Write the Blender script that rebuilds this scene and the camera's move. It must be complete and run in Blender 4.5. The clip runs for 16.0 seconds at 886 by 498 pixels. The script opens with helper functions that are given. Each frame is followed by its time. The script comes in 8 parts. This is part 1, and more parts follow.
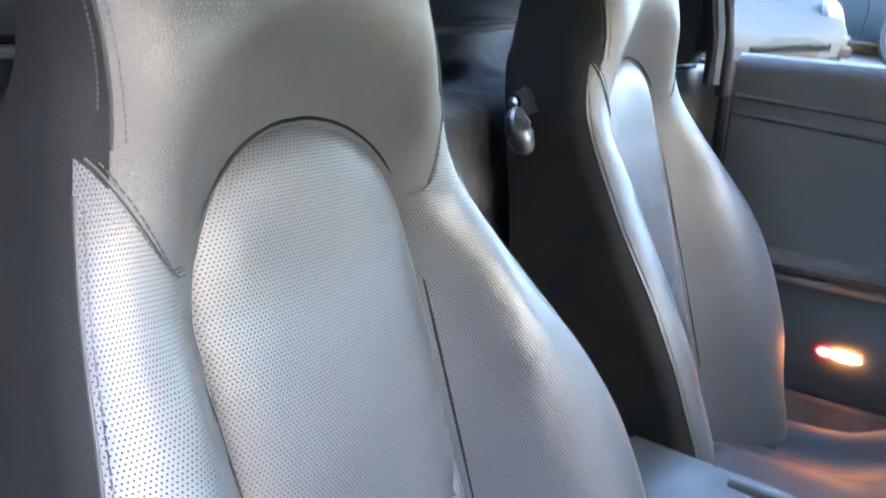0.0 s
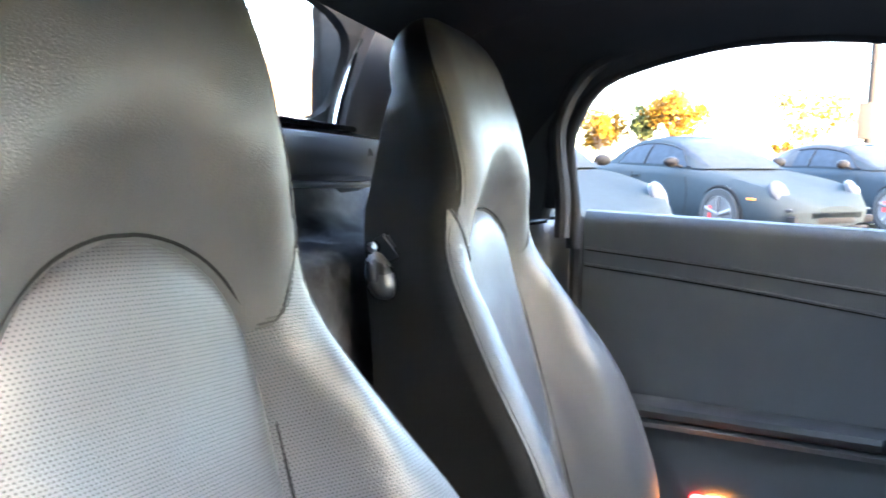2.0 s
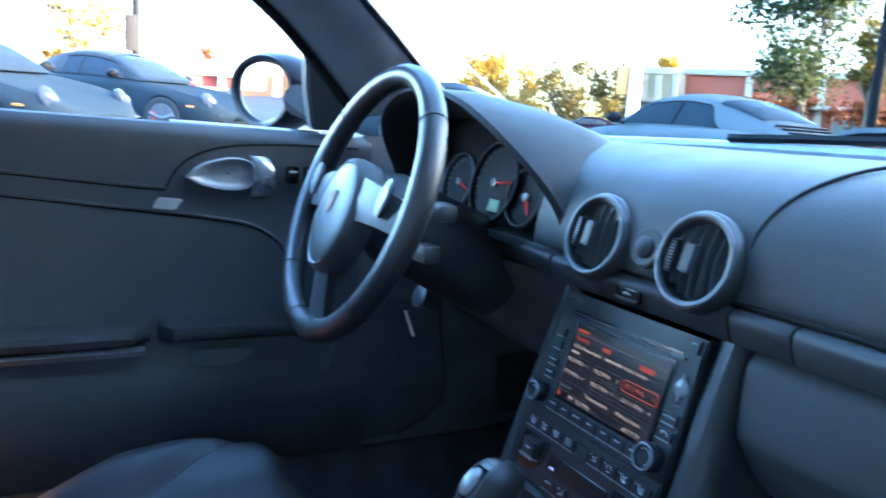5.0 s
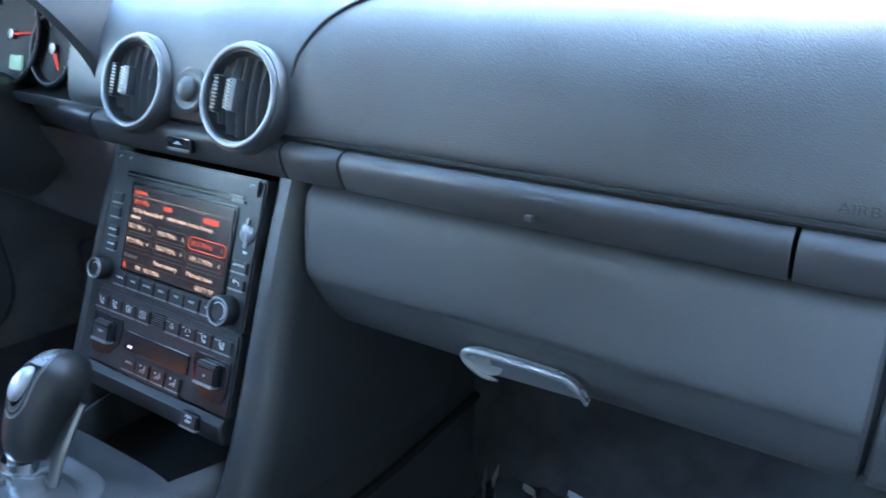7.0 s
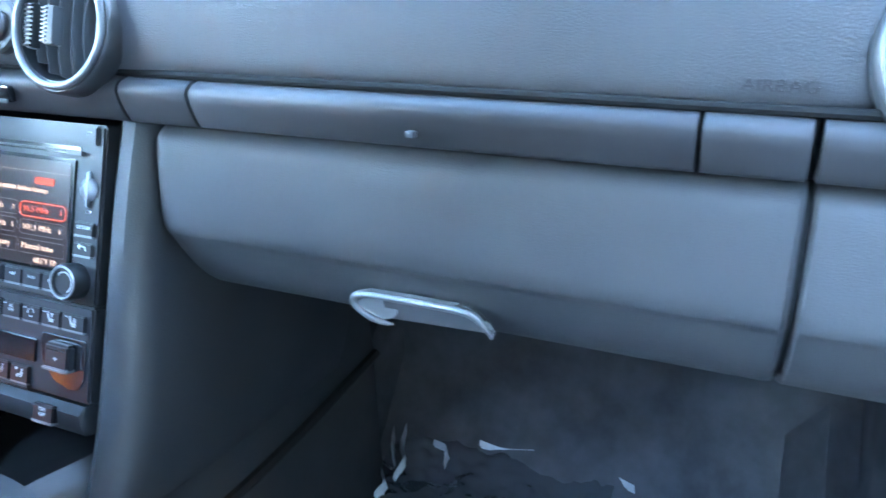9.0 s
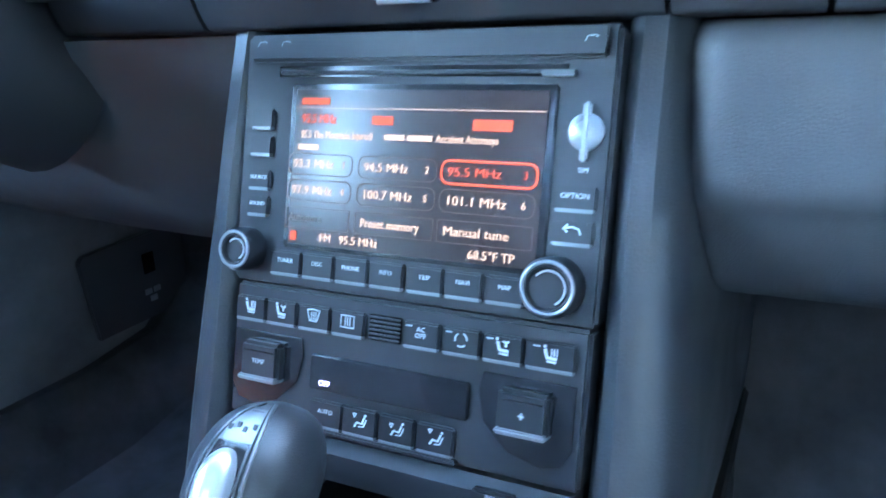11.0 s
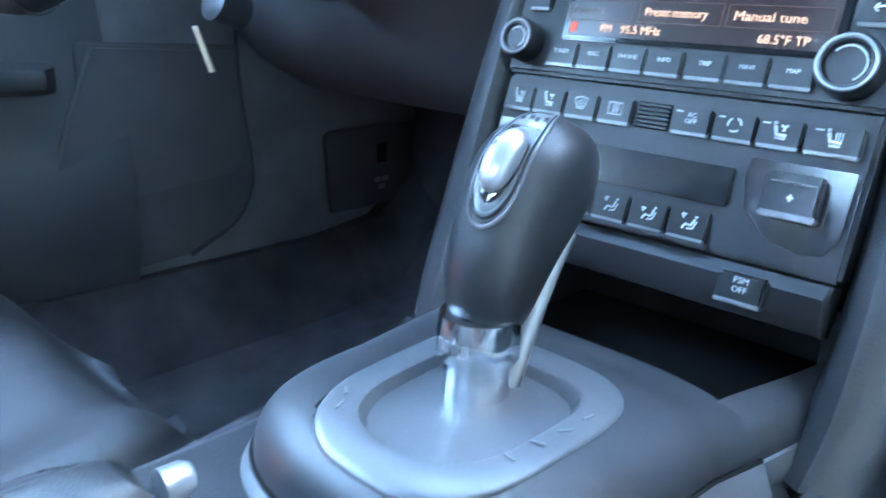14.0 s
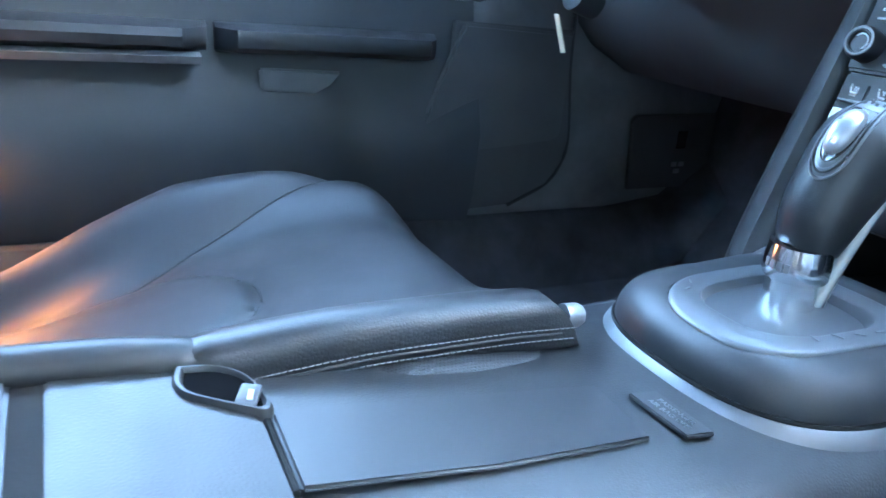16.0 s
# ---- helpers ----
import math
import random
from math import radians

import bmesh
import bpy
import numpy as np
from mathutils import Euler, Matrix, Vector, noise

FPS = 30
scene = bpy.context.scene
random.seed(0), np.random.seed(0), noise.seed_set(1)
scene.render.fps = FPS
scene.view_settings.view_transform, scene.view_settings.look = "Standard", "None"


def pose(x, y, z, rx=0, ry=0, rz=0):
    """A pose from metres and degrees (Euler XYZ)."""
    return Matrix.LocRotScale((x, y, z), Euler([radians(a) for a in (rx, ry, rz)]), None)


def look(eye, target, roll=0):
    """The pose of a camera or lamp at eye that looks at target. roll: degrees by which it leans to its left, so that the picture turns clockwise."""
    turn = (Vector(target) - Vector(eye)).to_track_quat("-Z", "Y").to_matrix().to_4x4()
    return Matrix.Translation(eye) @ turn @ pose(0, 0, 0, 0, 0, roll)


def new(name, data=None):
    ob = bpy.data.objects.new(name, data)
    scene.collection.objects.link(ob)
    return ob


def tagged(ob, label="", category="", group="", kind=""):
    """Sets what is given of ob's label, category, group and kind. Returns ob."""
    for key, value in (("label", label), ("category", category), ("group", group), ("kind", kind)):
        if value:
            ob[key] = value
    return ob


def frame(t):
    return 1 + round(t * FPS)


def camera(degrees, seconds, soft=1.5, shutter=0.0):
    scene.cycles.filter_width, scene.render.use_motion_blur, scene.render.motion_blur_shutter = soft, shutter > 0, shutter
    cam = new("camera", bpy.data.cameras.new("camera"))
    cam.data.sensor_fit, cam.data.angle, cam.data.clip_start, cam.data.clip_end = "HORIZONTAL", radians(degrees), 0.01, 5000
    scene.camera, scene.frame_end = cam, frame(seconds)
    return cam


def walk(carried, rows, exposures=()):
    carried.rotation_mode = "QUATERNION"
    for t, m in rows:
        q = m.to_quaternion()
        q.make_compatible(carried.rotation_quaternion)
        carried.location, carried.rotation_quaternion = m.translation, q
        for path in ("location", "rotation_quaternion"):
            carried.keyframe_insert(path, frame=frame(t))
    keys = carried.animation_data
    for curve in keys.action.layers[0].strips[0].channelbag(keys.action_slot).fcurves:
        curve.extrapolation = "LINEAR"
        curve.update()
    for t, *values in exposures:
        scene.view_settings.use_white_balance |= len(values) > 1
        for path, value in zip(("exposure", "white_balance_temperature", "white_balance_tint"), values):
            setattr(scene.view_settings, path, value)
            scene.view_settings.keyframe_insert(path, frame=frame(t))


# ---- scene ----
cam = camera(61.6, 16.0, soft=1.6, shutter=0.4)
PATH = [
    (0, (0.06, -0.709, 1.015), (-0.995, 0.853, 0.346), 1.8),
    (0.5, (0.047, -0.713, 0.95), (-1.085, 0.897, 0.592), 3.0),
    (1, (0.053, -0.703, 0.967), (-1.004, 0.975, 0.709), 2.2),
    (1.5, (0.055, -0.691, 0.973), (-0.927, 1.038, 0.757), 1.7),
    (2, (0.048, -0.678, 0.965), (-0.758, 1.142, 0.777), 1.9),
    (2.5, (0.049, -0.663, 0.96), (-0.493, 1.253, 0.78), 2.2),
    (3, (0.07, -0.628, 0.957), (-0.108, 1.354, 0.761), 3.1),
    (3.5, (0.079, -0.605, 0.954), (0.201, 1.379, 0.736), 3.5),
    (4, (0.092, -0.581, 0.946), (0.499, 1.361, 0.697), 3.9),
    (4.5, (0.105, -0.568, 0.941), (0.808, 1.283, 0.655), 4.0),
    (5, (0.126, -0.558, 0.927), (1.051, 1.185, 0.599), 3.8),
    (5.2, (0.131, -0.561, 0.923), (1.168, 1.115, 0.584), 3.8),
    (7.3, (0.204, -0.568, 0.885), (1.851, 0.385, 0.27), 2.5),
    (7.5, (0.207, -0.573, 0.874), (1.879, 0.345, 0.271), 2.7),
    (8, (0.236, -0.573, 0.86), (1.95, 0.225, 0.208), 2.1),
    (8.5, (0.247, -0.58, 0.855), (1.977, 0.168, 0.185), 1.3),
    (9, (0.241, -0.549, 0.853), (1.964, 0.203, 0.171), -0.2),
    (9.5, (0.253, -0.448, 0.833), (1.976, 0.355, 0.213), -0.9),
    (10, (0.269, -0.351, 0.815), (1.971, 0.503, 0.204), -2.5),
    (10.2, (0.278, -0.301, 0.805), (1.974, 0.569, 0.199), -3.1),
    (12.3, (0.308, -0.145, 0.7), (2.026, 0.693, 0.111), -0.8),
    (12.5, (0.306, -0.147, 0.695), (2.009, 0.715, 0.1), -0.4),
    (13, (0.29, -0.151, 0.682), (1.931, 0.823, 0.081), 0.8),
    (13.5, (0.257, -0.164, 0.672), (1.802, 0.952, 0.065), 1.8),
    (14, (0.237, -0.177, 0.658), (1.658, 1.083, 0.032), 2.7),
    (14.5, (0.199, -0.194, 0.649), (1.475, 1.206, 0.008), 3.5),
    (15, (0.166, -0.21, 0.647), (1.309, 1.297, -0.002), 4.1),
    (15.5, (0.124, -0.227, 0.646), (1.129, 1.369, -0.02), 4.8),
    (16, (0.097, -0.254, 0.661), (0.99, 1.394, -0.035), 5.5),
]
EXPOSURES = [(0.0, 7.0, 5500, 17), (0.5, 6.9, 5600, 17), (1.0, 6.95, 5750, 17), (2.0, 7.0, 5800, 17), (3.0, 6.9, 5550, 15), (3.5, 6.6, 5300, 14), (5.0, 6.15, 4550, 10), (7.3, 7.35, 5500, 14), (8.5, 7.9, 5300, 14), (9.5, 8.1, 5120, 13), (10.2, 8.1, 5050, 12), (12.3, 8.1, 5150, 12), (14.5, 8.05, 5400, 12), (16.0, 7.8, 5330, 11)]
walk(cam, [(t, look(eye, target, roll)) for t, eye, target, roll in PATH], EXPOSURES)

# ---- world and sun ----
SUN_ELEVATION, SUN_AZIMUTH = 6.5, -33.0   # degrees; azimuth from +x towards +y


def build_world():
    world = bpy.data.worlds.new("sky")
    scene.world = world
    world.use_nodes = True
    nt = world.node_tree
    sky = nt.nodes.new("ShaderNodeTexSky")
    sky.sky_type = "NISHITA"
    sky.sun_disc = False
    sky.sun_elevation = radians(SUN_ELEVATION)
    sky.sun_rotation = radians(90.0 - SUN_AZIMUTH)
    sky.air_density, sky.dust_density, sky.ozone_density = 1.0, 3.5, 1.0
    back = nt.nodes["Background"]
    nt.links.new(sky.outputs[0], back.inputs[0])
    back.inputs[1].default_value = 0.15
    sun = new("sun", bpy.data.lights.new("sun", "SUN"))
    sun.data.energy, sun.data.angle, sun.data.color = 2.5, radians(0.6), (1.0, 0.72, 0.42)
    a, e = radians(SUN_AZIMUTH), radians(SUN_ELEVATION)
    way = Vector((math.cos(a) * math.cos(e), math.sin(a) * math.cos(e), math.sin(e)))
    sun.matrix_basis = look(way * 80, (0, 0, 0))


build_world()

# ---- helpers for building ----
BASE = {}


def thing(name, base, label, category, group="", kind=""):
    """An Empty at a thing's base, to hold its parts."""
    ob = new(name)
    ob.empty_display_size = 0.05
    ob.location = base
    BASE[ob.name] = Vector(base)
    return tagged(ob, label, category, group, kind)


def root_of(ob):
    while ob.parent:
        ob = ob.parent
    return ob


def part(name, bm, material, parent=None, label="", smooth=True):
    """Links a bmesh, drawn in the world's axes, as one mesh object under a thing or a part."""
    if parent is not None:
        base = BASE.get(root_of(parent).name, Vector())
        bmesh.ops.translate(bm, verts=bm.verts, vec=-base)
    me = bpy.data.meshes.new(name)
    bm.normal_update()
    bm.to_mesh(me)
    bm.free()
    me.materials.append(material)
    if smooth:
        me.polygons.foreach_set("use_smooth", [True] * len(me.polygons))
        me.set_sharp_from_angle(angle=radians(38))
    ob = new(name, me)
    if parent is not None:
        ob.parent = parent
    if label:
        tagged(ob, label)
    return ob


def solo(name, bm, material, label, category, group="", kind="", smooth=True):
    """A thing that is one mesh."""
    return tagged(part(name, bm, material, None, "", smooth), label, category, group, kind)


def grid(bm, rows, close_u=False, close_v=False, cap=False, uv=None, flip=False):
    """Faces over rows of points; rows run along v, points along u."""
    vs = [[bm.verts.new(p) for p in row] for row in rows]
    n, m = len(vs), len(vs[0])
    layer = bm.loops.layers.uv.verify() if uv else None
    for i in range(n if close_v else n - 1):
        for j in range(m if close_u else m - 1):
            idx = [(i, j), (i, (j + 1) % m), ((i + 1) % n, (j + 1) % m), ((i + 1) % n, j)]
            if flip:
                idx.reverse()
            quad = [vs[a][b] for a, b in idx]
            if len(set(quad)) == 4:
                f = bm.faces.new(quad)
                if uv:
                    for loop, (a, b) in zip(f.loops, idx):
                        loop[layer].uv = uv[a][b]
    if cap:
        for row, rev in ((vs[0], not flip), (vs[-1], flip)):
            bm.faces.new(list(reversed(row)) if rev else row)
    return vs


def thicken(bm, depth):
    """Gives a sheet its thickness, growing away from the cabin's middle."""
    bm.normal_update()
    inside = Vector((0.2, -0.25, 0.85))
    if sum(f.calc_area() * f.normal.dot((inside - f.calc_center_median()).normalized()) for f in bm.faces) < 0:
        bmesh.ops.reverse_faces(bm, faces=bm.faces[:])
        bm.normal_update()
    bmesh.ops.solidify(bm, geom=bm.faces[:], thickness=depth)


def box(bm, size, at=(0, 0, 0), turn=None, bevel=0.0, seg=2):
    """A box with rounded edges; turn: a Matrix."""
    m = Matrix.Translation(at) @ (turn.to_4x4() if turn else Matrix()) @ Matrix.Diagonal((*size, 1))
    geo = bmesh.ops.create_cube(bm, size=1.0, matrix=m)
    if bevel:
        edges = {e for v in geo["verts"] for e in v.link_edges}
        bmesh.ops.bevel(bm, geom=list(edges), offset=bevel, segments=seg, affect="EDGES", profile=0.6)
    return bm


def made_box(size, at=(0, 0, 0), turn=None, bevel=0.0, seg=2):
    return box(bmesh.new(), size, at, turn, bevel, seg)


def tube(bm, pts, radius, sides=8, closed=False, cap=True, flat=1.0, up=None):
    """A tube along points; radius: a number or one for each point; flat: squeeze along the second axis."""
    pts = [Vector(p) for p in pts]
    n = len(pts)
    rad = radius if isinstance(radius, (list, tuple)) else [radius] * n
    rows = []
    side = None
    for i, p in enumerate(pts):
        if closed:
            d = pts[(i + 1) % n] - pts[i - 1]
        else:
            d = pts[min(i + 1, n - 1)] - pts[max(i - 1, 0)]
        d.normalize()
        if up is not None:
            side = d.cross(Vector(up)).normalized()
        elif side is None:
            ref = Vector((0, 0, 1)) if abs(d.z) < 0.9 else Vector((1, 0, 0))
            side = d.cross(ref).normalized()
        else:
            side = (side - d * side.dot(d)).normalized()
        other = d.cross(side)
        rows.append([p + rad[i] * (math.cos(a) * side + flat * math.sin(a) * other) for a in (2 * math.pi * k / sides for k in range(sides))])
    grid(bm, rows, close_u=True, close_v=closed, cap=cap and not closed, flip=True)
    return bm


def made_tube(*args, **kw):
    return tube(bmesh.new(), *args, **kw)


def spin(bm, profile, at, axis, sides=32, ref=None):
    """Turns a profile of (radius, height) about an axis through at."""
    axis = Vector(axis).normalized()
    ref = Vector(ref) if ref else (Vector((0, 0, 1)) if abs(axis.z) < 0.9 else Vector((1, 0, 0)))
    u = axis.cross(ref).normalized()
    v = axis.cross(u)
    at = Vector(at)
    rows = [[at + axis * h + r * (math.cos(a) * u + math.sin(a) * v) for a in (2 * math.pi * k / sides for k in range(sides))] for r, h in profile]
    grid(bm, rows, close_u=True, flip=False, cap=True)
    return bm


def made_spin(*args, **kw):
    return spin(bmesh.new(), *args, **kw)


def slab(bm, loop, depth, way):
    """A plate with the outline loop, thickened along way."""
    way = Vector(way).normalized() * depth
    a = [bm.verts.new(p) for p in loop]
    b = [bm.verts.new(Vector(p) + way) for p in loop]
    n = len(a)
    bm.faces.new(a)
    bm.faces.new(list(reversed(b)))
    for i in range(n):
        bm.faces.new((a[i], b[i], b[(i + 1) % n], a[(i + 1) % n]))
    bmesh.ops.recalc_face_normals(bm, faces=bm.faces)
    return bm


def made_slab(loop, depth, way, bevel=0.0, seg=2):
    bm = slab(bmesh.new(), loop, depth, way)
    if bevel:
        sharp = [e for e in bm.edges if e.calc_face_angle(0) > 0.6]
        bmesh.ops.bevel(bm, geom=sharp, offset=bevel, segments=seg, affect="EDGES")
    return bm


def smooth(t):
    t = min(max(t, 0.0), 1.0)
    return t * t * (3 - 2 * t)


def table(x, keys):
    """A value smoothly between keys of (x, value)."""
    if x <= keys[0][0]:
        return keys[0][1]
    for (a, va), (b, vb) in zip(keys, keys[1:]):
        if x <= b:
            return va + (vb - va) * (x - a) / (b - a)
    return keys[-1][1]


def soft_table(x, keys):
    """As table(), rounded by averaging near by."""
    w = 0.35 * (keys[-1][0] - keys[0][0]) / max(len(keys) - 1, 1)
    return sum(table(x + k * w / 3, keys) for k in range(-3, 4)) / 7


def curve(pts, n):
    """A smooth row of n points through the given ones."""
    pts = [Vector(p) for p in pts]
    ext = [2 * pts[0] - pts[1], *pts, 2 * pts[-1] - pts[-2]]
    out = []
    for k in range(n):
        t = k * (len(pts) - 1) / (n - 1)
        i = min(int(t), len(pts) - 2)
        f = t - i
        a, b, c, d = ext[i:i + 4]
        out.append(0.5 * (2 * b + (c - a) * f + (2 * a - 5 * b + 4 * c - d) * f * f + (3 * b - a - 3 * c + d) * f ** 3))
    return out


def words(text, size, m, material, parent, name="lettering", align="CENTER", depth=0.0002, squeeze=1.0):
    """Raised lettering, flat on the pose m (its x along the line, its z outwards)."""
    cu = bpy.data.curves.new(name, "FONT")
    cu.body, cu.size, cu.align_x, cu.align_y, cu.extrude, cu.resolution_u = text, size, align, "CENTER", depth, 2
    tmp = bpy.data.objects.new(name, cu)
    scene.collection.objects.link(tmp)
    dg = bpy.context.evaluated_depsgraph_get()
    me = bpy.data.meshes.new_from_object(tmp.evaluated_get(dg))
    bpy.data.objects.remove(tmp)
    bm = bmesh.new()
    bm.from_mesh(me)
    bpy.data.meshes.remove(me)
    bmesh.ops.transform(bm, matrix=m @ Matrix.Diagonal((squeeze, 1, 1, 1)), verts=bm.verts)
    return part(name, bm, material, parent, smooth=False)


# ---- materials ----
def nodes_of(name):
    m = bpy.data.materials.new(name)
    m.use_nodes = True
    nt = m.node_tree
    return m, nt, nt.nodes["Principled BSDF"]


def add(nt, kind, **values):
    n = nt.nodes.new(kind)
    for key, value in values.items():
        if key in n.inputs:
            n.inputs[key].default_value = value
    return n


def surface(name, colour, rough=0.5, metal=0.0, spread=0.15, fine=300.0, coarse=9.0, bump=0.15, grain="noise", coat=0.0, spec=0.5, rough_spread=0.12, depth=0.0006, tint=None):
    """A plain material with two scales of unevenness in colour, gloss and relief."""
    m, nt, b = nodes_of(name)
    co = add(nt, "ShaderNodeTexCoord")
    big = add(nt, "ShaderNodeTexNoise", Scale=coarse, Detail=4.0, Roughness=0.6)
    if grain == "leather":
        small = nt.nodes.new("ShaderNodeTexVoronoi")
        small.feature = "DISTANCE_TO_EDGE"
        small.inputs["Scale"].default_value = fine
        small.inputs["Randomness"].default_value = 0.9
        out = small.outputs["Distance"]
    else:
        small = add(nt, "ShaderNodeTexNoise", Scale=fine, Detail=3.0, Roughness=0.6)
        out = small.outputs[0]
    for n in (big, small):
        nt.links.new(co.outputs["Object"], n.inputs["Vector"])
    mix = nt.nodes.new("ShaderNodeMix")
    mix.data_type = "RGBA"
    c = Vector(colour[:3])
    lo, hi = c * (1 - spread), c * (1 + spread)
    if tint:
        hi = Vector(tint)
    mix.inputs[6].default_value = (*lo, 1)
    mix.inputs[7].default_value = (*hi, 1)
    ramp = add(nt, "ShaderNodeMapRange")
    ramp.inputs[1].default_value, ramp.inputs[2].default_value = 0.3, 0.7
    nt.links.new(big.outputs[0], ramp.inputs[0])
    nt.links.new(ramp.outputs[0], mix.inputs[0])
    nt.links.new(mix.outputs[2], b.inputs["Base Color"])
    rr = add(nt, "ShaderNodeMapRange")
    rr.inputs[1].default_value, rr.inputs[2].default_value = 0.3, 0.7
    rr.inputs[3].default_value, rr.inputs[4].default_value = max(rough - rough_spread, 0.02), min(rough + rough_spread, 1.0)
    nt.links.new(big.outputs[0], rr.inputs[0])
    nt.links.new(rr.outputs[0], b.inputs["Roughness"])
    b.inputs["Metallic"].default_value = metal
    b.inputs["Specular IOR Level"].default_value = spec
    b.inputs["Coat Weight"].default_value = coat
    b.inputs["Coat Roughness"].default_value = 0.06
    if bump:
        bp = add(nt, "ShaderNodeBump", Strength=bump, Distance=depth)
        if grain == "leather":
            top = add(nt, "ShaderNodeMapRange")
            top.inputs[2].default_value = 0.35
            nt.links.new(out, top.inputs[0])
            out = top.outputs[0]
        nt.links.new(out, bp.inputs["Height"])
        nt.links.new(bp.outputs[0], b.inputs["Normal"])
    return m


def perforated(name, colour, rough, scale=1.0):
    """Leather punched with small staggered holes, laid out by the mesh's own map in metres."""
    m = surface(name, colour, rough, fine=420.0, grain="leather", bump=0.2, spread=0.1, spec=0.75)
    nt = m.node_tree
    b = nt.nodes["Principled BSDF"]
    uv = nt.nodes.new("ShaderNodeUVMap")
    sep = nt.nodes.new("ShaderNodeSeparateXYZ")
    nt.links.new(uv.outputs[0], sep.inputs[0])

    def calc(op, a, c=None, d=None):
        n = nt.nodes.new("ShaderNodeMath")
        n.operation = op
        for i, v in enumerate((a, c, d)):
            if v is None:
                continue
            if isinstance(v, (int, float)):
                n.inputs[i].default_value = v
            else:
                nt.links.new(v, n.inputs[i])
        return n.outputs[0]

    turn = radians(57)
    across = calc("ADD", calc("MULTIPLY", sep.outputs[0], math.cos(turn)), calc("MULTIPLY", sep.outputs[1], math.sin(turn)))
    upward = calc("SUBTRACT", calc("MULTIPLY", sep.outputs[1], math.cos(turn)), calc("MULTIPLY", sep.outputs[0], math.sin(turn)))
    pitch = 0.0031 * scale
    row = calc("DIVIDE", upward, 0.0027 * scale)
    odd = calc("MULTIPLY", calc("MODULO", calc("FLOOR", row), 2.0), 0.5)
    col = calc("ADD", calc("DIVIDE", across, pitch), odd)
    fx = calc("SUBTRACT", calc("FRACT", col), 0.5)
    fy = calc("MULTIPLY", calc("SUBTRACT", calc("FRACT", row), 0.5), 0.86)
    r = calc("SQRT", calc("ADD", calc("MULTIPLY", fx, fx), calc("MULTIPLY", fy, fy)))
    hole = nt.nodes.new("ShaderNodeMapRange")
    hole.interpolation_type = "SMOOTHSTEP"
    hole.inputs[1].default_value, hole.inputs[2].default_value = 0.12, 0.26
    nt.links.new(r, hole.inputs[0])
    dark = nt.nodes.new("ShaderNodeMix")
    dark.data_type = "RGBA"
    dark.inputs[6].default_value = (0.010, 0.010, 0.0104, 1)
    old = b.inputs["Base Color"].links[0].from_socket
    nt.links.new(hole.outputs[0], dark.inputs[0])
    nt.links.new(old, dark.inputs[7])
    nt.links.new(dark.outputs[2], b.inputs["Base Color"])
    shine = nt.nodes.new("ShaderNodeMapRange")
    shine.inputs[3].default_value, shine.inputs[4].default_value = 0.2, b.inputs["Specular IOR Level"].default_value
    nt.links.new(hole.outputs[0], shine.inputs[0])
    nt.links.new(shine.outputs[0], b.inputs["Specular IOR Level"])
    bp = add(nt, "ShaderNodeBump", Strength=0.3, Distance=0.0004)
    nt.links.new(hole.outputs[0], bp.inputs["Height"])
    nt.links.new(b.inputs["Normal"].links[0].from_socket, bp.inputs["Normal"])
    nt.links.new(bp.outputs[0], b.inputs["Normal"])
    return m


def glow(name, colour, strength):
    m, nt, b = nodes_of(name)
    b.inputs["Base Color"].default_value = (*(0.03 * c for c in colour), 1)
    b.inputs["Specular IOR Level"].default_value = 0.1
    b.inputs["Emission Color"].default_value = (*colour, 1)
    b.inputs["Emission Strength"].default_value = strength
    return m


def glass(name, colour=(1, 1, 1), rough=0.0, ior=1.45):
    m, nt, b = nodes_of(name)
    b.inputs["Base Color"].default_value = (*colour, 1)
    b.inputs["Roughness"].default_value = rough
    b.inputs["Transmission Weight"].default_value = 1.0
    b.inputs["IOR"].default_value = ior
    return m


LEATHER = surface("black_leather", (0.039, 0.0382, 0.0374), 0.53, fine=430.0, grain="leather", bump=0.24, spread=0.14, depth=0.0007, spec=0.7)
# seat leather darkened for the shells, whose shade is put into the colour
SHADED_SIDE_LEATHER = surface("shaded_side_leather", (0.010, 0.0098, 0.0098), 0.6, fine=420.0, grain="leather", bump=0.15, spread=0.15, depth=0.0005, spec=0.10)
DARK_LINING = surface("dark_rear_lining", (0.012, 0.0115, 0.011), 0.9, fine=900.0, bump=0.4, depth=0.001, spread=0.2, spec=0.1)
CUSHION = surface("cushion_leather", (0.027, 0.027, 0.0278), 0.54, fine=620.0, grain="leather", bump=0.14, spread=0.16, depth=0.0006, spec=0.55)
PERFORATED = perforated("perforated_leather", (0.046, 0.0462, 0.0478), 0.53)
BOOT_LEATHER = perforated("boot_leather", (0.020, 0.0205, 0.022), 0.6, 0.72)
PIPING = surface("leather_seam", (0.02, 0.02, 0.021), 0.55, fine=900.0, bump=0.3)
SEAM_THREAD = surface("dark_thread", (0.03, 0.03, 0.031), 0.7, fine=2500.0, bump=0.4)
PALE_THREAD = surface("pale_thread", (0.17, 0.17, 0.175), 0.7, fine=2500.0, bump=0.4)
VINYL = surface("grained_dash_skin", (0.048, 0.0485, 0.050), 0.56, fine=520.0, grain="leather", bump=0.22, spread=0.12, depth=0.0007, spec=0.36)
DOOR_SKIN = surface("grained_door_skin", (0.052, 0.0562, 0.0625), 0.48, fine=420.0, grain="leather", bump=0.12, spread=0.12, spec=0.6)
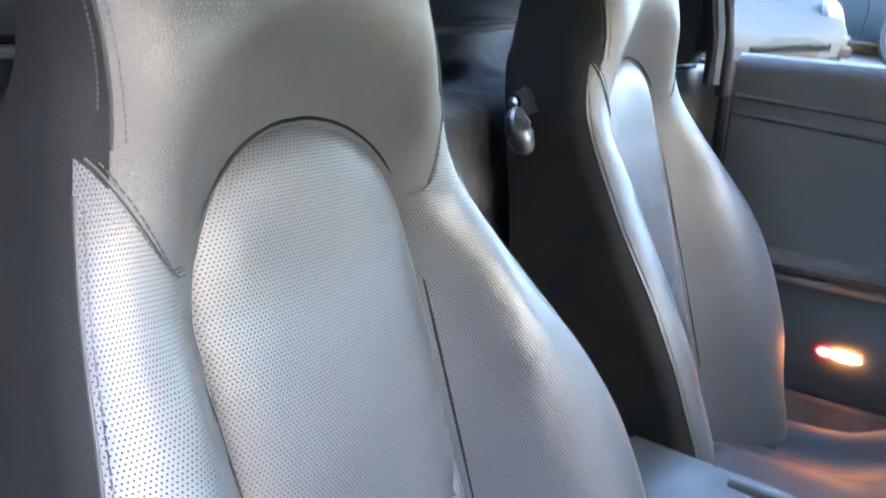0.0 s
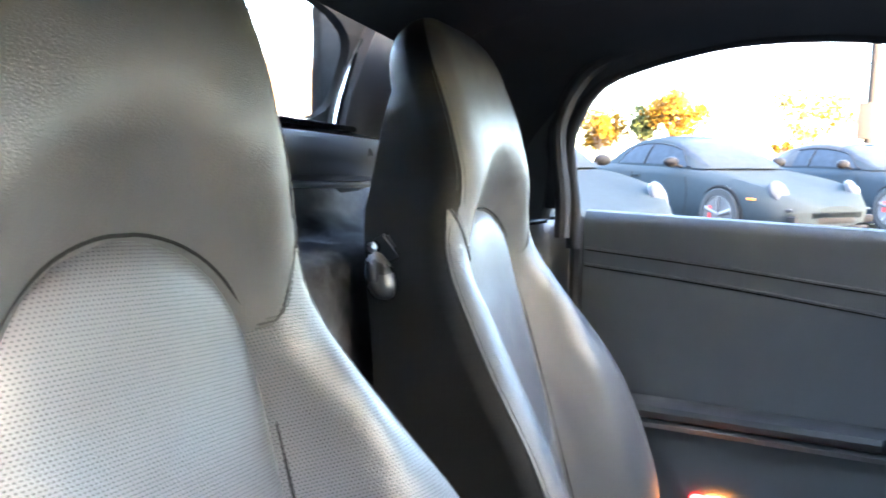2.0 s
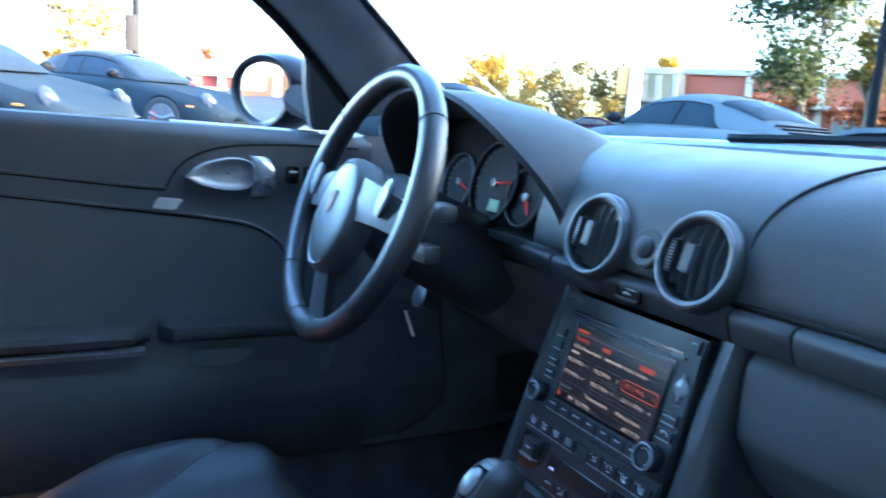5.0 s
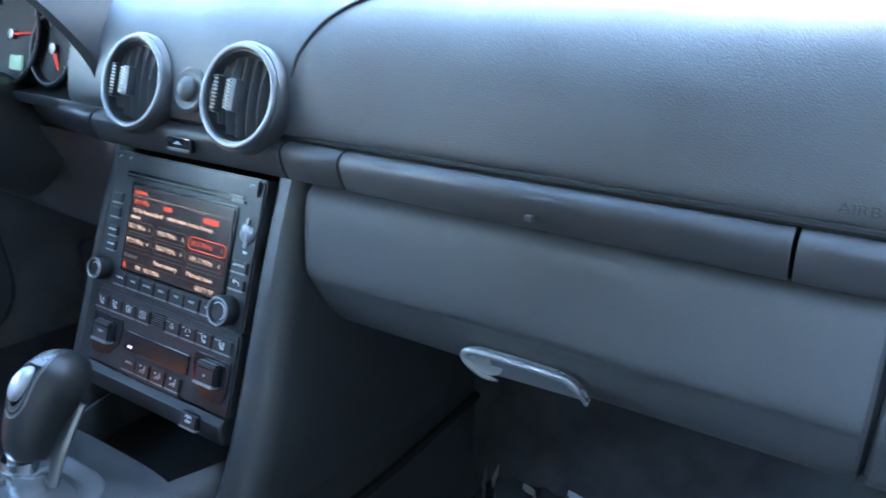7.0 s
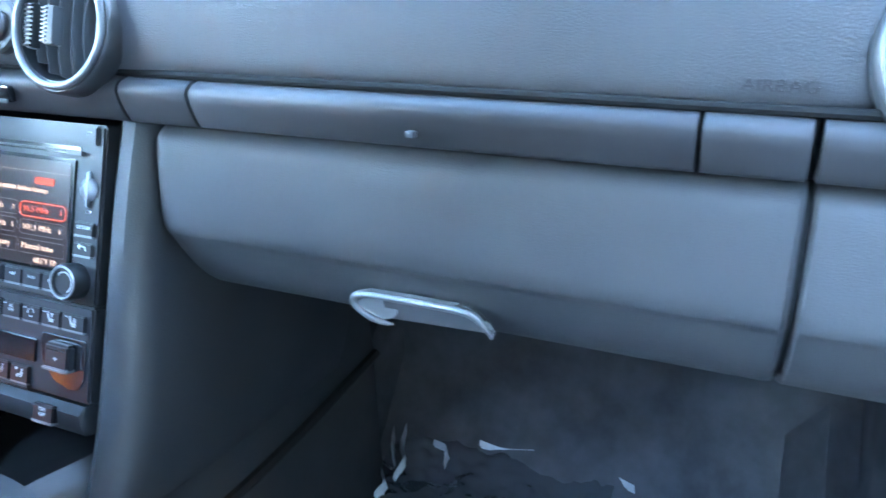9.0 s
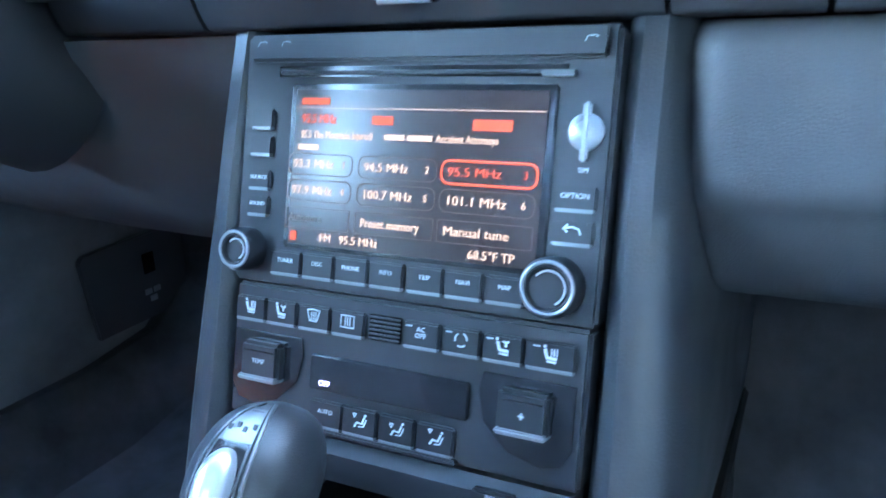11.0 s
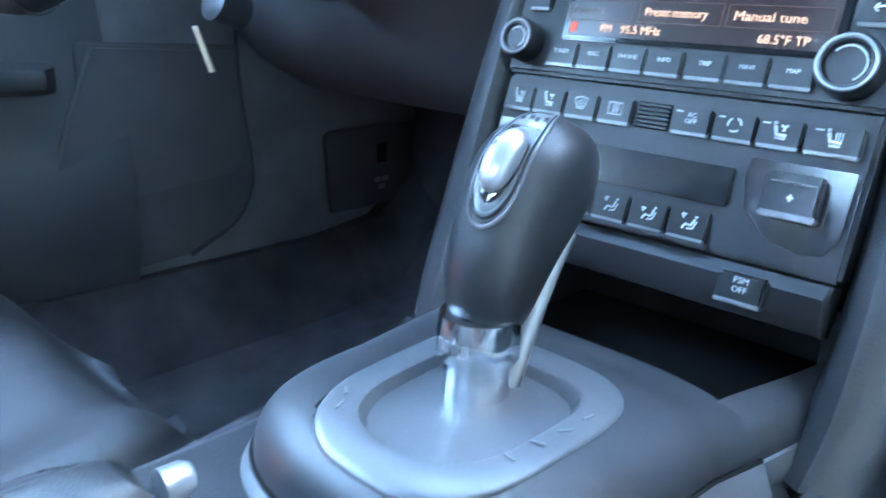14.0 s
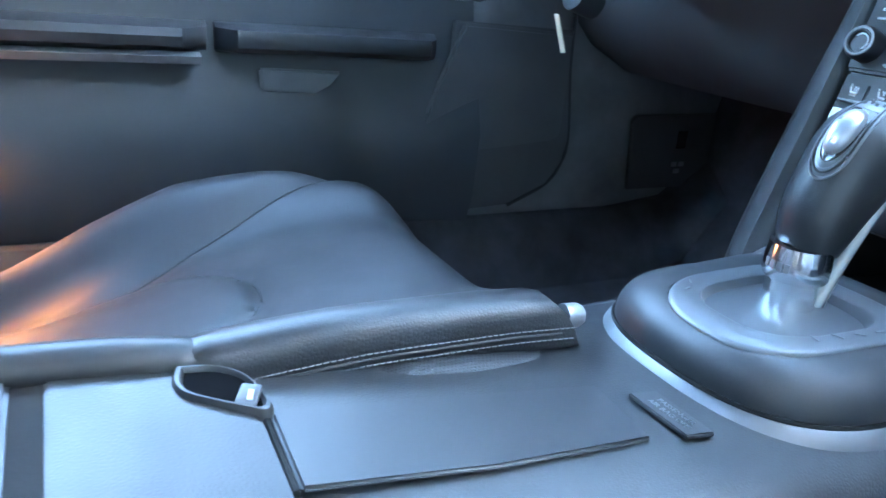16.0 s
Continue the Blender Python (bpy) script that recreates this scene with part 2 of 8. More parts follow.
PLASTIC = surface("soft_black_plastic", (0.028, 0.0287, 0.030), 0.42, fine=700.0, bump=0.12, spread=0.18, spec=0.6)
GREY_PLASTIC = surface("dark_grey_painted_plastic", (0.058, 0.060, 0.064), 0.45, fine=800.0, bump=0.08, spread=0.1)
GLOSS = surface("glossy_black_plastic", (0.010, 0.010, 0.011), 0.16, fine=500.0, bump=0.02, spread=0.2, rough_spread=0.08)
SILVER = surface("satin_silver_paint", (0.42, 0.43, 0.44), 0.32, 0.75, fine=900.0, bump=0.05, spread=0.08)
CHROME = surface("polished_chrome", (0.75, 0.76, 0.77), 0.12, 1.0, fine=500.0, bump=0.02, spread=0.05, rough_spread=0.06)
CARPET = surface("black_carpet", (0.072, 0.073, 0.078), 0.95, fine=900.0, bump=1.0, depth=0.003, spread=0.35, coarse=14.0, spec=0.1)
SUEDE = surface("charcoal_felt", (0.042, 0.042, 0.045), 0.95, fine=500.0, coarse=9.0, bump=0.9, depth=0.002, spread=0.75, spec=0.15)
LINING = surface("black_roof_lining", (0.030, 0.029, 0.029), 0.95, fine=900.0, bump=0.6, depth=0.001, spread=0.15, spec=0.1)
RUBBER = surface("black_rubber", (0.011, 0.011, 0.011), 0.85, fine=400.0, bump=0.2, spec=0.2)
PRINT = surface("pale_grey_print", (0.44, 0.45, 0.47), 0.6, fine=900.0, bump=0.0)
MIRROR = surface("mirror_glass", (0.85, 0.86, 0.87), 0.02, 1.0, bump=0.0, spread=0.01, rough_spread=0.0)
CLEAR = glass("clear_plastic", (1, 1, 1), 0.05, 1.3)

# ---- the cabin: floor, lining, rear wall, pillars ----
WINDOW = [(-0.281, 0.915), (-0.292, 0.985), (-0.294, 1.044), (-0.263, 1.114), (-0.205, 1.158), (-0.05, 1.199), (0.092, 1.207), (0.234, 1.193), (0.348, 1.161)]
PILLAR_OUT = [(0.348, 1.161), (0.446, 1.087), (0.49, 1.047), (0.545, 0.99), (0.60, 0.93)]


def build_cabin():
    # floor pan with a raised tunnel under the console
    bm = bmesh.new()
    keys = [(-0.78, 0.20), (-0.72, 0.21), (-0.70, 0.30), (-0.66, 0.32), (-0.62, 0.22), (-0.16, 0.20), (-0.115, 0.23), (-0.10, 0.38), (0.10, 0.38), (0.115, 0.23), (0.16, 0.20), (0.60, 0.22), (0.66, 0.32), (0.72, 0.32)]
    xs = [-0.62, -0.40, -0.1, 0.2, 0.5, 0.7, 0.9, 1.02, 1.10, 1.14]
    lift = [0, 0, 0, 0, 0, 0, 0.0, 0.02, 0.12, 0.40]
    grid(bm, [[(x, y, z + up * (1 if z < 0.3 else 0.6)) for y, z in keys] for x, up in zip(xs, lift)], flip=True)
    thicken(bm, 0.02)
    solo("floor", bm, CARPET, "black carpeted car floor with footwells", "floor", kind="structure")

    # front bulkhead, closing the footwells
    bm = made_box((0.03, 1.5, 0.70), (1.17, 0, 0.53), bevel=0.004)
    solo("wall_front", bm, CARPET, "black carpeted front bulkhead of the car", "wall", kind="structure")

    # roof lining: middle sheet and the turn down to the driver's window
    rail = [Vector((x, 0.655, z)) for x, z in WINDOW]
    far = [(-0.60, 0.63, 0.90), (-0.60, 0.61, 0.99), (-0.60, 0.59, 1.08), (-0.53, 0.55, 1.175), (-0.35, 0.50, 1.232), (-0.10, 0.48, 1.258), (0.09, 0.48, 1.262), (0.23, 0.48, 1.252), (0.36, 0.48, 1.222)]
    rail, far = curve(rail, 33), curve(far, 33)
    bm = bmesh.new()
    rows = []
    for a, b in zip(rail, far):
        mid = (a + b) / 2 + Vector((0, 0.02, 0.012))
        rows.append([a, a * 0.85 + b * 0.15 + Vector((0, 0.004, 0.004)), mid, b])
    grid(bm, rows)
    edge = far[12:]
    mirror_side = [Vector((p.x, -0.48, p.z)) for p in edge]
    outer = [Vector((p.x, -0.64, p.z - 0.06)) for p in edge]
    rows = [edge, [Vector((p.x, 0.2, p.z + 0.02)) for p in edge], [Vector((p.x, -0.2, p.z + 0.02)) for p in edge], mirror_side, outer]
    grid(bm, rows, flip=True)
    thicken(bm, 0.02)
    solo("ceiling", bm, LINING, "black cloth lining of a folding soft top", "ceiling", kind="structure")

    # rounded trim round the driver's window opening
    trim = thing("trim", (-0.28, 0.66, 0.9), "dark grey rubber and cloth trim round the door window", "trim", kind="structure")
    pts = curve([Vector((x - (0.006 if x < 0 else 0), 0.662, z + 0.006)) for x, z in [(-0.279, 0.84), (-0.280, 0.88)] + WINDOW], 56)
    part("seal", made_tube(pts, 0.013, 10), surface("grey_seal_cloth", (0.022, 0.021, 0.021), 0.9, fine=900.0, bump=0.5, spec=0.06), trim)
    pts = curve([Vector((x - (0.022 if x < 0 else 0), 0.645, z + 0.026)) for x, z in [(-0.280, 0.84)] + WINDOW], 52)
    part("welt", made_tube(pts, 0.020, 10, flat=0.7), LINING, trim)
    pts = [Vector((-0.285, 0.695, 0.50)), Vector((-0.285, 0.695, 0.70)), Vector((-0.286, 0.695, 0.80)), Vector((-0.287, 0.695, 0.905))]
    part("rubber_seal", made_tube(curve(pts, 12), 0.012, 8), RUBBER, trim)

    # quarter panel behind the driver's door
    quarter = thing("quarter_panel", (-0.45, 0.66, 0.4), "dark grey moulded side panel behind the driver's door", "trim panel", kind="structure")
    rows = []
    for z, xa, dy in ((0.40, -0.30, 0.0), (0.60, -0.31, 0.0), (0.74, -0.315, 0.0), (0.80, -0.325, -0.004), (0.85, -0.33, -0.010), (0.882, -0.335, -0.016), (0.894, -0.338, -0.004)):
        rows.append([(xa + 0.03, 0.73 + dy, z), (xa, 0.70 + dy, z), (xa - 0.015, 0.672 + dy, z), (xa - 0.05, 0.655 + dy, z - 0.004), (-0.46, 0.64 + dy, z - 0.02), (-0.66, 0.62 + dy, z - 0.03)])
    bm = bmesh.new()
    grid(bm, rows, flip=True)
    thicken(bm, 0.012)
    part("panel", bm, PLASTIC, quarter)
    part("jamb", made_box((0.10, 0.012, 0.60), (-0.31, 0.745, 0.60), bevel=0.004), RUBBER, quarter)
    rows = []
    for z, xa, w in ((0.897, -0.345, 0.075), (0.96, -0.338, 0.062), (1.04, -0.335, 0.04), (1.10, -0.315, 0.018)):
        rows.append([(xa + 0.012, 0.668, z), (xa, 0.652, z), (xa - w * 0.5, 0.646, z - 0.004), (xa - w, 0.648, z - 0.008), (xa - w - 0.004, 0.662, z - 0.01)])
    bm = bmesh.new()
    grid(bm, rows, flip=True)
    thicken(bm, 0.008)
    part("pillar_cover", bm, surface("brown_grey_pillar_cloth", (0.045, 0.041, 0.038), 0.8, fine=900.0, bump=0.4), quarter, "cloth-faced pillar cover")
    part("joint", made_tube(curve([(-0.335, 0.66, 0.893), (-0.38, 0.645, 0.884), (-0.45, 0.637, 0.872)], 8), 0.003, 6), RUBBER, quarter)

    # rear wall with the soft top's window
    wall = thing("wall_rear", (-0.70, 0, 0.9), "black rear wall of the soft top round its window", "wall", kind="structure")
    n = 40
    inner, outer_loop = [], []
    for k in range(n):
        a = 2 * math.pi * k / n
        c, s = math.cos(a), math.sin(a)
        e = 2 / 3.6
        w = (abs(c) ** e) * math.copysign(1, c)
        h = (abs(s) ** e) * math.copysign(1, s)
        inner.append((0.42 * w, 1.135 + 0.10 * h))
        outer_loop.append((0.72 * w, 1.08 + (0.20 if h > 0 else 0.26) * h))
    lean = lambda z: -0.665 + 0.35 * (z - 1.05)
    bm = bmesh.new()
    rows = [[(lean(z) - 0.02, y, z) for y, z in inner], [(lean(z), y, z) for y, z in inner], [(lean(z) + 0.004, y * 1.05, 1.135 + (z - 1.135) * 1.12) for y, z in inner], [(lean(z), y, z) for y, z in outer_loop]]
    grid(bm, rows, close_u=True)
    part("surround", bm, DARK_LINING, wall)
    glass_loop = [(lean(z) - 0.012, y * 1.01, 1.135 + (z - 1.135) * 1.02) for y, z in inner]
    pane = part("pane", made_slab(glass_loop, 0.004, (-1, 0, 0.3)), glass("rear_window_glass"), wall, "clear rear window glass")
    pane.visible_shadow = False
    # the low rear deck outside the window, in dark blue shade
    bm = made_box((0.9, 1.5, 0.06), (-1.2, 0, 0.90), bevel=0.02)
    part("rear_deck", bm, surface("dark_blue_paint", (0.02, 0.03, 0.06), 0.25, fine=600.0, bump=0.02, coat=0.6), wall)

    # padded cross bar behind the seats
    bar = thing("cross_bar", (-0.62, 0, 0.94), "black padded cross bar with a pale lower lip behind the seats", "roll bar", kind="structure")
    prof = [(-0.655, 1.036), (-0.63, 1.040), (-0.606, 1.030), (-0.594, 1.008), (-0.594, 0.985), (-0.606, 0.965), (-0.63, 0.957), (-0.66, 0.955)]
    bm = bmesh.new()
    rows = []
    for y, sx in ((-0.56, 0.5), (-0.545, 0.85), (-0.52, 1.0), (-0.3, 1.0), (0.0, 1.0), (0.3, 1.0), (0.50, 1.0), (0.52, 0.9), (0.535, 0.6)):
        rows.append([(-0.64 + (x + 0.64) * sx, y, 0.998 + (z - 0.998) * (0.6 + 0.4 * sx)) for x, z in prof])
    grid(bm, rows, flip=True)
    thicken(bm, 0.006)
    part("pad", bm, surface("satin_black_trim", (0.09, 0.085, 0.08), 0.38, fine=700.0, bump=0.1), bar)
    pts = curve([(-0.61, -0.5, 0.952), (-0.605, 0.0, 0.950), (-0.605, 0.44, 0.951), (-0.606, 0.50, 0.958), (-0.61, 0.525, 0.975)], 30)
    part("lip", made_tube(pts, 0.006, 8), surface("pale_grey_lip", (0.14, 0.13, 0.12), 0.5, fine=700.0, bump=0.05), bar)
    for side in (1, -1):
        part("corner_lining", made_box((0.02, 0.34, 0.46), (-0.70, side * 0.60, 1.04), bevel=0.004), DARK_LINING, bar)
    # roll hoop covers at both ends of the bar
    for side in (1, -1):
        rows = []
        for z, x0, y0, y1 in ((1.036, -0.625, 0.395, 0.523), (1.10, -0.615, 0.405, 0.55), (1.17, -0.60, 0.425, 0.585), (1.26, -0.575, 0.45, 0.625)):
            rows.append([(x0 - 0.03, side * y0, z), (x0 + 0.006, side * (y0 + 0.004), z), (x0 + 0.018, side * (y0 + 0.03), z), (x0 + 0.02, side * (y1 - 0.02), z - 0.004), (x0 + 0.008, side * (y1 - 0.004), z - 0.006), (x0 - 0.03, side * y1, z - 0.008)])
        bm = bmesh.new()
        grid(bm, rows, flip=side < 0)
        thicken(bm, 0.006)
        part("hoop_cover", bm, surface("hoop_skin", (0.020, 0.0185, 0.018), 0.55, fine=500.0, bump=0.15, spec=0.18) if "hoop_skin" not in bpy.data.materials else bpy.data.materials["hoop_skin"], bar)
        pts = [(-0.60, side * 0.52, 1.03), (-0.592, side * 0.548, 1.10), (-0.578, side * 0.583, 1.17), (-0.553, side * 0.62, 1.255)]
        part("hoop_edge", made_tube(curve(pts, 16), 0.0055, 8), surface("brown_edge_cloth", (0.12, 0.095, 0.075), 0.7, fine=900.0, bump=0.4), bar)

    # clear wind deflector standing on the bar
    guard = thing("wind_deflector", (-0.625, 0.0, 1.04), "clear plastic wind deflector with bright polished edges on the cross bar", "wind deflector")
    loop = [(-0.625, -0.385, 1.040), (-0.625, 0.385, 1.040), (-0.612, 0.392, 1.11), (-0.59, 0.41, 1.19), (-0.59, -0.41, 1.19), (-0.612, -0.392, 1.11)]
    pane = part("pane", made_slab(loop, 0.004, (-1, 0, 0.3)), CLEAR, guard)
    pane.visible_shadow = False
    for side in (1, -1):
        rows = []
        for x, y, z, w in ((-0.62, 0.372, 1.044, 0.016), (-0.613, 0.378, 1.09, 0.016), (-0.603, 0.388, 1.14, 0.012), (-0.592, 0.402, 1.19, 0.004)):
            rows.append([(x, side * y, z), (x + 0.004, side * (y + w * 0.5), z), (x, side * (y + w), z)])
        bm = bmesh.new()
        grid(bm, rows)
        thicken(bm, 0.003)
        part("polished_edge", bm, CHROME, guard)
    part("clip", made_box((0.03, 0.86, 0.010), (-0.622, 0, 1.043), bevel=0.003), GLOSS, guard)

    # felt-covered shelf and bulkhead behind the seats
    prof = [(-0.70, 0.955), (-0.675, 0.93), (-0.66, 0.90), (-0.60, 0.872), (-0.53, 0.862), (-0.475, 0.852), (-0.452, 0.832), (-0.44, 0.80), (-0.43, 0.70), (-0.42, 0.55), (-0.41, 0.35), (-0.405, 0.21)]
    bm = bmesh.new()
    ys = [-0.66 + 1.32 * k / 44 for k in range(45)]
    prof_pts = curve([(x, 0, z) for x, z in prof], 40)
    rows = []
    for p in prof_pts:
        row = []
        for y in ys:
            w = noise.noise(Vector((p.x * 9, y * 9, p.z * 9))) * 0.016 + noise.noise(Vector((p.x * 24, y * 24, p.z * 24))) * 0.008
            dip = 0.02 * math.exp(-((y - 0.16) / 0.05) ** 2) * smooth((p.z - 0.70) / 0.1)
            row.append((p.x + w * 0.6 - dip, y, p.z + w))
        rows.append(row)
    grid(bm, rows, flip=True)
    thicken(bm, 0.01)
    solo("shelf_cover", bm, SUEDE, "charcoal felt covering the shelf behind the seats", "carpet", kind="structure")


def pillar(side, name, label):
    """The windscreen pillar's inner cover, from the roof to the dash."""
    out = [Vector((x, side * 0.662, z)) for x, z in PILLAR_OUT]
    inn = [Vector((x, side * 0.575, z)) for x, z in ((0.415, 1.225), (0.475, 1.172), (0.60, 1.064), (0.66, 1.008), (0.74, 0.94))]
    out, inn = curve(out, 21), curve(inn, 21)
    bm = bmesh.new()
    rows = []
    for a, b in zip(out, inn):
        d = (b - a)
        bulge = Vector((-0.5, -side * 0.6, 0.2)).normalized()
        rows.append([a + Vector((0.01, side * 0.03, 0.004)), a, a + d * 0.12 + bulge * 0.012, a + d * 0.35 + bulge * 0.022, a + d * 0.7 + bulge * 0.018, a + d * 0.93 + bulge * 0.006, b, b + Vector((0.02, side * 0.01, 0.01))])
    grid(bm, rows, flip=side < 0)
    thicken(bm, 0.01)
    ob = thing(name, (0.6, side * 0.62, 0.93), label, "pillar", kind="structure")
    part("cover", bm, surface("grey_pillar_cover", (0.16, 0.16, 0.165), 0.6, fine=700.0, bump=0.2), ob)
    part("seal", made_tube([p + Vector((-0.004, side * 0.004, -0.004)) for p in out], 0.009, 8), RUBBER, ob)
    part("windscreen_edge", made_tube([p + Vector((0.006, 0, 0.008)) for p in inn], 0.007, 8), GLOSS, ob)
    return ob


def build_front_frame():
    pillar(1, "pillar_left", "dark grey windscreen pillar cover beside the driver")
    pillar(-1, "pillar_right", "dark grey windscreen pillar cover beside the passenger")
    head = thing("roof_header", (0.38, 0, 1.2), "dark grey windscreen header with a sun visor", "roof frame", kind="structure")
    bm = bmesh.new()
    rows = []
    for y, up in ((-0.64, -0.035), (-0.5, 0.0), (-0.25, 0.016), (0, 0.02), (0.25, 0.016), (0.5, 0.0), (0.60, -0.02), (0.645, -0.045)):
        rows.append([(0.345, y, 1.215 + up), (0.352, y, 1.200 + up), (0.375, y, 1.196 + up), (0.41, y, 1.205 + up), (0.43, y, 1.225 + up), (0.435, y, 1.25 + up)])
    grid(bm, rows)
    thicken(bm, 0.012)
    part("cover", bm, PLASTIC, head)
    for y in (0.36, -0.36):
        part("sun_visor", made_box((0.15, 0.34, 0.014), (0.30, y, 1.207), Euler((0, radians(6), 0)).to_matrix(), bevel=0.006), surface("grey_visor_skin", (0.07, 0.07, 0.072), 0.7, fine=500.0, bump=0.25), head)
        part("visor_clip", made_box((0.03, 0.04, 0.018), (0.375, y - 0.20, 1.198), bevel=0.005), PLASTIC, head)
    # windscreen
    w = thing("window_1", (1.06, 0, 0.9), "clear sloping windscreen", "window", kind="structure")
    bm = bmesh.new()
    rows = []
    for k in range(13):
        y = -1 + 2 * k / 12
        lo = Vector((1.09 - 0.04 * y * y, 0.73 * y, 0.905 - 0.01 * y * y))
        hi = Vector((0.425 + 0.01 * y * y, 0.66 * y, 1.27 - 0.035 * y * y))
        rows.append([lo + (hi - lo) * f + Vector((0.05, 0, 0.05)) * (f * (1 - f)) for f in (0, 0.25, 0.5, 0.75, 1)])
    grid(bm, rows)
    thicken(bm, 0.004)
    bmesh.ops.recalc_face_normals(bm, faces=bm.faces)
    pane = part("pane", bm, glass("windscreen_glass", (0.47, 0.505, 0.50), ior=1.08), w)
    pane.visible_shadow = False
    # pale cowl strip below the windscreen and the bonnet beyond
    cowl = thing("bonnet", (1.3, 0, 0.8), "grey painted bonnet and cowl in front of the windscreen", "bonnet", kind="structure")
    bm = bmesh.new()
    rows = []
    for x, zc, ze, w2 in ((1.06, 0.885, 0.872, 0.70), (1.30, 0.855, 0.83, 0.66), (1.6, 0.80, 0.77, 0.62), (1.85, 0.72, 0.70, 0.56), (2.0, 0.64, 0.63, 0.50)):
        rows.append([(x, w2 * k, zc + (ze - zc) * k * k) for k in (-1, -0.6, -0.2, 0.2, 0.6, 1)])
    grid(bm, rows, flip=True)
    thicken(bm, 0.02)
    part("panel", bm, surface("grey_car_paint", (0.20, 0.21, 0.225), 0.25, 0.5, fine=900.0, bump=0.02, coat=0.8), cowl)
    pts = curve([(1.045, 0.60, 0.918), (1.07, 0.3, 0.924), (1.075, 0, 0.925), (1.07, -0.3, 0.924), (1.045, -0.62, 0.918)], 24)
    part("cowl_strip", made_tube(pts, 0.010, 8), surface("pale_grey_cowl", (0.42, 0.43, 0.45), 0.4, fine=600.0, bump=0.05), cowl)
    wiper = thing("wiper", (1.09, 0.1, 0.93), "black windscreen wiper arm and blade lying on the cowl", "wiper")
    part("blade", made_tube(curve([(1.065, 0.28, 0.938), (1.075, 0.0, 0.944), (1.075, -0.28, 0.940)], 12), 0.007, 6), RUBBER, wiper)
    part("arm", made_tube(curve([(1.10, -0.42, 0.92), (1.095, -0.15, 0.952), (1.085, 0.05, 0.955), (1.075, 0.1, 0.948)], 12), [0.011] * 6 + [0.008] * 6, 6), PLASTIC, wiper)


build_cabin()
build_front_frame()


# ---- the driver's door ----
def door_y(x, z):
    """The inner skin's place across the car at a point of the door."""
    y = table(z, [(0.30, 0.690), (0.36, 0.672), (0.46, 0.668), (0.53, 0.695), (0.60, 0.706), (0.70, 0.712), (0.80, 0.709), (0.86, 0.703), (0.895, 0.699), (0.915, 0.712)])
    y -= 0.03 * smooth((x - 0.40) / 0.3)
    return y


def line_on_door(pts, n=24, lift=0.0015):
    return [Vector((p.x, door_y(p.x, p.z) - lift, p.z)) for p in curve([(x, 0, z) for x, z in pts], n)]


def sill_z(x):
    return 0.914 - 0.018 * (x + 0.285) / 0.82


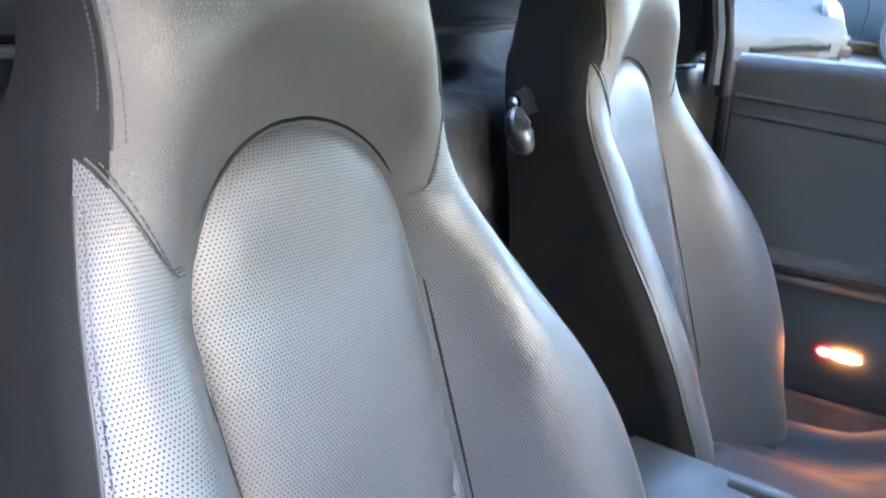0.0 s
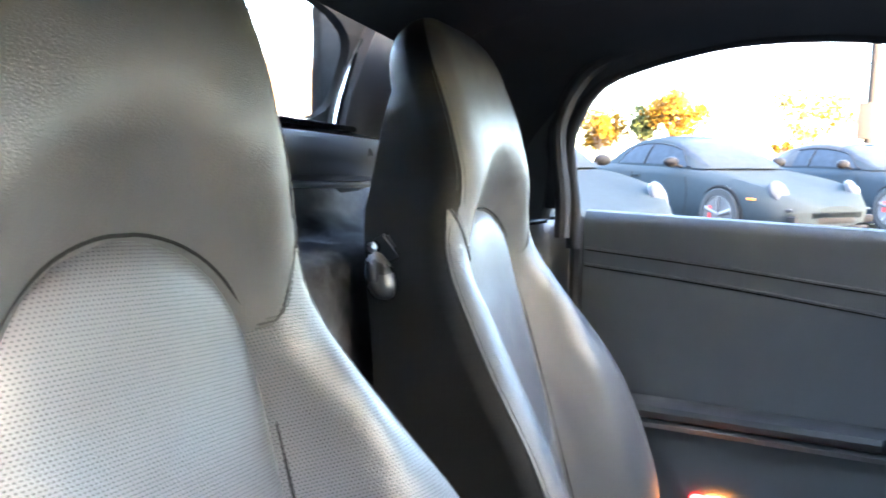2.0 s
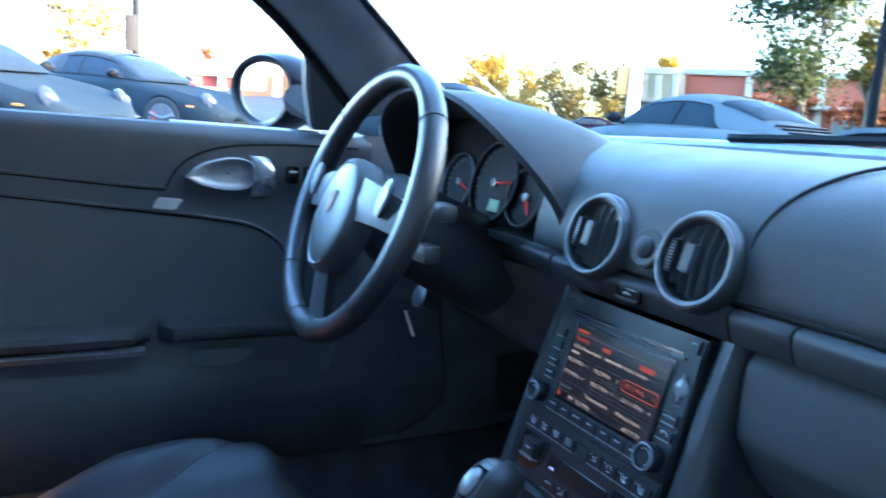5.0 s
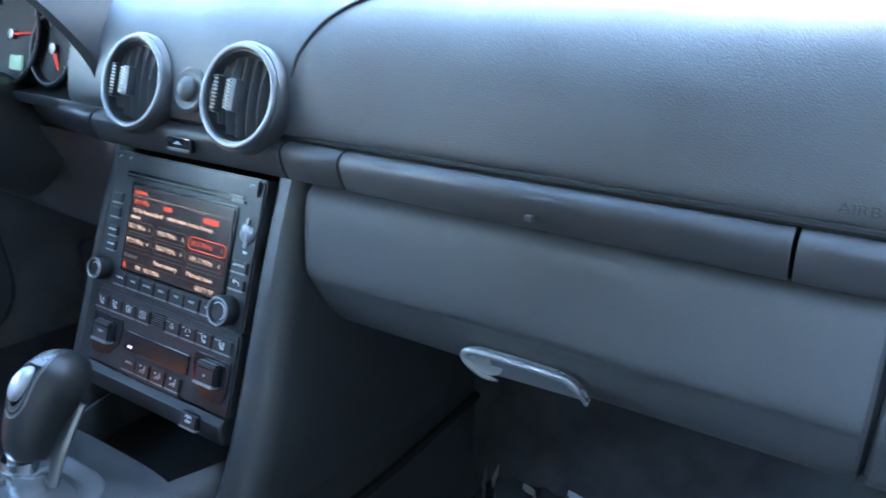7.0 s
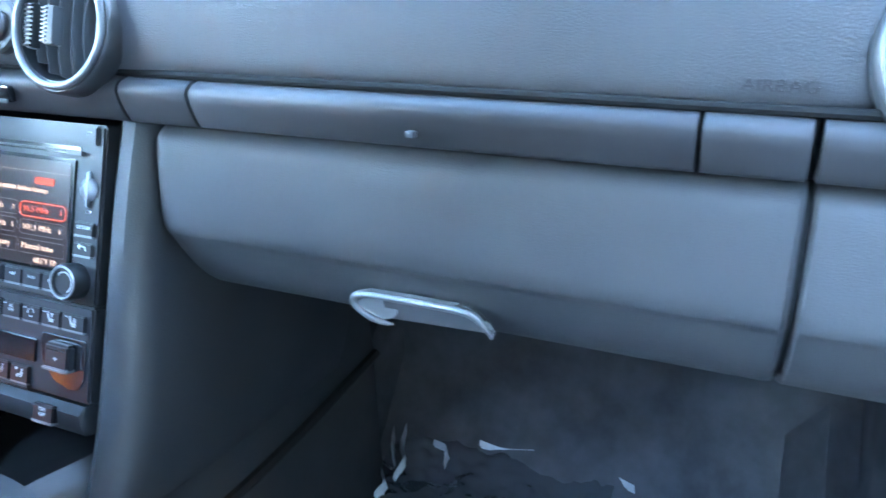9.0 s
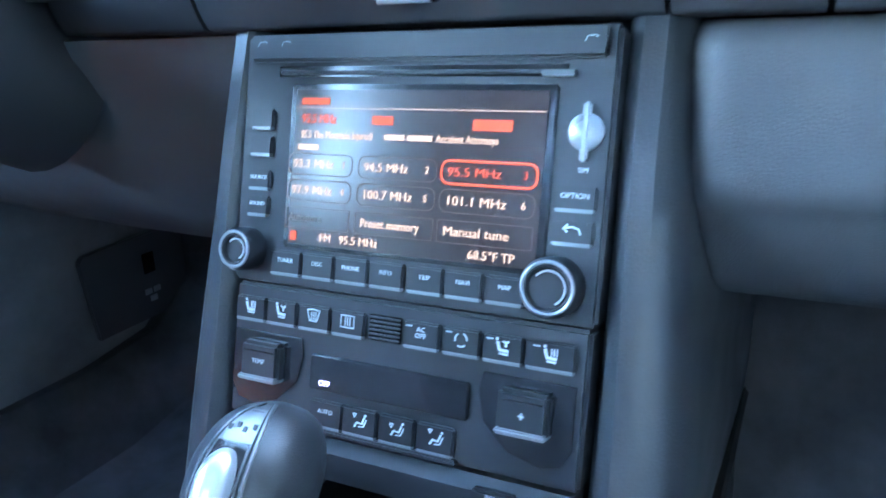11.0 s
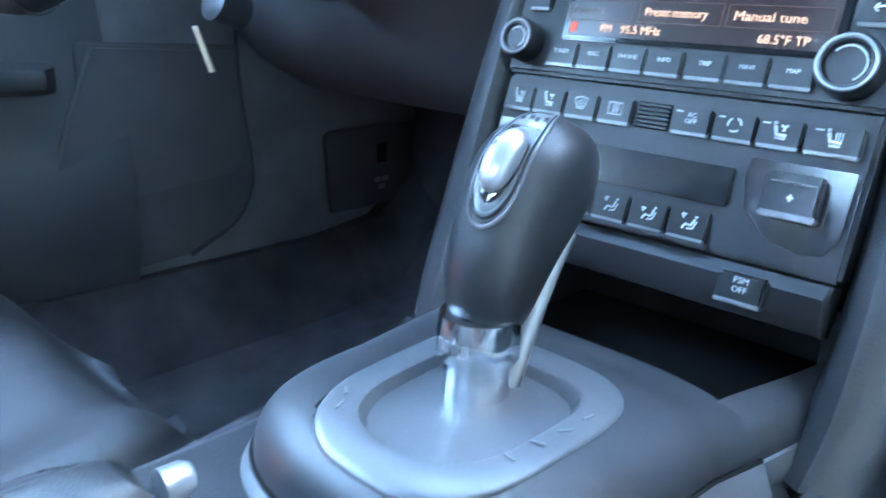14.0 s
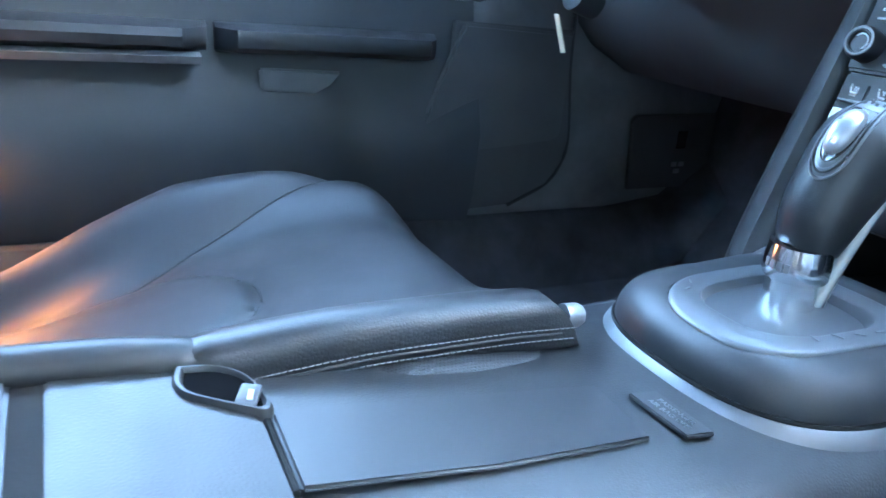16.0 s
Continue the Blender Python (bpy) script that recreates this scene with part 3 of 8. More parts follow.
def build_door():
    door = thing("door_1", (0.15, 0.70, 0.30), "closed black driver's door lined with grained vinyl", "car door", kind="structure")
    xs = [-0.285 + 0.01 + 0.90 * k / 46 for k in range(47)]
    levels = [0.30, 0.33, 0.36, 0.40, 0.45, 0.50, 0.53, 0.56, 0.60, 0.65, 0.70, 0.75, 0.80, 0.84, 0.87, 0.89, 0.90, 0.907, 0.911]
    rows = []
    for z in levels:
        rows.append([(x, door_y(x, z), z + (sill_z(x) - 0.911) * smooth((z - 0.8) / 0.1)) for x in xs])
    bm = bmesh.new()
    grid(bm, rows, flip=True)
    part("skin", bm, DOOR_SKIN, door)
    rows = rows[-1:]
    for dy, dz in ((0.008, 0.0016), (0.02, 0.003), (0.05, 0.001), (0.06, -0.010)):
        rows.append([(x, door_y(x, 0.911) + dy, sill_z(x) + dz) for x in xs])
    rows.append([(x, door_y(x, 0.911) + 0.075, 0.30) for x in xs])
    bm = bmesh.new()
    grid(bm, rows, flip=True)
    part("sill", bm, surface("door_sill_skin", (0.030, 0.032, 0.036), 0.7, fine=420.0, grain="leather", bump=0.12, spread=0.12, spec=0.04), door)
    # outer panel seen along the sill
    bm = bmesh.new()
    grid(bm, [[(x, 0.775 + 0.02 * k, z - 0.012 * k) for x in (-0.3, 0.1, 0.4, 0.62)] for k, z in ((0, 0.880), (1, 0.875), (2, 0.85), (3, 0.6), (3.2, 0.35))])
    thicken(bm, 0.01)
    part("outer_panel", bm, surface("grey_door_paint", (0.05, 0.053, 0.058), 0.35, 0.0, fine=900.0, bump=0.02, spec=0.15), door)
    part("window_strip", made_tube([Vector((x, 0.752 - 0.03 * smooth((x - 0.4) / 0.3), sill_z(x) - 0.006)) for x in xs[::3]], 0.006, 6), RUBBER, door)
    part("bright_strip", made_tube([Vector((x, 0.776, sill_z(x) + 0.001)) for x in (0.30, 0.40, 0.50, 0.56)], 0.006, 6), SILVER, door)
    # two pressed creases
    up = [(-0.272, 0.843), (-0.033, 0.825), (0.22, 0.801), (0.285, 0.796)]
    low = [(-0.272, 0.812), (-0.031, 0.792), (0.258, 0.760), (0.38, 0.745), (0.43, 0.733), (0.465, 0.712), (0.485, 0.685), (0.50, 0.64)]
    for pts in (up, low):
        rows = []
        for p in line_on_door(pts, 40, 0.0):
            rows.append([(p.x, p.y + 0.001, p.z + 0.006), (p.x, p.y - 0.0035, p.z + 0.0028), (p.x, p.y - 0.0035, p.z + 0.0012), (p.x, p.y - 0.0004, p.z), (p.x, p.y + 0.001, p.z - 0.003)])
        bm = bmesh.new()
        grid(bm, rows)
        part("crease", bm, DOOR_SKIN, door)
        part("groove", made_tube([p + Vector((0, -0.0012, -0.0012)) for p in line_on_door(pts, 40, 0.0)], 0.0016, 6), RUBBER, door)
    # the rounded inset that carries the handle and the window switches
    top = [(0.285, 0.796), (0.300, 0.826), (0.325, 0.850), (0.365, 0.866), (0.42, 0.874), (0.50, 0.877), (0.60, 0.876)]
    part("inset_edge", made_tube(line_on_door(top, 36, 0.001), 0.0022, 6), RUBBER, door)
    bot = [(0.285, 0.794), (0.35, 0.786), (0.42, 0.778), (0.50, 0.770), (0.60, 0.762)]
    ta, tb = line_on_door(top, 24, 0.003), line_on_door(bot, 24, 0.003)
    bm = bmesh.new()
    grid(bm, [[a + (b - a) * f for a, b in zip(ta, tb)] for f in (0.02, 0.3, 0.6, 0.98)])
    part("inset", bm, surface("inset_plastic", (0.06, 0.062, 0.065), 0.45, fine=500.0, bump=0.15), door)
    # handle: silver bowl with a thick bow at its front
    handle = part("door_handle", bmesh_handle_bowl(), surface("satin_handle_paint", (0.30, 0.305, 0.31), 0.38, 0.25, fine=900.0, bump=0.03), door, "satin silver pull handle")
    bm = bmesh.new()
    rows = []
    for k in range(17):
        a = -1 + 2 * k / 16
        z = 0.8215 + 0.034 * a
        bulge = (1 - a * a) ** 0.5 if abs(a) < 1 else 0.0
        near, far = 0.4185 + 0.004 * bulge - 0.002 * a, 0.447 + 0.016 * bulge - 0.006 * a
        y = door_y(0.44, z)
        sec = []
        for j in range(9):
            q = math.pi * j / 8
            sec.append((near + (far - near) * (0.5 - 0.5 * math.cos(q)), y - 0.004 - (0.006 + 0.016 * bulge) * math.sin(q) ** 0.8, z))
        rows.append(sec)
    grid(bm, rows)
    thicken(bm, 0.003)
    part("bow", bm, SILVER, handle)
    for x in (0.488, 0.518):
        y = door_y(x, 0.825)
        sw = part("window_switch", made_box((0.022, 0.014, 0.030), (x, y - 0.008, 0.826), bevel=0.004), GLOSS, door)
        part("symbol", made_box((0.012, 0.002, 0.003), (x, y - 0.016, 0.832), bevel=0.0005), PRINT, sw)
    # pale lock tag under the creases
    y = door_y(0.29, 0.775)
    part("tag", made_slab([(0.264, y - 0.002, 0.766), (0.300, y - 0.002, 0.763), (0.312, y - 0.002, 0.781), (0.274, y - 0.002, 0.784)], 0.006, (0, -1, 0), 0.002), surface("pale_silver_tag", (0.38, 0.38, 0.385), 0.4, 0.2, fine=500.0, bump=0.03), door, "pale silver tag")
    # triangular cover under the mirror
    tri = [(0.515, 0.675, 0.905), (0.60, 0.665, 0.905), (0.60, 0.655, 0.955), (0.515, 0.665, 1.03), (0.497, 0.668, 1.045), (0.503, 0.672, 0.97)]
    part("mirror_cover", made_slab(tri, 0.03, (0, 1, 0), 0.004), PLASTIC, door)
    # arm rest in two lengths, with a pale underside
    for xa, xb, d in ((-0.20, 0.262, 0.052), (0.272, 0.56, 0.046)):
        rows = []
        for k in range(15):
            x = xa + (xb - xa) * k / 14
            end = smooth(min(k, 14 - k) / 1.2 + 0.35)
            y0 = door_y(x, 0.56) + 0.004
            e = d * end
            rows.append([(x, y0, 0.581), (x, y0 - e * 0.5, 0.580), (x, y0 - e * 0.92, 0.575), (x, y0 - e, 0.566), (x, y0 - e * 0.95, 0.555), (x, y0 - e * 0.75, 0.549), (x, y0, 0.545)])
        bm = bmesh.new()
        grid(bm, rows, cap=True, flip=True)
        part("arm_rest", bm, surface("arm_rest_skin", (0.036, 0.0375, 0.040), 0.48, fine=420.0, grain="leather", bump=0.15), door)
        if xa < 0:
            rows = []
            for k in range(15):
                x = xa + (xb - 0.012 - xa) * k / 14
                y0 = door_y(x, 0.54) + 0.004
                rows.append([(x, y0 - 0.034, 0.5485), (x, y0 - 0.045, 0.544), (x, y0 - 0.042, 0.535), (x, y0 - 0.02, 0.532), (x, y0, 0.533)])
            bm = bmesh.new()
            grid(bm, rows, cap=True, flip=True)
            part("rail", bm, surface("grey_rail", (0.11, 0.114, 0.12), 0.4, fine=500.0, bump=0.05), door)
    # the door's lower front end, with a raised panel over the pocket's mouth
    low_end = [(0.58, 0.602), (0.782, 0.598), (0.784, 0.548), (0.797, 0.44), (0.790, 0.40), (0.765, 0.366), (0.70, 0.337), (0.58, 0.33)]
    part("lower_front", made_slab([(x, 0.672, z) for x, z in low_end], 0.006, (0, -1, 0), 0.002), surface("lower_door_skin", (0.105, 0.107, 0.113), 0.55, fine=420.0, grain="leather", bump=0.2, spec=0.25), door)
    raised = [(0.594, 0.600), (0.772, 0.594), (0.776, 0.52), (0.775, 0.446), (0.765, 0.437), (0.65, 0.426), (0.540, 0.420), (0.530, 0.428), (0.56, 0.52)]
    part("raised_panel", made_slab([(x, 0.668, z) for x, z in raised], 0.010, (0, -1, 0), 0.004), surface("inset_lower", (0.105, 0.107, 0.113), 0.5, fine=420.0, grain="leather", bump=0.2), door)
    # pull pocket and red door lamp
    y = door_y(0.37, 0.515)
    part("pocket_pull", made_slab([(0.322, y - 0.002, 0.530), (0.43, y - 0.002, 0.528), (0.415, y - 0.002, 0.510), (0.395, y - 0.002, 0.499), (0.325, y - 0.002, 0.502)], 0.008, (0, -1, 0), 0.003), surface("grey_pull", (0.15, 0.155, 0.16), 0.5, fine=500.0, bump=0.05), door)
    lamp = part("door_lamp", made_spin([(0.0, -0.001), (0.013, 0.0), (0.014, 0.004), (0.010, 0.007), (0, 0.008)], (0, 0, 0), (0, -1, 0), 20), glow("amber_lamp", (1.0, 0.36, 0.08), 1.5), door, "lit red and amber door lamp")
    fit_lamp(lamp, (-0.008, door_y(0, 0.417) - 0.001, 0.418), 1.9, 0.62)
    red = part("red_lens", made_spin([(0.0, -0.001), (0.013, 0.0), (0.014, 0.004), (0.010, 0.006), (0, 0.007)], (0, 0, 0), (0, -1, 0), 16), glow("red_lamp", (1.0, 0.03, 0.02), 0.35), door)
    fit_lamp(red, (-0.04, door_y(0, 0.417) - 0.001, 0.418), 1.0, 0.62)


def fit_lamp(ob, at, sx, sz):
    base = BASE[root_of(ob).name]
    ob.data.transform(Matrix.Translation(Vector(at) - base) @ Matrix.Diagonal((sx, 1, sz, 1)) @ Matrix.Translation(base))


def bmesh_handle_bowl():
    """A teardrop bowl with a thin rounded rim."""
    bm = bmesh.new()
    rings = []
    outline = curve([(x, 0, z) for x, z in ((0.315, 0.817), (0.334, 0.8365), (0.360, 0.847), (0.388, 0.852), (0.411, 0.849), (0.423, 0.838), (0.424, 0.822), (0.421, 0.808), (0.410, 0.800), (0.378, 0.797), (0.336, 0.805), (0.315, 0.817))], 49)[:-1]
    mid = sum(outline, Vector()) / len(outline)
    for grow, depth in ((1.0, -0.001), (1.0, -0.015), (0.985, -0.0185), (0.955, -0.0195), (0.925, -0.0180), (0.90, -0.0150), (0.8, -0.0105), (0.5, -0.0065), (0.05, -0.0055)):
        ring = []
        for p in outline:
            q = mid + (p - mid) * grow
            ring.append((q.x, door_y(q.x, q.z) + depth, q.z))
        rings.append(ring)
    grid(bm, rings, close_u=True)
    return bm


def build_mirror():
    m = thing("door_mirror", (0.55, 0.80, 0.92), "dark grey oval door mirror outside the driver's window", "mirror")
    at, axis = Vector((0.485, 0.905, 0.968)), Vector((-0.93, -0.36, -0.025)).normalized()
    u = axis.cross(Vector((0, 0, 1))).normalized()
    v = axis.cross(u)
    v = -v if v.z < 0 else v

    def ring(ru, rv, h, shift=0.0):
        return [at + axis * h + u * (1.02 * ru * math.cos(a) * (1 + 0.12 * math.sin(a)) + shift) + v * 0.90 * rv * math.sin(a) for a in (2 * math.pi * k / 40 for k in range(40))]

    bm = bmesh.new()
    grid(bm, [ring(0.078, 0.060, -0.006), ring(0.086, 0.068, 0.004), ring(0.096, 0.076, 0.006), ring(0.103, 0.082, -0.004), ring(0.107, 0.086, -0.03), ring(0.104, 0.082, -0.06), ring(0.085, 0.066, -0.10), ring(0.045, 0.034, -0.125)], close_u=True, cap=True)
    bmesh.ops.recalc_face_normals(bm, faces=bm.faces)
    part("housing", bm, surface("dark_grey_paint", (0.006, 0.0065, 0.008), 0.4, 0.0, fine=600.0, bump=0.02, spec=0.08), m)
    bm = bmesh.new()
    grid(bm, [ring(0.082, 0.063, -0.004), ring(0.05, 0.038, -0.0037), ring(0.002, 0.0015, -0.0035)], close_u=True, cap=True)
    bmesh.ops.recalc_face_normals(bm, faces=bm.faces)
    part("mirror_glass", bm, MIRROR, m)
    rows = []
    for p, w, h in (((0.56, 0.68, 0.915), 0.035, 0.010), ((0.55, 0.75, 0.930), 0.03, 0.016), ((0.53, 0.81, 0.955), 0.03, 0.03)):
        p = Vector(p)
        rows.append([p + Vector((w * math.cos(a), 0, h * math.sin(a))) for a in (2 * math.pi * k / 12 for k in range(12))])
    bm = bmesh.new()
    grid(bm, rows, close_u=True, cap=True)
    bmesh.ops.recalc_face_normals(bm, faces=bm.faces)
    part("foot", bm, RUBBER, m)


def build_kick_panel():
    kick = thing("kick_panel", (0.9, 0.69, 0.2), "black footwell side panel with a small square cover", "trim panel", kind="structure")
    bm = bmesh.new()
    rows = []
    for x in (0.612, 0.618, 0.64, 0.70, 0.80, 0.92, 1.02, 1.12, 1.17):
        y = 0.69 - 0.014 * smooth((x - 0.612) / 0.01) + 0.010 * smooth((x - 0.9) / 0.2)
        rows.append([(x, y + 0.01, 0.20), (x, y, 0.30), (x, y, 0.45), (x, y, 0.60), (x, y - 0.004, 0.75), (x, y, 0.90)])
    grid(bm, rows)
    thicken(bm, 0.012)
    # felt paler than the panel's own black, lifting the footwell's shade by colour
    part("panel", bm, surface("lifted_footwell_felt", (0.17, 0.172, 0.18), 0.9, fine=700.0, bump=0.6, depth=0.002, spread=0.3, spec=0.15), kick)
    part("door_edge", made_tube(curve([(0.778, 0.668, 0.64), (0.781, 0.668, 0.548), (0.796, 0.668, 0.44), (0.790, 0.668, 0.40), (0.765, 0.668, 0.366), (0.70, 0.668, 0.335)], 28), 0.003, 8), PLASTIC, kick)
    y = 0.672
    cover = part("cover", made_slab([(0.918, y, 0.466), (0.925, y, 0.474), (1.10, y, 0.478), (1.10, y, 0.35), (0.93, y, 0.35)], 0.008, (0, -1, 0), 0.002), GREY_PLASTIC, kick)
    part("slot", made_box((0.02, 0.004, 0.03), (1.03, y - 0.008, 0.433), bevel=0.001), GLOSS, cover)
    for dx, dz in ((-0.008, 0.006), (0.008, 0.006), (0, -0.006)):
        part("symbol", made_box((0.012, 0.002, 0.008), (1.03 + dx, y - 0.009, 0.385 + dz), bevel=0.0005), surface("grey_symbol", (0.25, 0.25, 0.26), 0.5, fine=500.0, bump=0.0) if "grey_symbol" not in bpy.data.materials else bpy.data.materials["grey_symbol"], cover)


def build_passenger_side():
    """The body side ahead of and below the passenger's doorway."""
    side = thing("wall_right", (0.9, -0.71, 0.2), "dark body side ahead of and below the passenger's doorway", "wall", kind="structure")
    part("kick_panel", made_box((0.54, 0.03, 0.72), (0.90, -0.71, 0.56), bevel=0.008), CARPET, side)
    part("sill", made_box((1.25, 0.12, 0.20), (0.03, -0.75, 0.27), bevel=0.02), PLASTIC, side)
    bm = bmesh.new()
    grid(bm, [[(x, -0.80 - 0.03 * k, z - 0.03 * k) for x in (0.64, 0.9, 1.3, 1.7)] for k, z in ((0, 0.90), (1, 0.86), (2, 0.6), (2.2, 0.35))])
    thicken(bm, 0.01)
    part("wing", bm, bpy.data.materials["grey_door_paint"], side)
    # quarter and pillar, out of view, added to keep light from behind out
    part("quarter", made_box((0.40, 0.04, 0.62), (-0.50, -0.70, 0.60), bevel=0.01), PLASTIC, side)
    part("pillar", made_box((0.06, 0.05, 0.34), (-0.36, -0.68, 1.06), Euler((0, radians(-10), 0)).to_matrix(), bevel=0.012), PLASTIC, side)
    # the passenger's door, swung wide open out of view, added to block low light
    swing = Euler((0, 0, radians(-65))).to_matrix()
    out = swing @ Vector((-1, 0, 0))
    if out.y > 0:
        swing = Euler((0, 0, radians(65))).to_matrix()
        out = swing @ Vector((-1, 0, 0))
    hinge = Vector((0.64, -0.76, 0.60))
    door = thing("door_2", hinge, "black passenger's door standing wide open, added out of view", "car door", kind="structure")
    part("skin", made_box((0.90, 0.07, 0.62), hinge + out * 0.47, swing, bevel=0.02), DOOR_SKIN, door)
    part("arm_rest", made_box((0.60, 0.06, 0.05), hinge + out * 0.45 + Vector((-0.05, 0.03, -0.02)), swing, bevel=0.015), DOOR_SKIN, door)


build_door()
build_passenger_side()
build_mirror()
build_kick_panel()


# ---- the seats ----
HALF_WIDTH = [(0.28, 0.205), (0.36, 0.225), (0.42, 0.245), (0.50, 0.256), (0.60, 0.256), (0.67, 0.246), (0.72, 0.230), (0.77, 0.206), (0.82, 0.181), (0.87, 0.161), (0.91, 0.151), (0.96, 0.147), (1.02, 0.147), (1.08, 0.144), (1.12, 0.136), (1.15, 0.120), (1.172, 0.096), (1.185, 0.06)]
RIDGE = [(0.36, 0.115), (0.45, 0.128), (0.55, 0.124), (0.62, 0.114), (0.67, 0.100), (0.72, 0.081), (0.77, 0.065), (0.82, 0.050), (0.87, 0.046), (0.91, 0.058), (0.95, 0.073), (1.03, 0.078), (1.10, 0.072), (1.15, 0.064), (1.185, 0.046)]


class Back:
    """The frame of a reclined backrest: w across, z up, d out of the back."""

    def __init__(self, yc, k, head=1.0):
        self.yc, self.k, self.head = yc, k, head
        self.out = Vector((0.950, 0, 0.313))

    def at(self, w, z, d):
        w *= 1 + (self.head - 1) * smooth((z - 0.86) / 0.10)
        return Vector((self.k - 0.33 * z, self.yc + w, z)) + self.out * d


def oval(z):
    """Half the width of the padded oval at a height."""
    if z > 0.80:
        return 0.114 * math.sqrt(max(0.0, 1 - ((z - 0.80) / 0.119) ** 2))
    return table(z, [(0.40, 0.098), (0.60, 0.108), (0.80, 0.114)])


def pad_sink(v, z):
    """How far the padded oval sinks; below zero it leans forward, towards its top."""
    return -0.016 * smooth((z - 0.80) / 0.12)


PAD = [1.0, 0.0]   # width and offset of the padded oval of the seat in hand


def back_depth(w, z):
    """How far the leather stands out of the back's plane."""
    v = (w - PAD[1]) / PAD[0]
    hw, b = soft_table(z, HALF_WIDTH), soft_table(z, RIDGE)
    if z > 0.80:
        dist = (math.hypot(v / 0.114, (z - 0.80) / 0.119) - 1) * 0.114
    else:
        dist = abs(v) - oval(z)
    reach = 0.052 + 0.022 * smooth((z - 0.86) / 0.08) * math.exp(-(w / 0.07) ** 2)
    near = min(max(dist / reach, 0.0), 1.0)
    rise = 0.55 * smooth(near) + 0.45 * (1 - (1 - near) ** 2.4)
    top = smooth((z - 0.85) / 0.06) * math.exp(-(w / 0.085) ** 4)
    rise += (1 - (1 - near) ** 1.12 - rise) * top
    sink = pad_sink(v, z)
    e = abs(w) / hw
    low, high = 0.60 + 0.40 * smooth((e - 0.45) / 0.5), 1.0 - 0.10 * smooth((e - 0.5) / 0.5)
    lean = low + (high - low) * smooth((z - 0.80) / 0.10)
    u = min(max((e - 0.70) / 0.30, 0.0), 1.0)
    fall = 0.048 * (1 - math.sqrt(1 - u * u))
    return -0.012 * (1 - smooth((dist + 0.012) / 0.012)) + (b + sink) * rise * lean - sink - fall


CROWN, RISE = 1.09, 0.096   # the headrest's rounded top starts here and climbs this much


def crown(z):
    return math.sqrt(max(0.0, 1 - ((z - CROWN) / RISE) ** 2)) if z > CROWN else 1.0


def half_width(z):
    return soft_table(min(z, CROWN), HALF_WIDTH) * max(crown(z), 0.0) ** 0.75


def leather_depth(w, z):
    """back_depth(), drawn together over the rounded top."""
    f = crown(z)
    flat = min(z, CROWN)
    d = back_depth(w / max(f, 0.05) ** 0.75, flat)
    return 0.02 + (d - 0.02) * f


def seam_lift(t, z0):
    """How the seam between back and headrest climbs towards the edges."""
    return (-0.020 + 0.078 * smooth((abs(t) - 0.76) / 0.24)) * math.exp(-((z0 - 0.868) / 0.085) ** 2)


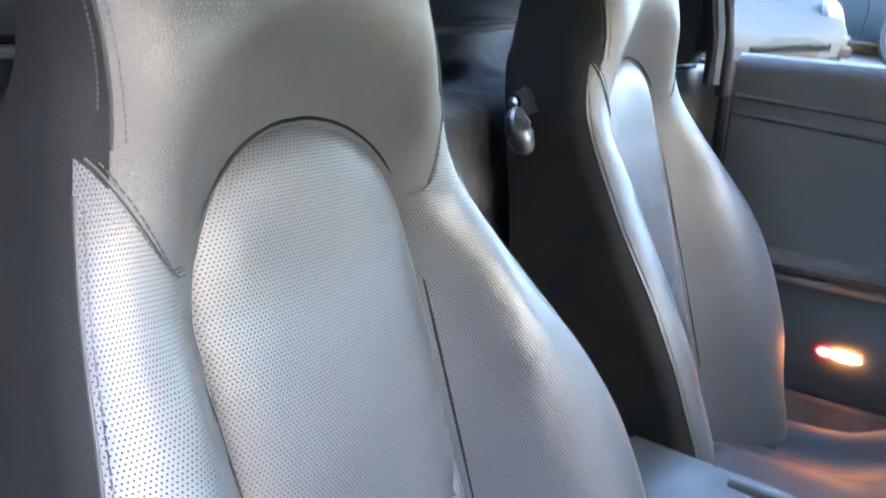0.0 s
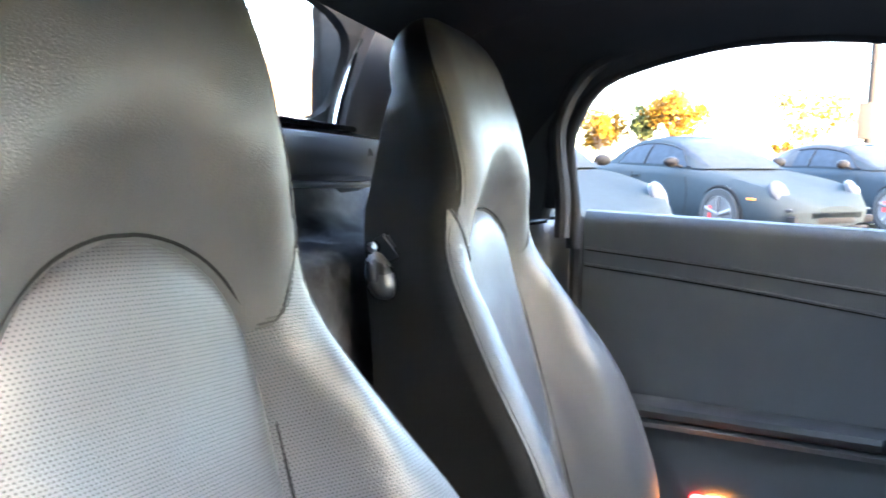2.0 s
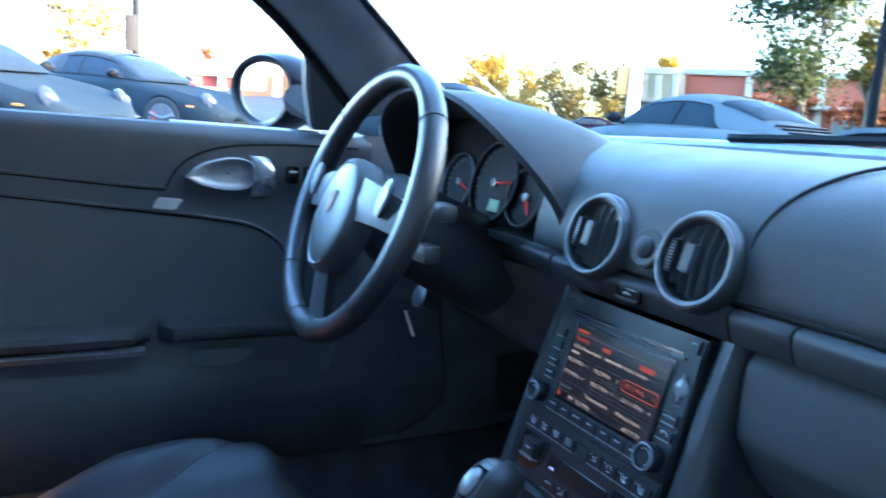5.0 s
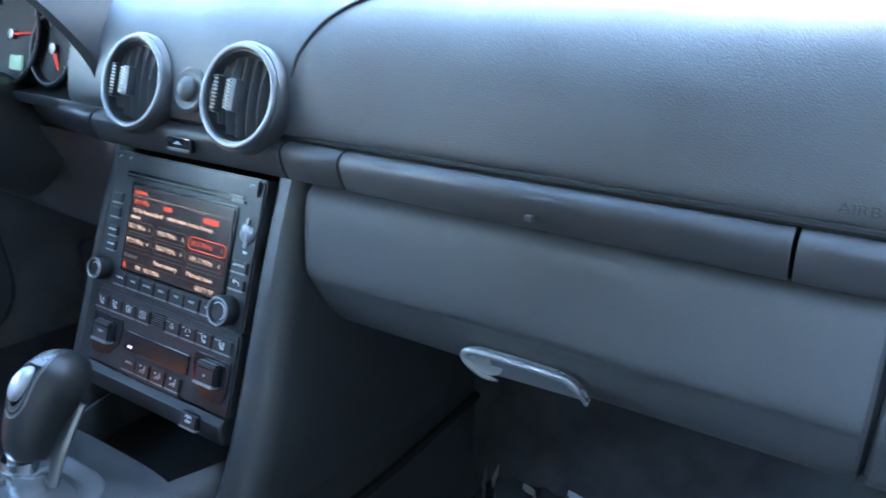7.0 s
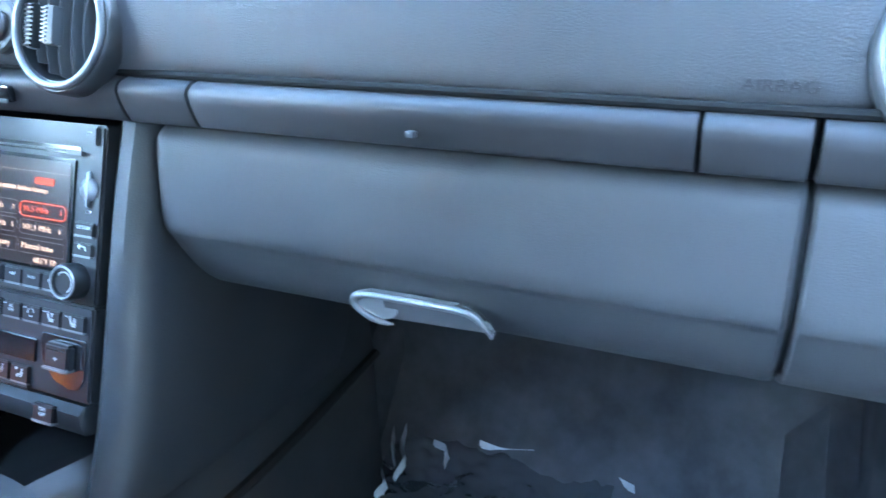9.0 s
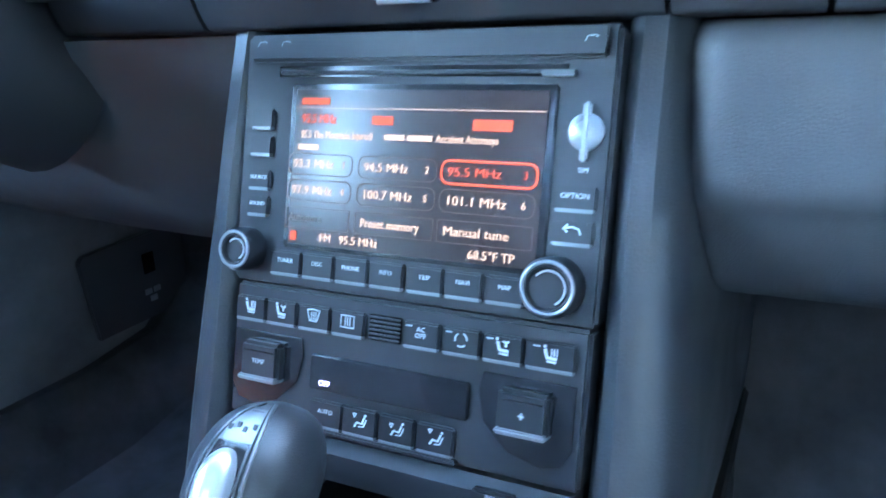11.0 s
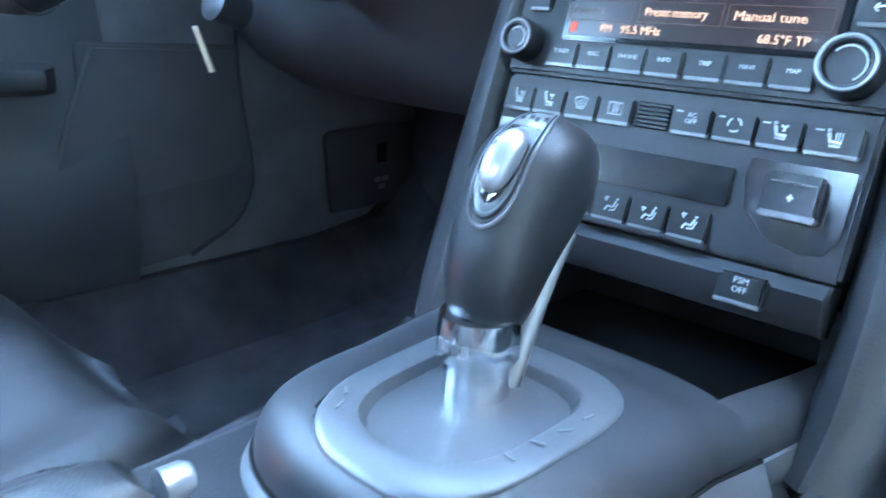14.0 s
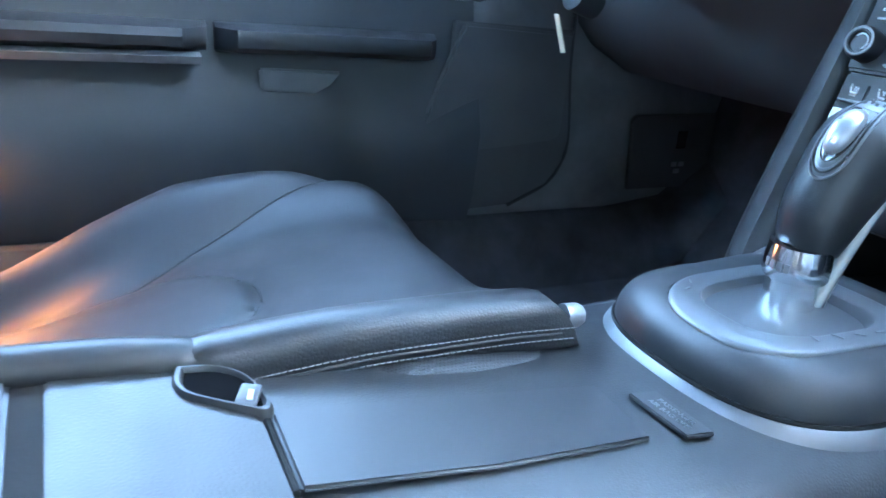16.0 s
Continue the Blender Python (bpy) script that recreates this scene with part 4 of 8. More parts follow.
def build_seat(name, yc, k, label, front, lever, head=1.0):
    f = Back(yc, k, head)
    PAD[:] = (1.0, 0.006) if head > 1 else (1.0, 0.003)
    seat = thing(name, (0.1, yc, 0.21), label, "car seat", "front seats")
    ts = [-math.cos(math.pi * j / 44) for j in range(45)]
    levels = [0.28 + (CROWN - 0.28) * i / 54 for i in range(55)] + [CROWN + RISE * math.sin(math.pi / 2 * i / 12.4) for i in range(1, 13)]
    cut = min(range(67), key=lambda i: abs(levels[i] - 0.868))

    def row(z0):
        hw0 = half_width(z0)
        pts, uv = [], []
        for t in ts:
            w = hw0 * t
            z = z0 + seam_lift(t, z0)
            pts.append(f.at(w, z, leather_depth(half_width(z) * t, z)))
        across = [0.0]
        for a, b in zip(pts, pts[1:]):
            across.append(across[-1] + (b - a).length)
        uv = [(s - across[22], (z0 + seam_lift(t, z0)) * 1.05) for s, t in zip(across, ts)]
        return pts, uv

    def back_row(z0):
        hw0 = half_width(z0)
        deep = table(z0, [(0.36, -0.13), (0.80, -0.118), (0.90, -0.108), (0.97, -0.092), (1.05, -0.058), (1.09, -0.034)] if head == 1 else [(0.36, -0.13), (0.80, -0.115), (0.90, -0.080), (0.97, -0.055), (1.05, -0.030), (1.09, -0.018)])
        slim = table(z0, [(0.85, 0.98), (1.0, 0.95), (1.09, 0.86)] if head == 1 else [(0.85, 0.97), (1.0, 0.88), (1.09, 0.76)])
        deep = 0.02 + (deep - 0.02) * crown(z0)
        out = []
        for t in reversed(ts[::4]):
            z = z0 + seam_lift(t, z0)
            out.append(f.at(hw0 * t * slim, z, deep + 0.02 * crown(z0) * abs(t) ** 5))
        return out

    for pname, lo, hi, mat in (("back_cover", 0, cut, PERFORATED), ("headrest", cut, 66, LEATHER)):
        rows, uvs = [], []
        for i in range(lo, hi + 1):
            p, uv = row(levels[i])
            q = back_row(levels[i])
            rows.append(p + q)
            uvs.append(uv + [(v.y - yc, v.z) for v in q])
        bm = bmesh.new()
        if hi == 66:
            grid(bm, [r[6:39] for r in rows])
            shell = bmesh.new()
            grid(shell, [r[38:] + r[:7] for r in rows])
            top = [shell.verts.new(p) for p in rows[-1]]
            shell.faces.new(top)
            part("headrest_shell", shell, SHADED_SIDE_LEATHER, seat)
        else:
            grid(bm, [r[4:41] for r in rows], uv=[u[4:41] for u in uvs])
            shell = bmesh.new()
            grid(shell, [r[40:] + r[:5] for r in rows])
            part("back_shell", shell, SHADED_SIDE_LEATHER, seat)
        part(pname, bm, mat, seat)
    # padded oval
    rows, uvs = [], []
    zs = [0.41 + 0.40 * i / 60 for i in range(61)] + [0.80 + 0.119 * math.sin(math.pi / 2 * i / 18) for i in range(1, 19)]
    for z in zs:
        a = max(oval(z) * 1.004, 0.002)
        line, uv = [], []
        for j in range(33):
            t = -math.cos(math.pi * j / 32)
            w = a * t
            r = math.hypot(w / 0.114, (z - 0.80) / 0.119) if z > 0.80 else abs(t)
            puff = (1 - min(r, 1) ** 5)
            dish = -0.006 * smooth((0.80 - z) / 0.3)
            crease = 0.007 * math.exp(-((z - 0.574 - 0.045 * (abs(w) / 0.1) ** 4) / 0.006) ** 2)
            line.append(f.at(w * PAD[0] + PAD[1], z, -0.010 + 0.021 * puff ** 0.55 + dish * puff - crease - pad_sink(w, z)))
            uv.append((w, z * 1.05))
        rows.append(line)
        uvs.append(uv)
    bm = bmesh.new()
    grid(bm, rows, uv=uvs)
    part("oval_pad", bm, PERFORATED, seat)
    # black line round the oval, drawn in place of its contact shadow
    groove = [f.at(s * oval(z) * 1.012 * PAD[0] + PAD[1], z, leather_depth(s * oval(z) * 1.012 * PAD[0] + PAD[1], z) + 0.0008) for s, run in ((-1, zs[3:-1]), (1, zs[-2:2:-1])) for z in run]
    part("oval_shade_line", made_tube(groove, 0.0014, 6), surface("contact_shade", (0.012, 0.012, 0.012), 0.8, fine=900.0, bump=0.2, spec=0.1) if "contact_shade" not in bpy.data.materials else bpy.data.materials["contact_shade"], seat)
    # seams: between bolsters and headrest, and down the headrest's edges
    def on_back(t, z0, lift=0.0010, dw=0.0, dz=0.0):
        """A point of the leather at a share t of the half width and a level."""
        z = z0 + seam_lift(t, z0)
        return f.at(half_width(z0) * t + dw, z + dz, leather_depth(half_width(z) * t + dw, z + dz) + lift)

    def stitches(ends):
        bm = bmesh.new()
        for a, b in ends:
            tube(bm, [a, (a + b) / 2 + f.out * 0.0005, b], 0.00055, 4)
        tagged(part("stitching", bm, SEAM_THREAD, seat), kind="stuff")

    for s in (1, -1):
        part("seam", made_tube([on_back(s * (0.70 + 0.245 * j / 19), 0.868, 0.0004) for j in range(20)], 0.0009, 6), PIPING, seat)
        part("edge_seam", made_tube([on_back(s * 0.909, 0.885 + 0.205 * j / 39) for j in range(40)], 0.0012, 6), PIPING, seat)
        part("bolster_seam", made_tube([on_back(s * 0.959, 0.36 + 0.49 * j / 50) for j in range(51)], 0.0012, 6), PIPING, seat)
        for q in (-1, 1):
            stitches([(on_back(s * (0.71 + 0.235 * j / 22), 0.868, 0.0008, -s * q * 0.0030, -q * 0.0026), on_back(s * (0.71 + 0.235 * (j + 0.7) / 22), 0.868, 0.0008, -s * q * 0.0030, -q * 0.0026)) for j in range(22)])
        for q in (0.885, 0.93):
            stitches([(on_back(s * q, 0.90 + 0.19 * j / 42, 0.0008), on_back(s * q, 0.90 + 0.19 * (j + 0.7) / 42, 0.0008)) for j in range(42)])
        stitches([(on_back(s * 0.945, 0.40 + 0.45 * j / 96, 0.0008), on_back(s * 0.945, 0.40 + 0.45 * (j + 0.7) / 96, 0.0008)) for j in range(96)])
    # lower welt across the oval
    line = []
    for j in range(17):
        t = -1 + 2 * j / 16
        z = 0.574 + 0.045 * t ** 4
        line.append(f.at(0.098 * t + PAD[1], z, 0.0005 - 0.004 * t ** 4))
    part("cross_seam", made_tube(line, 0.0013, 6), PIPING, seat)
    # hard side cover low on the back
    for s in (1, -1):
        bm = bmesh.new()
        rows = []
        for z in (0.28, 0.36, 0.44, 0.50):
            hw0 = soft_table(z, HALF_WIDTH) + 0.006
            rows.append([f.at(s * (hw0 - 0.006), z, 0.01), f.at(s * hw0, z, -0.03), f.at(s * hw0, z, -0.09), f.at(s * (hw0 - 0.01), z, -0.13)])
        grid(bm, rows, flip=s > 0)
        thicken(bm, 0.004)
        part("side_cover", bm, PLASTIC, seat)
    # cushion
    plan = lambda g: table(g, [(-0.2, 0.20), (0.2, 0.243)]) if g < 0.55 else 0.06 + 0.183 * math.sqrt(max(0.0, 1 - ((g - 0.55) / 0.4505) ** 2.6))
    xb = k - 0.33 * 0.42

    def cushion_seam(x):
        """Half the width of the cushion's insert, which widens forward."""
        return 0.058 + 0.135 * min(max((x - 0.05) / 0.35, 0.0), 1.0)

    def cushion_z(t, x, g):
        """The cushion's height: a dished middle, raised bolsters, a nose that turns down."""
        z = 0.346 + 0.070 * smooth((g - 0.25) / 0.75) + 0.052 * math.exp(-((abs(t) - 0.80) / 0.22) ** 2) * (1 - 0.75 * smooth((g - 0.5) / 0.5))
        w, seam = abs(t) * plan(g), cushion_seam(x)
        z += 0.008 * smooth((w - seam) / 0.035) - 0.0025 * math.exp(-((w - seam) / 0.006) ** 2)
        if w < 0.075:
            lip = 0.145 + 0.098 * math.sqrt(1 - (w / 0.076) ** 2) - x
            z += 0.006 * smooth(lip / 0.02) - 0.004 * math.exp(-(lip / 0.006) ** 2)
        z -= 0.05 * smooth((abs(t) - 0.84) / 0.16) ** 1.5 + 0.075 * smooth((g - 0.86) / 0.14) ** 1.6
        if t * yc > 0:
            z -= table(x, [(-0.2, 0.09), (0.03, 0.07), (0.113, 0.035), (0.2, 0.008), (0.29, 0.0)]) * smooth(abs(t) / 0.7)
        return z

    n, fine = 90, [-math.cos(math.pi * j / 120) for j in range(121)]
    rows, uvs = [], []
    for i in range(n + 1):
        x = xb - 0.06 + (front - xb + 0.06) * math.sin(math.pi / 2 * i / n)
        g = (x - xb) / (front - xb)
        hw0 = plan(g)
        line, uv = [], []
        for t in fine:
            w = hw0 * t
            line.append(Vector((x, yc + w, cushion_z(t, x, g))))
            uv.append((w, x))
        under = [Vector((x, yc + hw0 * t * 0.94, 0.29)) for t in reversed(ts[::4])]
        rows.append(line + under)
        uvs.append(uv + [(p.y, p.x) for p in under])
    bm = bmesh.new()
    grid(bm, rows, close_u=True, cap=True, uv=uvs)
    part("cushion", bm, CUSHION, seat)

    def on_cushion(w, x):
        g = (x - xb) / (front - xb)
        return Vector((x, yc + w, cushion_z(w / plan(g), x, g) + 0.0006))

    for s in (1, -1):
        run = [xb + 0.02 + (front - 0.07 - xb) * j / 30 for j in range(31)]
        part("cushion_seam", made_tube([on_cushion(s * cushion_seam(x), x) for x in run], 0.0010, 6), PIPING, seat)
    arc = [on_cushion(0.0755 * math.sin(a), 0.145 + 0.098 * math.cos(a)) for a in (math.pi * (j / 30 - 0.5) for j in range(31))]
    part("cushion_welt", made_tube(arc, 0.0010, 6), PIPING, seat)
    # base frame and rails
    part("base", made_box((0.42, 0.40, 0.07), (xb + 0.24, yc, 0.265), bevel=0.02), PLASTIC, seat)
    for s in (1, -1):
        part("rail", made_box((0.50, 0.035, 0.03), (xb + 0.24, yc + s * 0.17, 0.225), bevel=0.006), RUBBER, seat)
    if lever:
        y = yc - 0.214
        lv = part("release_lever", made_tube(curve([(-0.404, y, 0.868), (-0.398, y - 0.004, 0.850), (-0.388, y - 0.008, 0.832), (-0.376, y - 0.006, 0.817)], 14), [0.008, 0.011, 0.0135, 0.0155, 0.017, 0.018, 0.0185, 0.0185, 0.018, 0.017, 0.016, 0.014, 0.010, 0.005], 14), surface("dark_chrome", (0.040, 0.040, 0.042), 0.28, 0.2, fine=400.0, bump=0.02), seat, "dark chrome seat release lever")
        part("pivot", made_spin([(0.008, 0), (0.009, 0.003), (0.007, 0.010), (0, 0.011)], (-0.408, y + 0.006, 0.876), (0.1, -1, 0.1), 14), CHROME, lv)
        loop = [f.at(-0.176, z, d) for z, d in ((0.80, -0.03), (0.79, -0.06), (0.85, -0.075), (0.905, -0.078), (0.91, -0.055), (0.86, -0.03))]
        part("lever_plate", made_slab(loop, 0.02, (0, 1, 0), 0.004), PLASTIC, seat)


build_seat("passenger_seat", -0.348, -0.030, "black perforated leather passenger seat with built-in headrest", 0.45, False, 1.055)
build_seat("driver_seat", 0.348, -0.061, "black perforated leather driver's seat with chrome release lever", 0.475, True)


# ---- the dashboard ----
DASH = [(1.06, 0.897), (0.97, 0.912), (0.88, 0.920), (0.79, 0.919), (0.73, 0.908), (0.69, 0.890), (0.668, 0.866), (0.657, 0.838), (0.652, 0.810), (0.652, 0.796), (0.657, 0.789)]
NORMAL = Vector((-0.963, 0, 0.270))
UP = Vector((0.270, 0, 0.963))

RING = surface("satin_vent_ring", (0.12, 0.123, 0.128), 0.42, 0.5, fine=900.0, bump=0.03)
DIAL = surface("matt_dial_black", (0.012, 0.012, 0.013), 0.7, fine=500.0, bump=0.02, spec=0.12)
KEY_GREY = surface("dim_grey_ring", (0.045, 0.045, 0.05), 0.45, 0.3, fine=400.0, bump=0.02)


def build_dash():
    dash = thing("dashboard", (0.8, 0, 0.6), "dark grey grained dashboard with round silver-ringed air vents", "dashboard", kind="structure")
    bm = bmesh.new()
    prof = curve([(x, 0, z) for x, z in DASH], 44)
    ys = [0.70 - 1.38 * k / 60 for k in range(61)]
    rows = []
    for y in ys:
        row = []
        for p in prof:
            low = smooth((0.93 - p.z) / 0.06)
            pod = 0.010 * math.exp(-((y + 0.012) / 0.16) ** 4) * math.exp(-((p.z - 0.835) / 0.06) ** 2)
            end = 0.05 * smooth((abs(y + 0.01) - 0.55) / 0.15)
            drop = 0.02 * smooth((abs(y) - 0.5) / 0.2) * smooth((p.x - 0.7) / 0.2)
            bay = 0.13 * smooth((y - 0.195) / 0.03) * smooth((0.60 - y) / 0.03) * smooth((0.906 - p.z) / 0.02) * smooth((0.80 - p.x) / 0.06)
            row.append((p.x - pod + end * low * 0.5 + bay, y, p.z - drop))
        rows.append(row)
    grid(bm, rows, flip=True)
    thicken(bm, 0.012)
    part("top_skin", bm, VINYL, dash)
    # pressed line round the passenger airbag cover
    line = [(0.651, -0.128, 0.797), (0.650, -0.127, 0.83), (0.660, -0.13, 0.862), (0.69, -0.145, 0.893), (0.75, -0.17, 0.916), (0.83, -0.21, 0.922)]
    part("airbag_line", made_tube(curve(line, 30), 0.0018, 6), RUBBER, dash)
    # defroster grille strip
    part("defroster", made_box((0.03, 0.9, 0.008), (0.96, 0, 0.911), bevel=0.003), PLASTIC, dash)
    # trim strip in lengths
    cuts = [(0.30, 0.142), (0.139, -0.121), (-0.1235, -0.184), (-0.187, -0.517), (-0.520, -0.571), (-0.576, -0.68)]
    face = [(0.668, 0.790), (0.652, 0.7885), (0.6485, 0.7880), (0.6430, 0.7862), (0.6395, 0.7832), (0.6382, 0.7795), (0.6392, 0.7735), (0.6425, 0.7650), (0.6465, 0.7580), (0.6480, 0.7562), (0.652, 0.755), (0.668, 0.753)]
    steel = surface("satin_grey_trim", (0.036, 0.0355, 0.0375), 0.52, 0.1, fine=700.0, bump=0.06, spec=0.35)
    for a, b in cuts:
        bm = bmesh.new()
        rows = []
        for y in (a, a - 0.001, a * 0.5 + b * 0.5, b + 0.001, b):
            s = 0.975 if y in (a, b) else 1.0
            rows.append([(0.66 + (x - 0.66) * s + 0.03 * smooth((y - 0.14) / 0.16), y, 0.771 + (z - 0.771) * s) for x, z in face])
        grid(bm, rows, cap=True)
        bmesh.ops.recalc_face_normals(bm, faces=bm.faces)
        part("trim_strip", bm, steel, dash)
    part("trim_gap", made_tube([(0.6515, 0.13, 0.7912), (0.6500, -0.1, 0.7912), (0.6500, -0.64, 0.7912)], 0.0028, 8), RUBBER, dash)
    bm = made_box((0.006, 0.006, 0.004), (0.638, -0.355, 0.766), bevel=0.001)
    part("sensor", bm, GREY_PLASTIC, dash)
    # glove box lid, and the fixed panel beside it
    prof2 = curve([(0.664, 0, 0.752), (0.652, 0, 0.742), (0.648, 0, 0.720), (0.6465, 0, 0.695), (0.6465, 0, 0.682), (0.6485, 0, 0.6735), (0.6535, 0, 0.667), (0.6600, 0, 0.6565), (0.6695, 0, 0.643), (0.6825, 0, 0.628), (0.700, 0, 0.614), (0.73, 0, 0.601), (0.76, 0, 0.598)], 72)
    for pname, a, b, edge in (("glove_box_lid", -0.127, -0.5737, 0.018), ("side_panel", -0.5757, -0.69, 0.004)):
        bm = bmesh.new()
        rows = []
        for k in range(41):
            u = k / 40
            u = 0.5 - 0.5 * math.cos(math.pi * u)
            y = a + (b - a) * u
            sink = 0.02 * (1 - smooth(abs(y - a) / edge)) + 0.010 * (1 - smooth(abs(y - b) / 0.004))
            rows.append([(p.x + sink * (0.6 if p.z > 0.63 else 0.2), y, p.z) for p in prof2])
        grid(bm, rows)
        thicken(bm, 0.010)
        bmesh.ops.recalc_face_normals(bm, faces=bm.faces)
        lid = part(pname, bm, VINYL, dash)
        if pname == "glove_box_lid":
            # silver latch: an open loop over a lock
            face_out = Vector((-0.96, 0, -0.28))

            def on_lid(y, z, out):
                return Vector((0.6672 + 0.2917 * (0.6340 - z), y, z)) + face_out * out

            hood = [(-0.3270, 0.6262), (-0.3200, 0.6262), (-0.3090, 0.6290), (-0.3005, 0.6350), (-0.2975, 0.6405), (-0.3000, 0.6460), (-0.3100, 0.6490), (-0.3430, 0.6495), (-0.3780, 0.6490), (-0.3885, 0.6465), (-0.3950, 0.6400), (-0.4010, 0.6300)]
            path = curve([on_lid(y, z, 0.007) for y, z in hood], 60)
            fat = [0.0008 + 0.0020 * smooth(min(i, 59 - i) / 9) for i in range(60)]
            part("latch_rim", made_tube(path, fat, 10), surface("satin_latch_rim", (0.22, 0.224, 0.23), 0.4, 0.5, fine=700.0, bump=0.03), lid, "satin grey latch rim")
            rows = []
            for i in range(21):
                u = i / 20
                y = -0.322 - 0.078 * u
                top = table(y, [(-0.401, 0.6300), (-0.395, 0.6400), (-0.3885, 0.6465), (-0.378, 0.6485), (-0.32, 0.6490)])
                low = 0.6268 + 0.0030 * u
                rows.append([on_lid(y, top + (min(low, top - 0.001) - top) * f, 0.0075 - 0.005 * f * f) for f in (0, 0.25, 0.5, 0.75, 1)])
            bm = bmesh.new()
            grid(bm, rows)
            thicken(bm, 0.003)
            part("latch_flap", bm, surface("satin_latch", (0.12, 0.122, 0.128), 0.4, 0.4, fine=700.0, bump=0.03), lid)
            for i in range(2):
                side = [[on_lid(y, z, d) for d in (0.0, 0.0075)] for y, z in (hood[3:8] if i else hood[7:])]
                bm = bmesh.new()
                grid(bm, side)
                thicken(bm, 0.0015)
                part("latch_wall", bm, SILVER, lid)
            bowl = []
            for g, d in ((1.0, 0.0065), (0.88, 0.004), (0.74, 0.001), (0.5, -0.001), (0.05, -0.001)):
                bowl.append([on_lid(-0.3150 + 0.0165 * g * math.cos(q) - 0.003 * math.sin(q), 0.6370 + 0.0095 * g * math.sin(q), d) for q in (2 * math.pi * k / 28 for k in range(28))])
            bm = bmesh.new()
            grid(bm, bowl, close_u=True, cap=True)
            bmesh.ops.recalc_face_normals(bm, faces=bm.faces)
            part("latch_bowl", bm, SILVER, lid)
            part("lock", made_spin([(0.0085, -0.001), (0.0085, 0.002), (0.007, 0.003), (0, 0.003)], on_lid(-0.3190, 0.6350, 0.0), face_out, 24), GLOSS, lid)
            part("lock_slot", made_box((0.0012, 0.0012, 0.007), on_lid(-0.3190, 0.6350, 0.0034), Euler((radians(14), radians(16), 0)).to_matrix()), KEY_GREY, lid)
    bm = bmesh.new()
    grid(bm, [[(p.x + 0.008, y, p.z) for p in prof2] for y in (-0.568, -0.581)])
    part("gap", bm, RUBBER, dash)
    part("under_panel", made_box((0.34, 0.52, 0.010), (0.90, -0.41, 0.625), Euler((0, radians(-4), 0)).to_matrix(), bevel=0.003), PLASTIC, dash)
    # raised lettering on the airbag cover
    m = Matrix(((0, -0.02, -1, 0.651), (-1, 0, 0, -0.553), (0, 1, -0.02, 0.8025), (0, 0, 0, 1)))
    words("AIRBAG", 0.0090, m, surface("dark_emboss", (0.016, 0.016, 0.017), 0.6, fine=500.0, bump=0.0), dash, squeeze=1.15)
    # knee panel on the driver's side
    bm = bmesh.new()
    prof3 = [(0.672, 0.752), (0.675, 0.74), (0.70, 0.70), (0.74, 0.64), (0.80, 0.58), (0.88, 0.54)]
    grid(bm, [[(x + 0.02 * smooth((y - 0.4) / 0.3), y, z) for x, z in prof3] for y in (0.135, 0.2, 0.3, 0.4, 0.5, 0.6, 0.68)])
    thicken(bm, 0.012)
    # skin lightened in its colour, standing in for light under the column
    part("knee_panel", bm, surface("lifted_knee_skin", (0.085, 0.087, 0.092), 0.6, fine=420.0, bump=0.2), dash)
    for y, x, r in ((0.063, 0.638, 0.0412), (-0.081, 0.636, 0.0412), (-0.640, 0.650, 0.0445)):
        build_vent(dash, y, 0.822, x, r)
    build_vent(dash, 0.615, 0.842, 0.668, 0.043)
    part("bay_floor", made_box((0.16, 0.47, 0.012), (0.735, 0.365, 0.785), bevel=0.003), PLASTIC, dash)
    # round sensor between the middle vents
    at = Vector((0.643, -0.012, 0.821))
    part("sensor_base", made_spin([(0.0205, -0.004), (0.0205, 0.002), (0.018, 0.004), (0.014, 0.003), (0, 0.003)], at, NORMAL, 28), VINYL, dash)
    part("sensor_button", made_spin([(0.011, 0), (0.011, 0.006), (0.007, 0.010), (0, 0.011)], at, NORMAL, 24), VINYL, dash)
    # hazard switch in the trim
    hz = part("hazard_switch", made_box((0.006, 0.034, 0.013), (0.637, 0.0, 0.7715), bevel=0.002), GLOSS, dash)
    part("light_bar", made_box((0.002, 0.030, 0.003), (0.6335, 0.0, 0.7665), bevel=0.0005), GREY_PLASTIC, hz)
    part("symbol", made_slab([(0.6335, 0.006, 0.772), (0.6335, -0.006, 0.772), (0.6335, 0, 0.775)], 0.0006, (-1, 0, 0)), PRINT, hz)


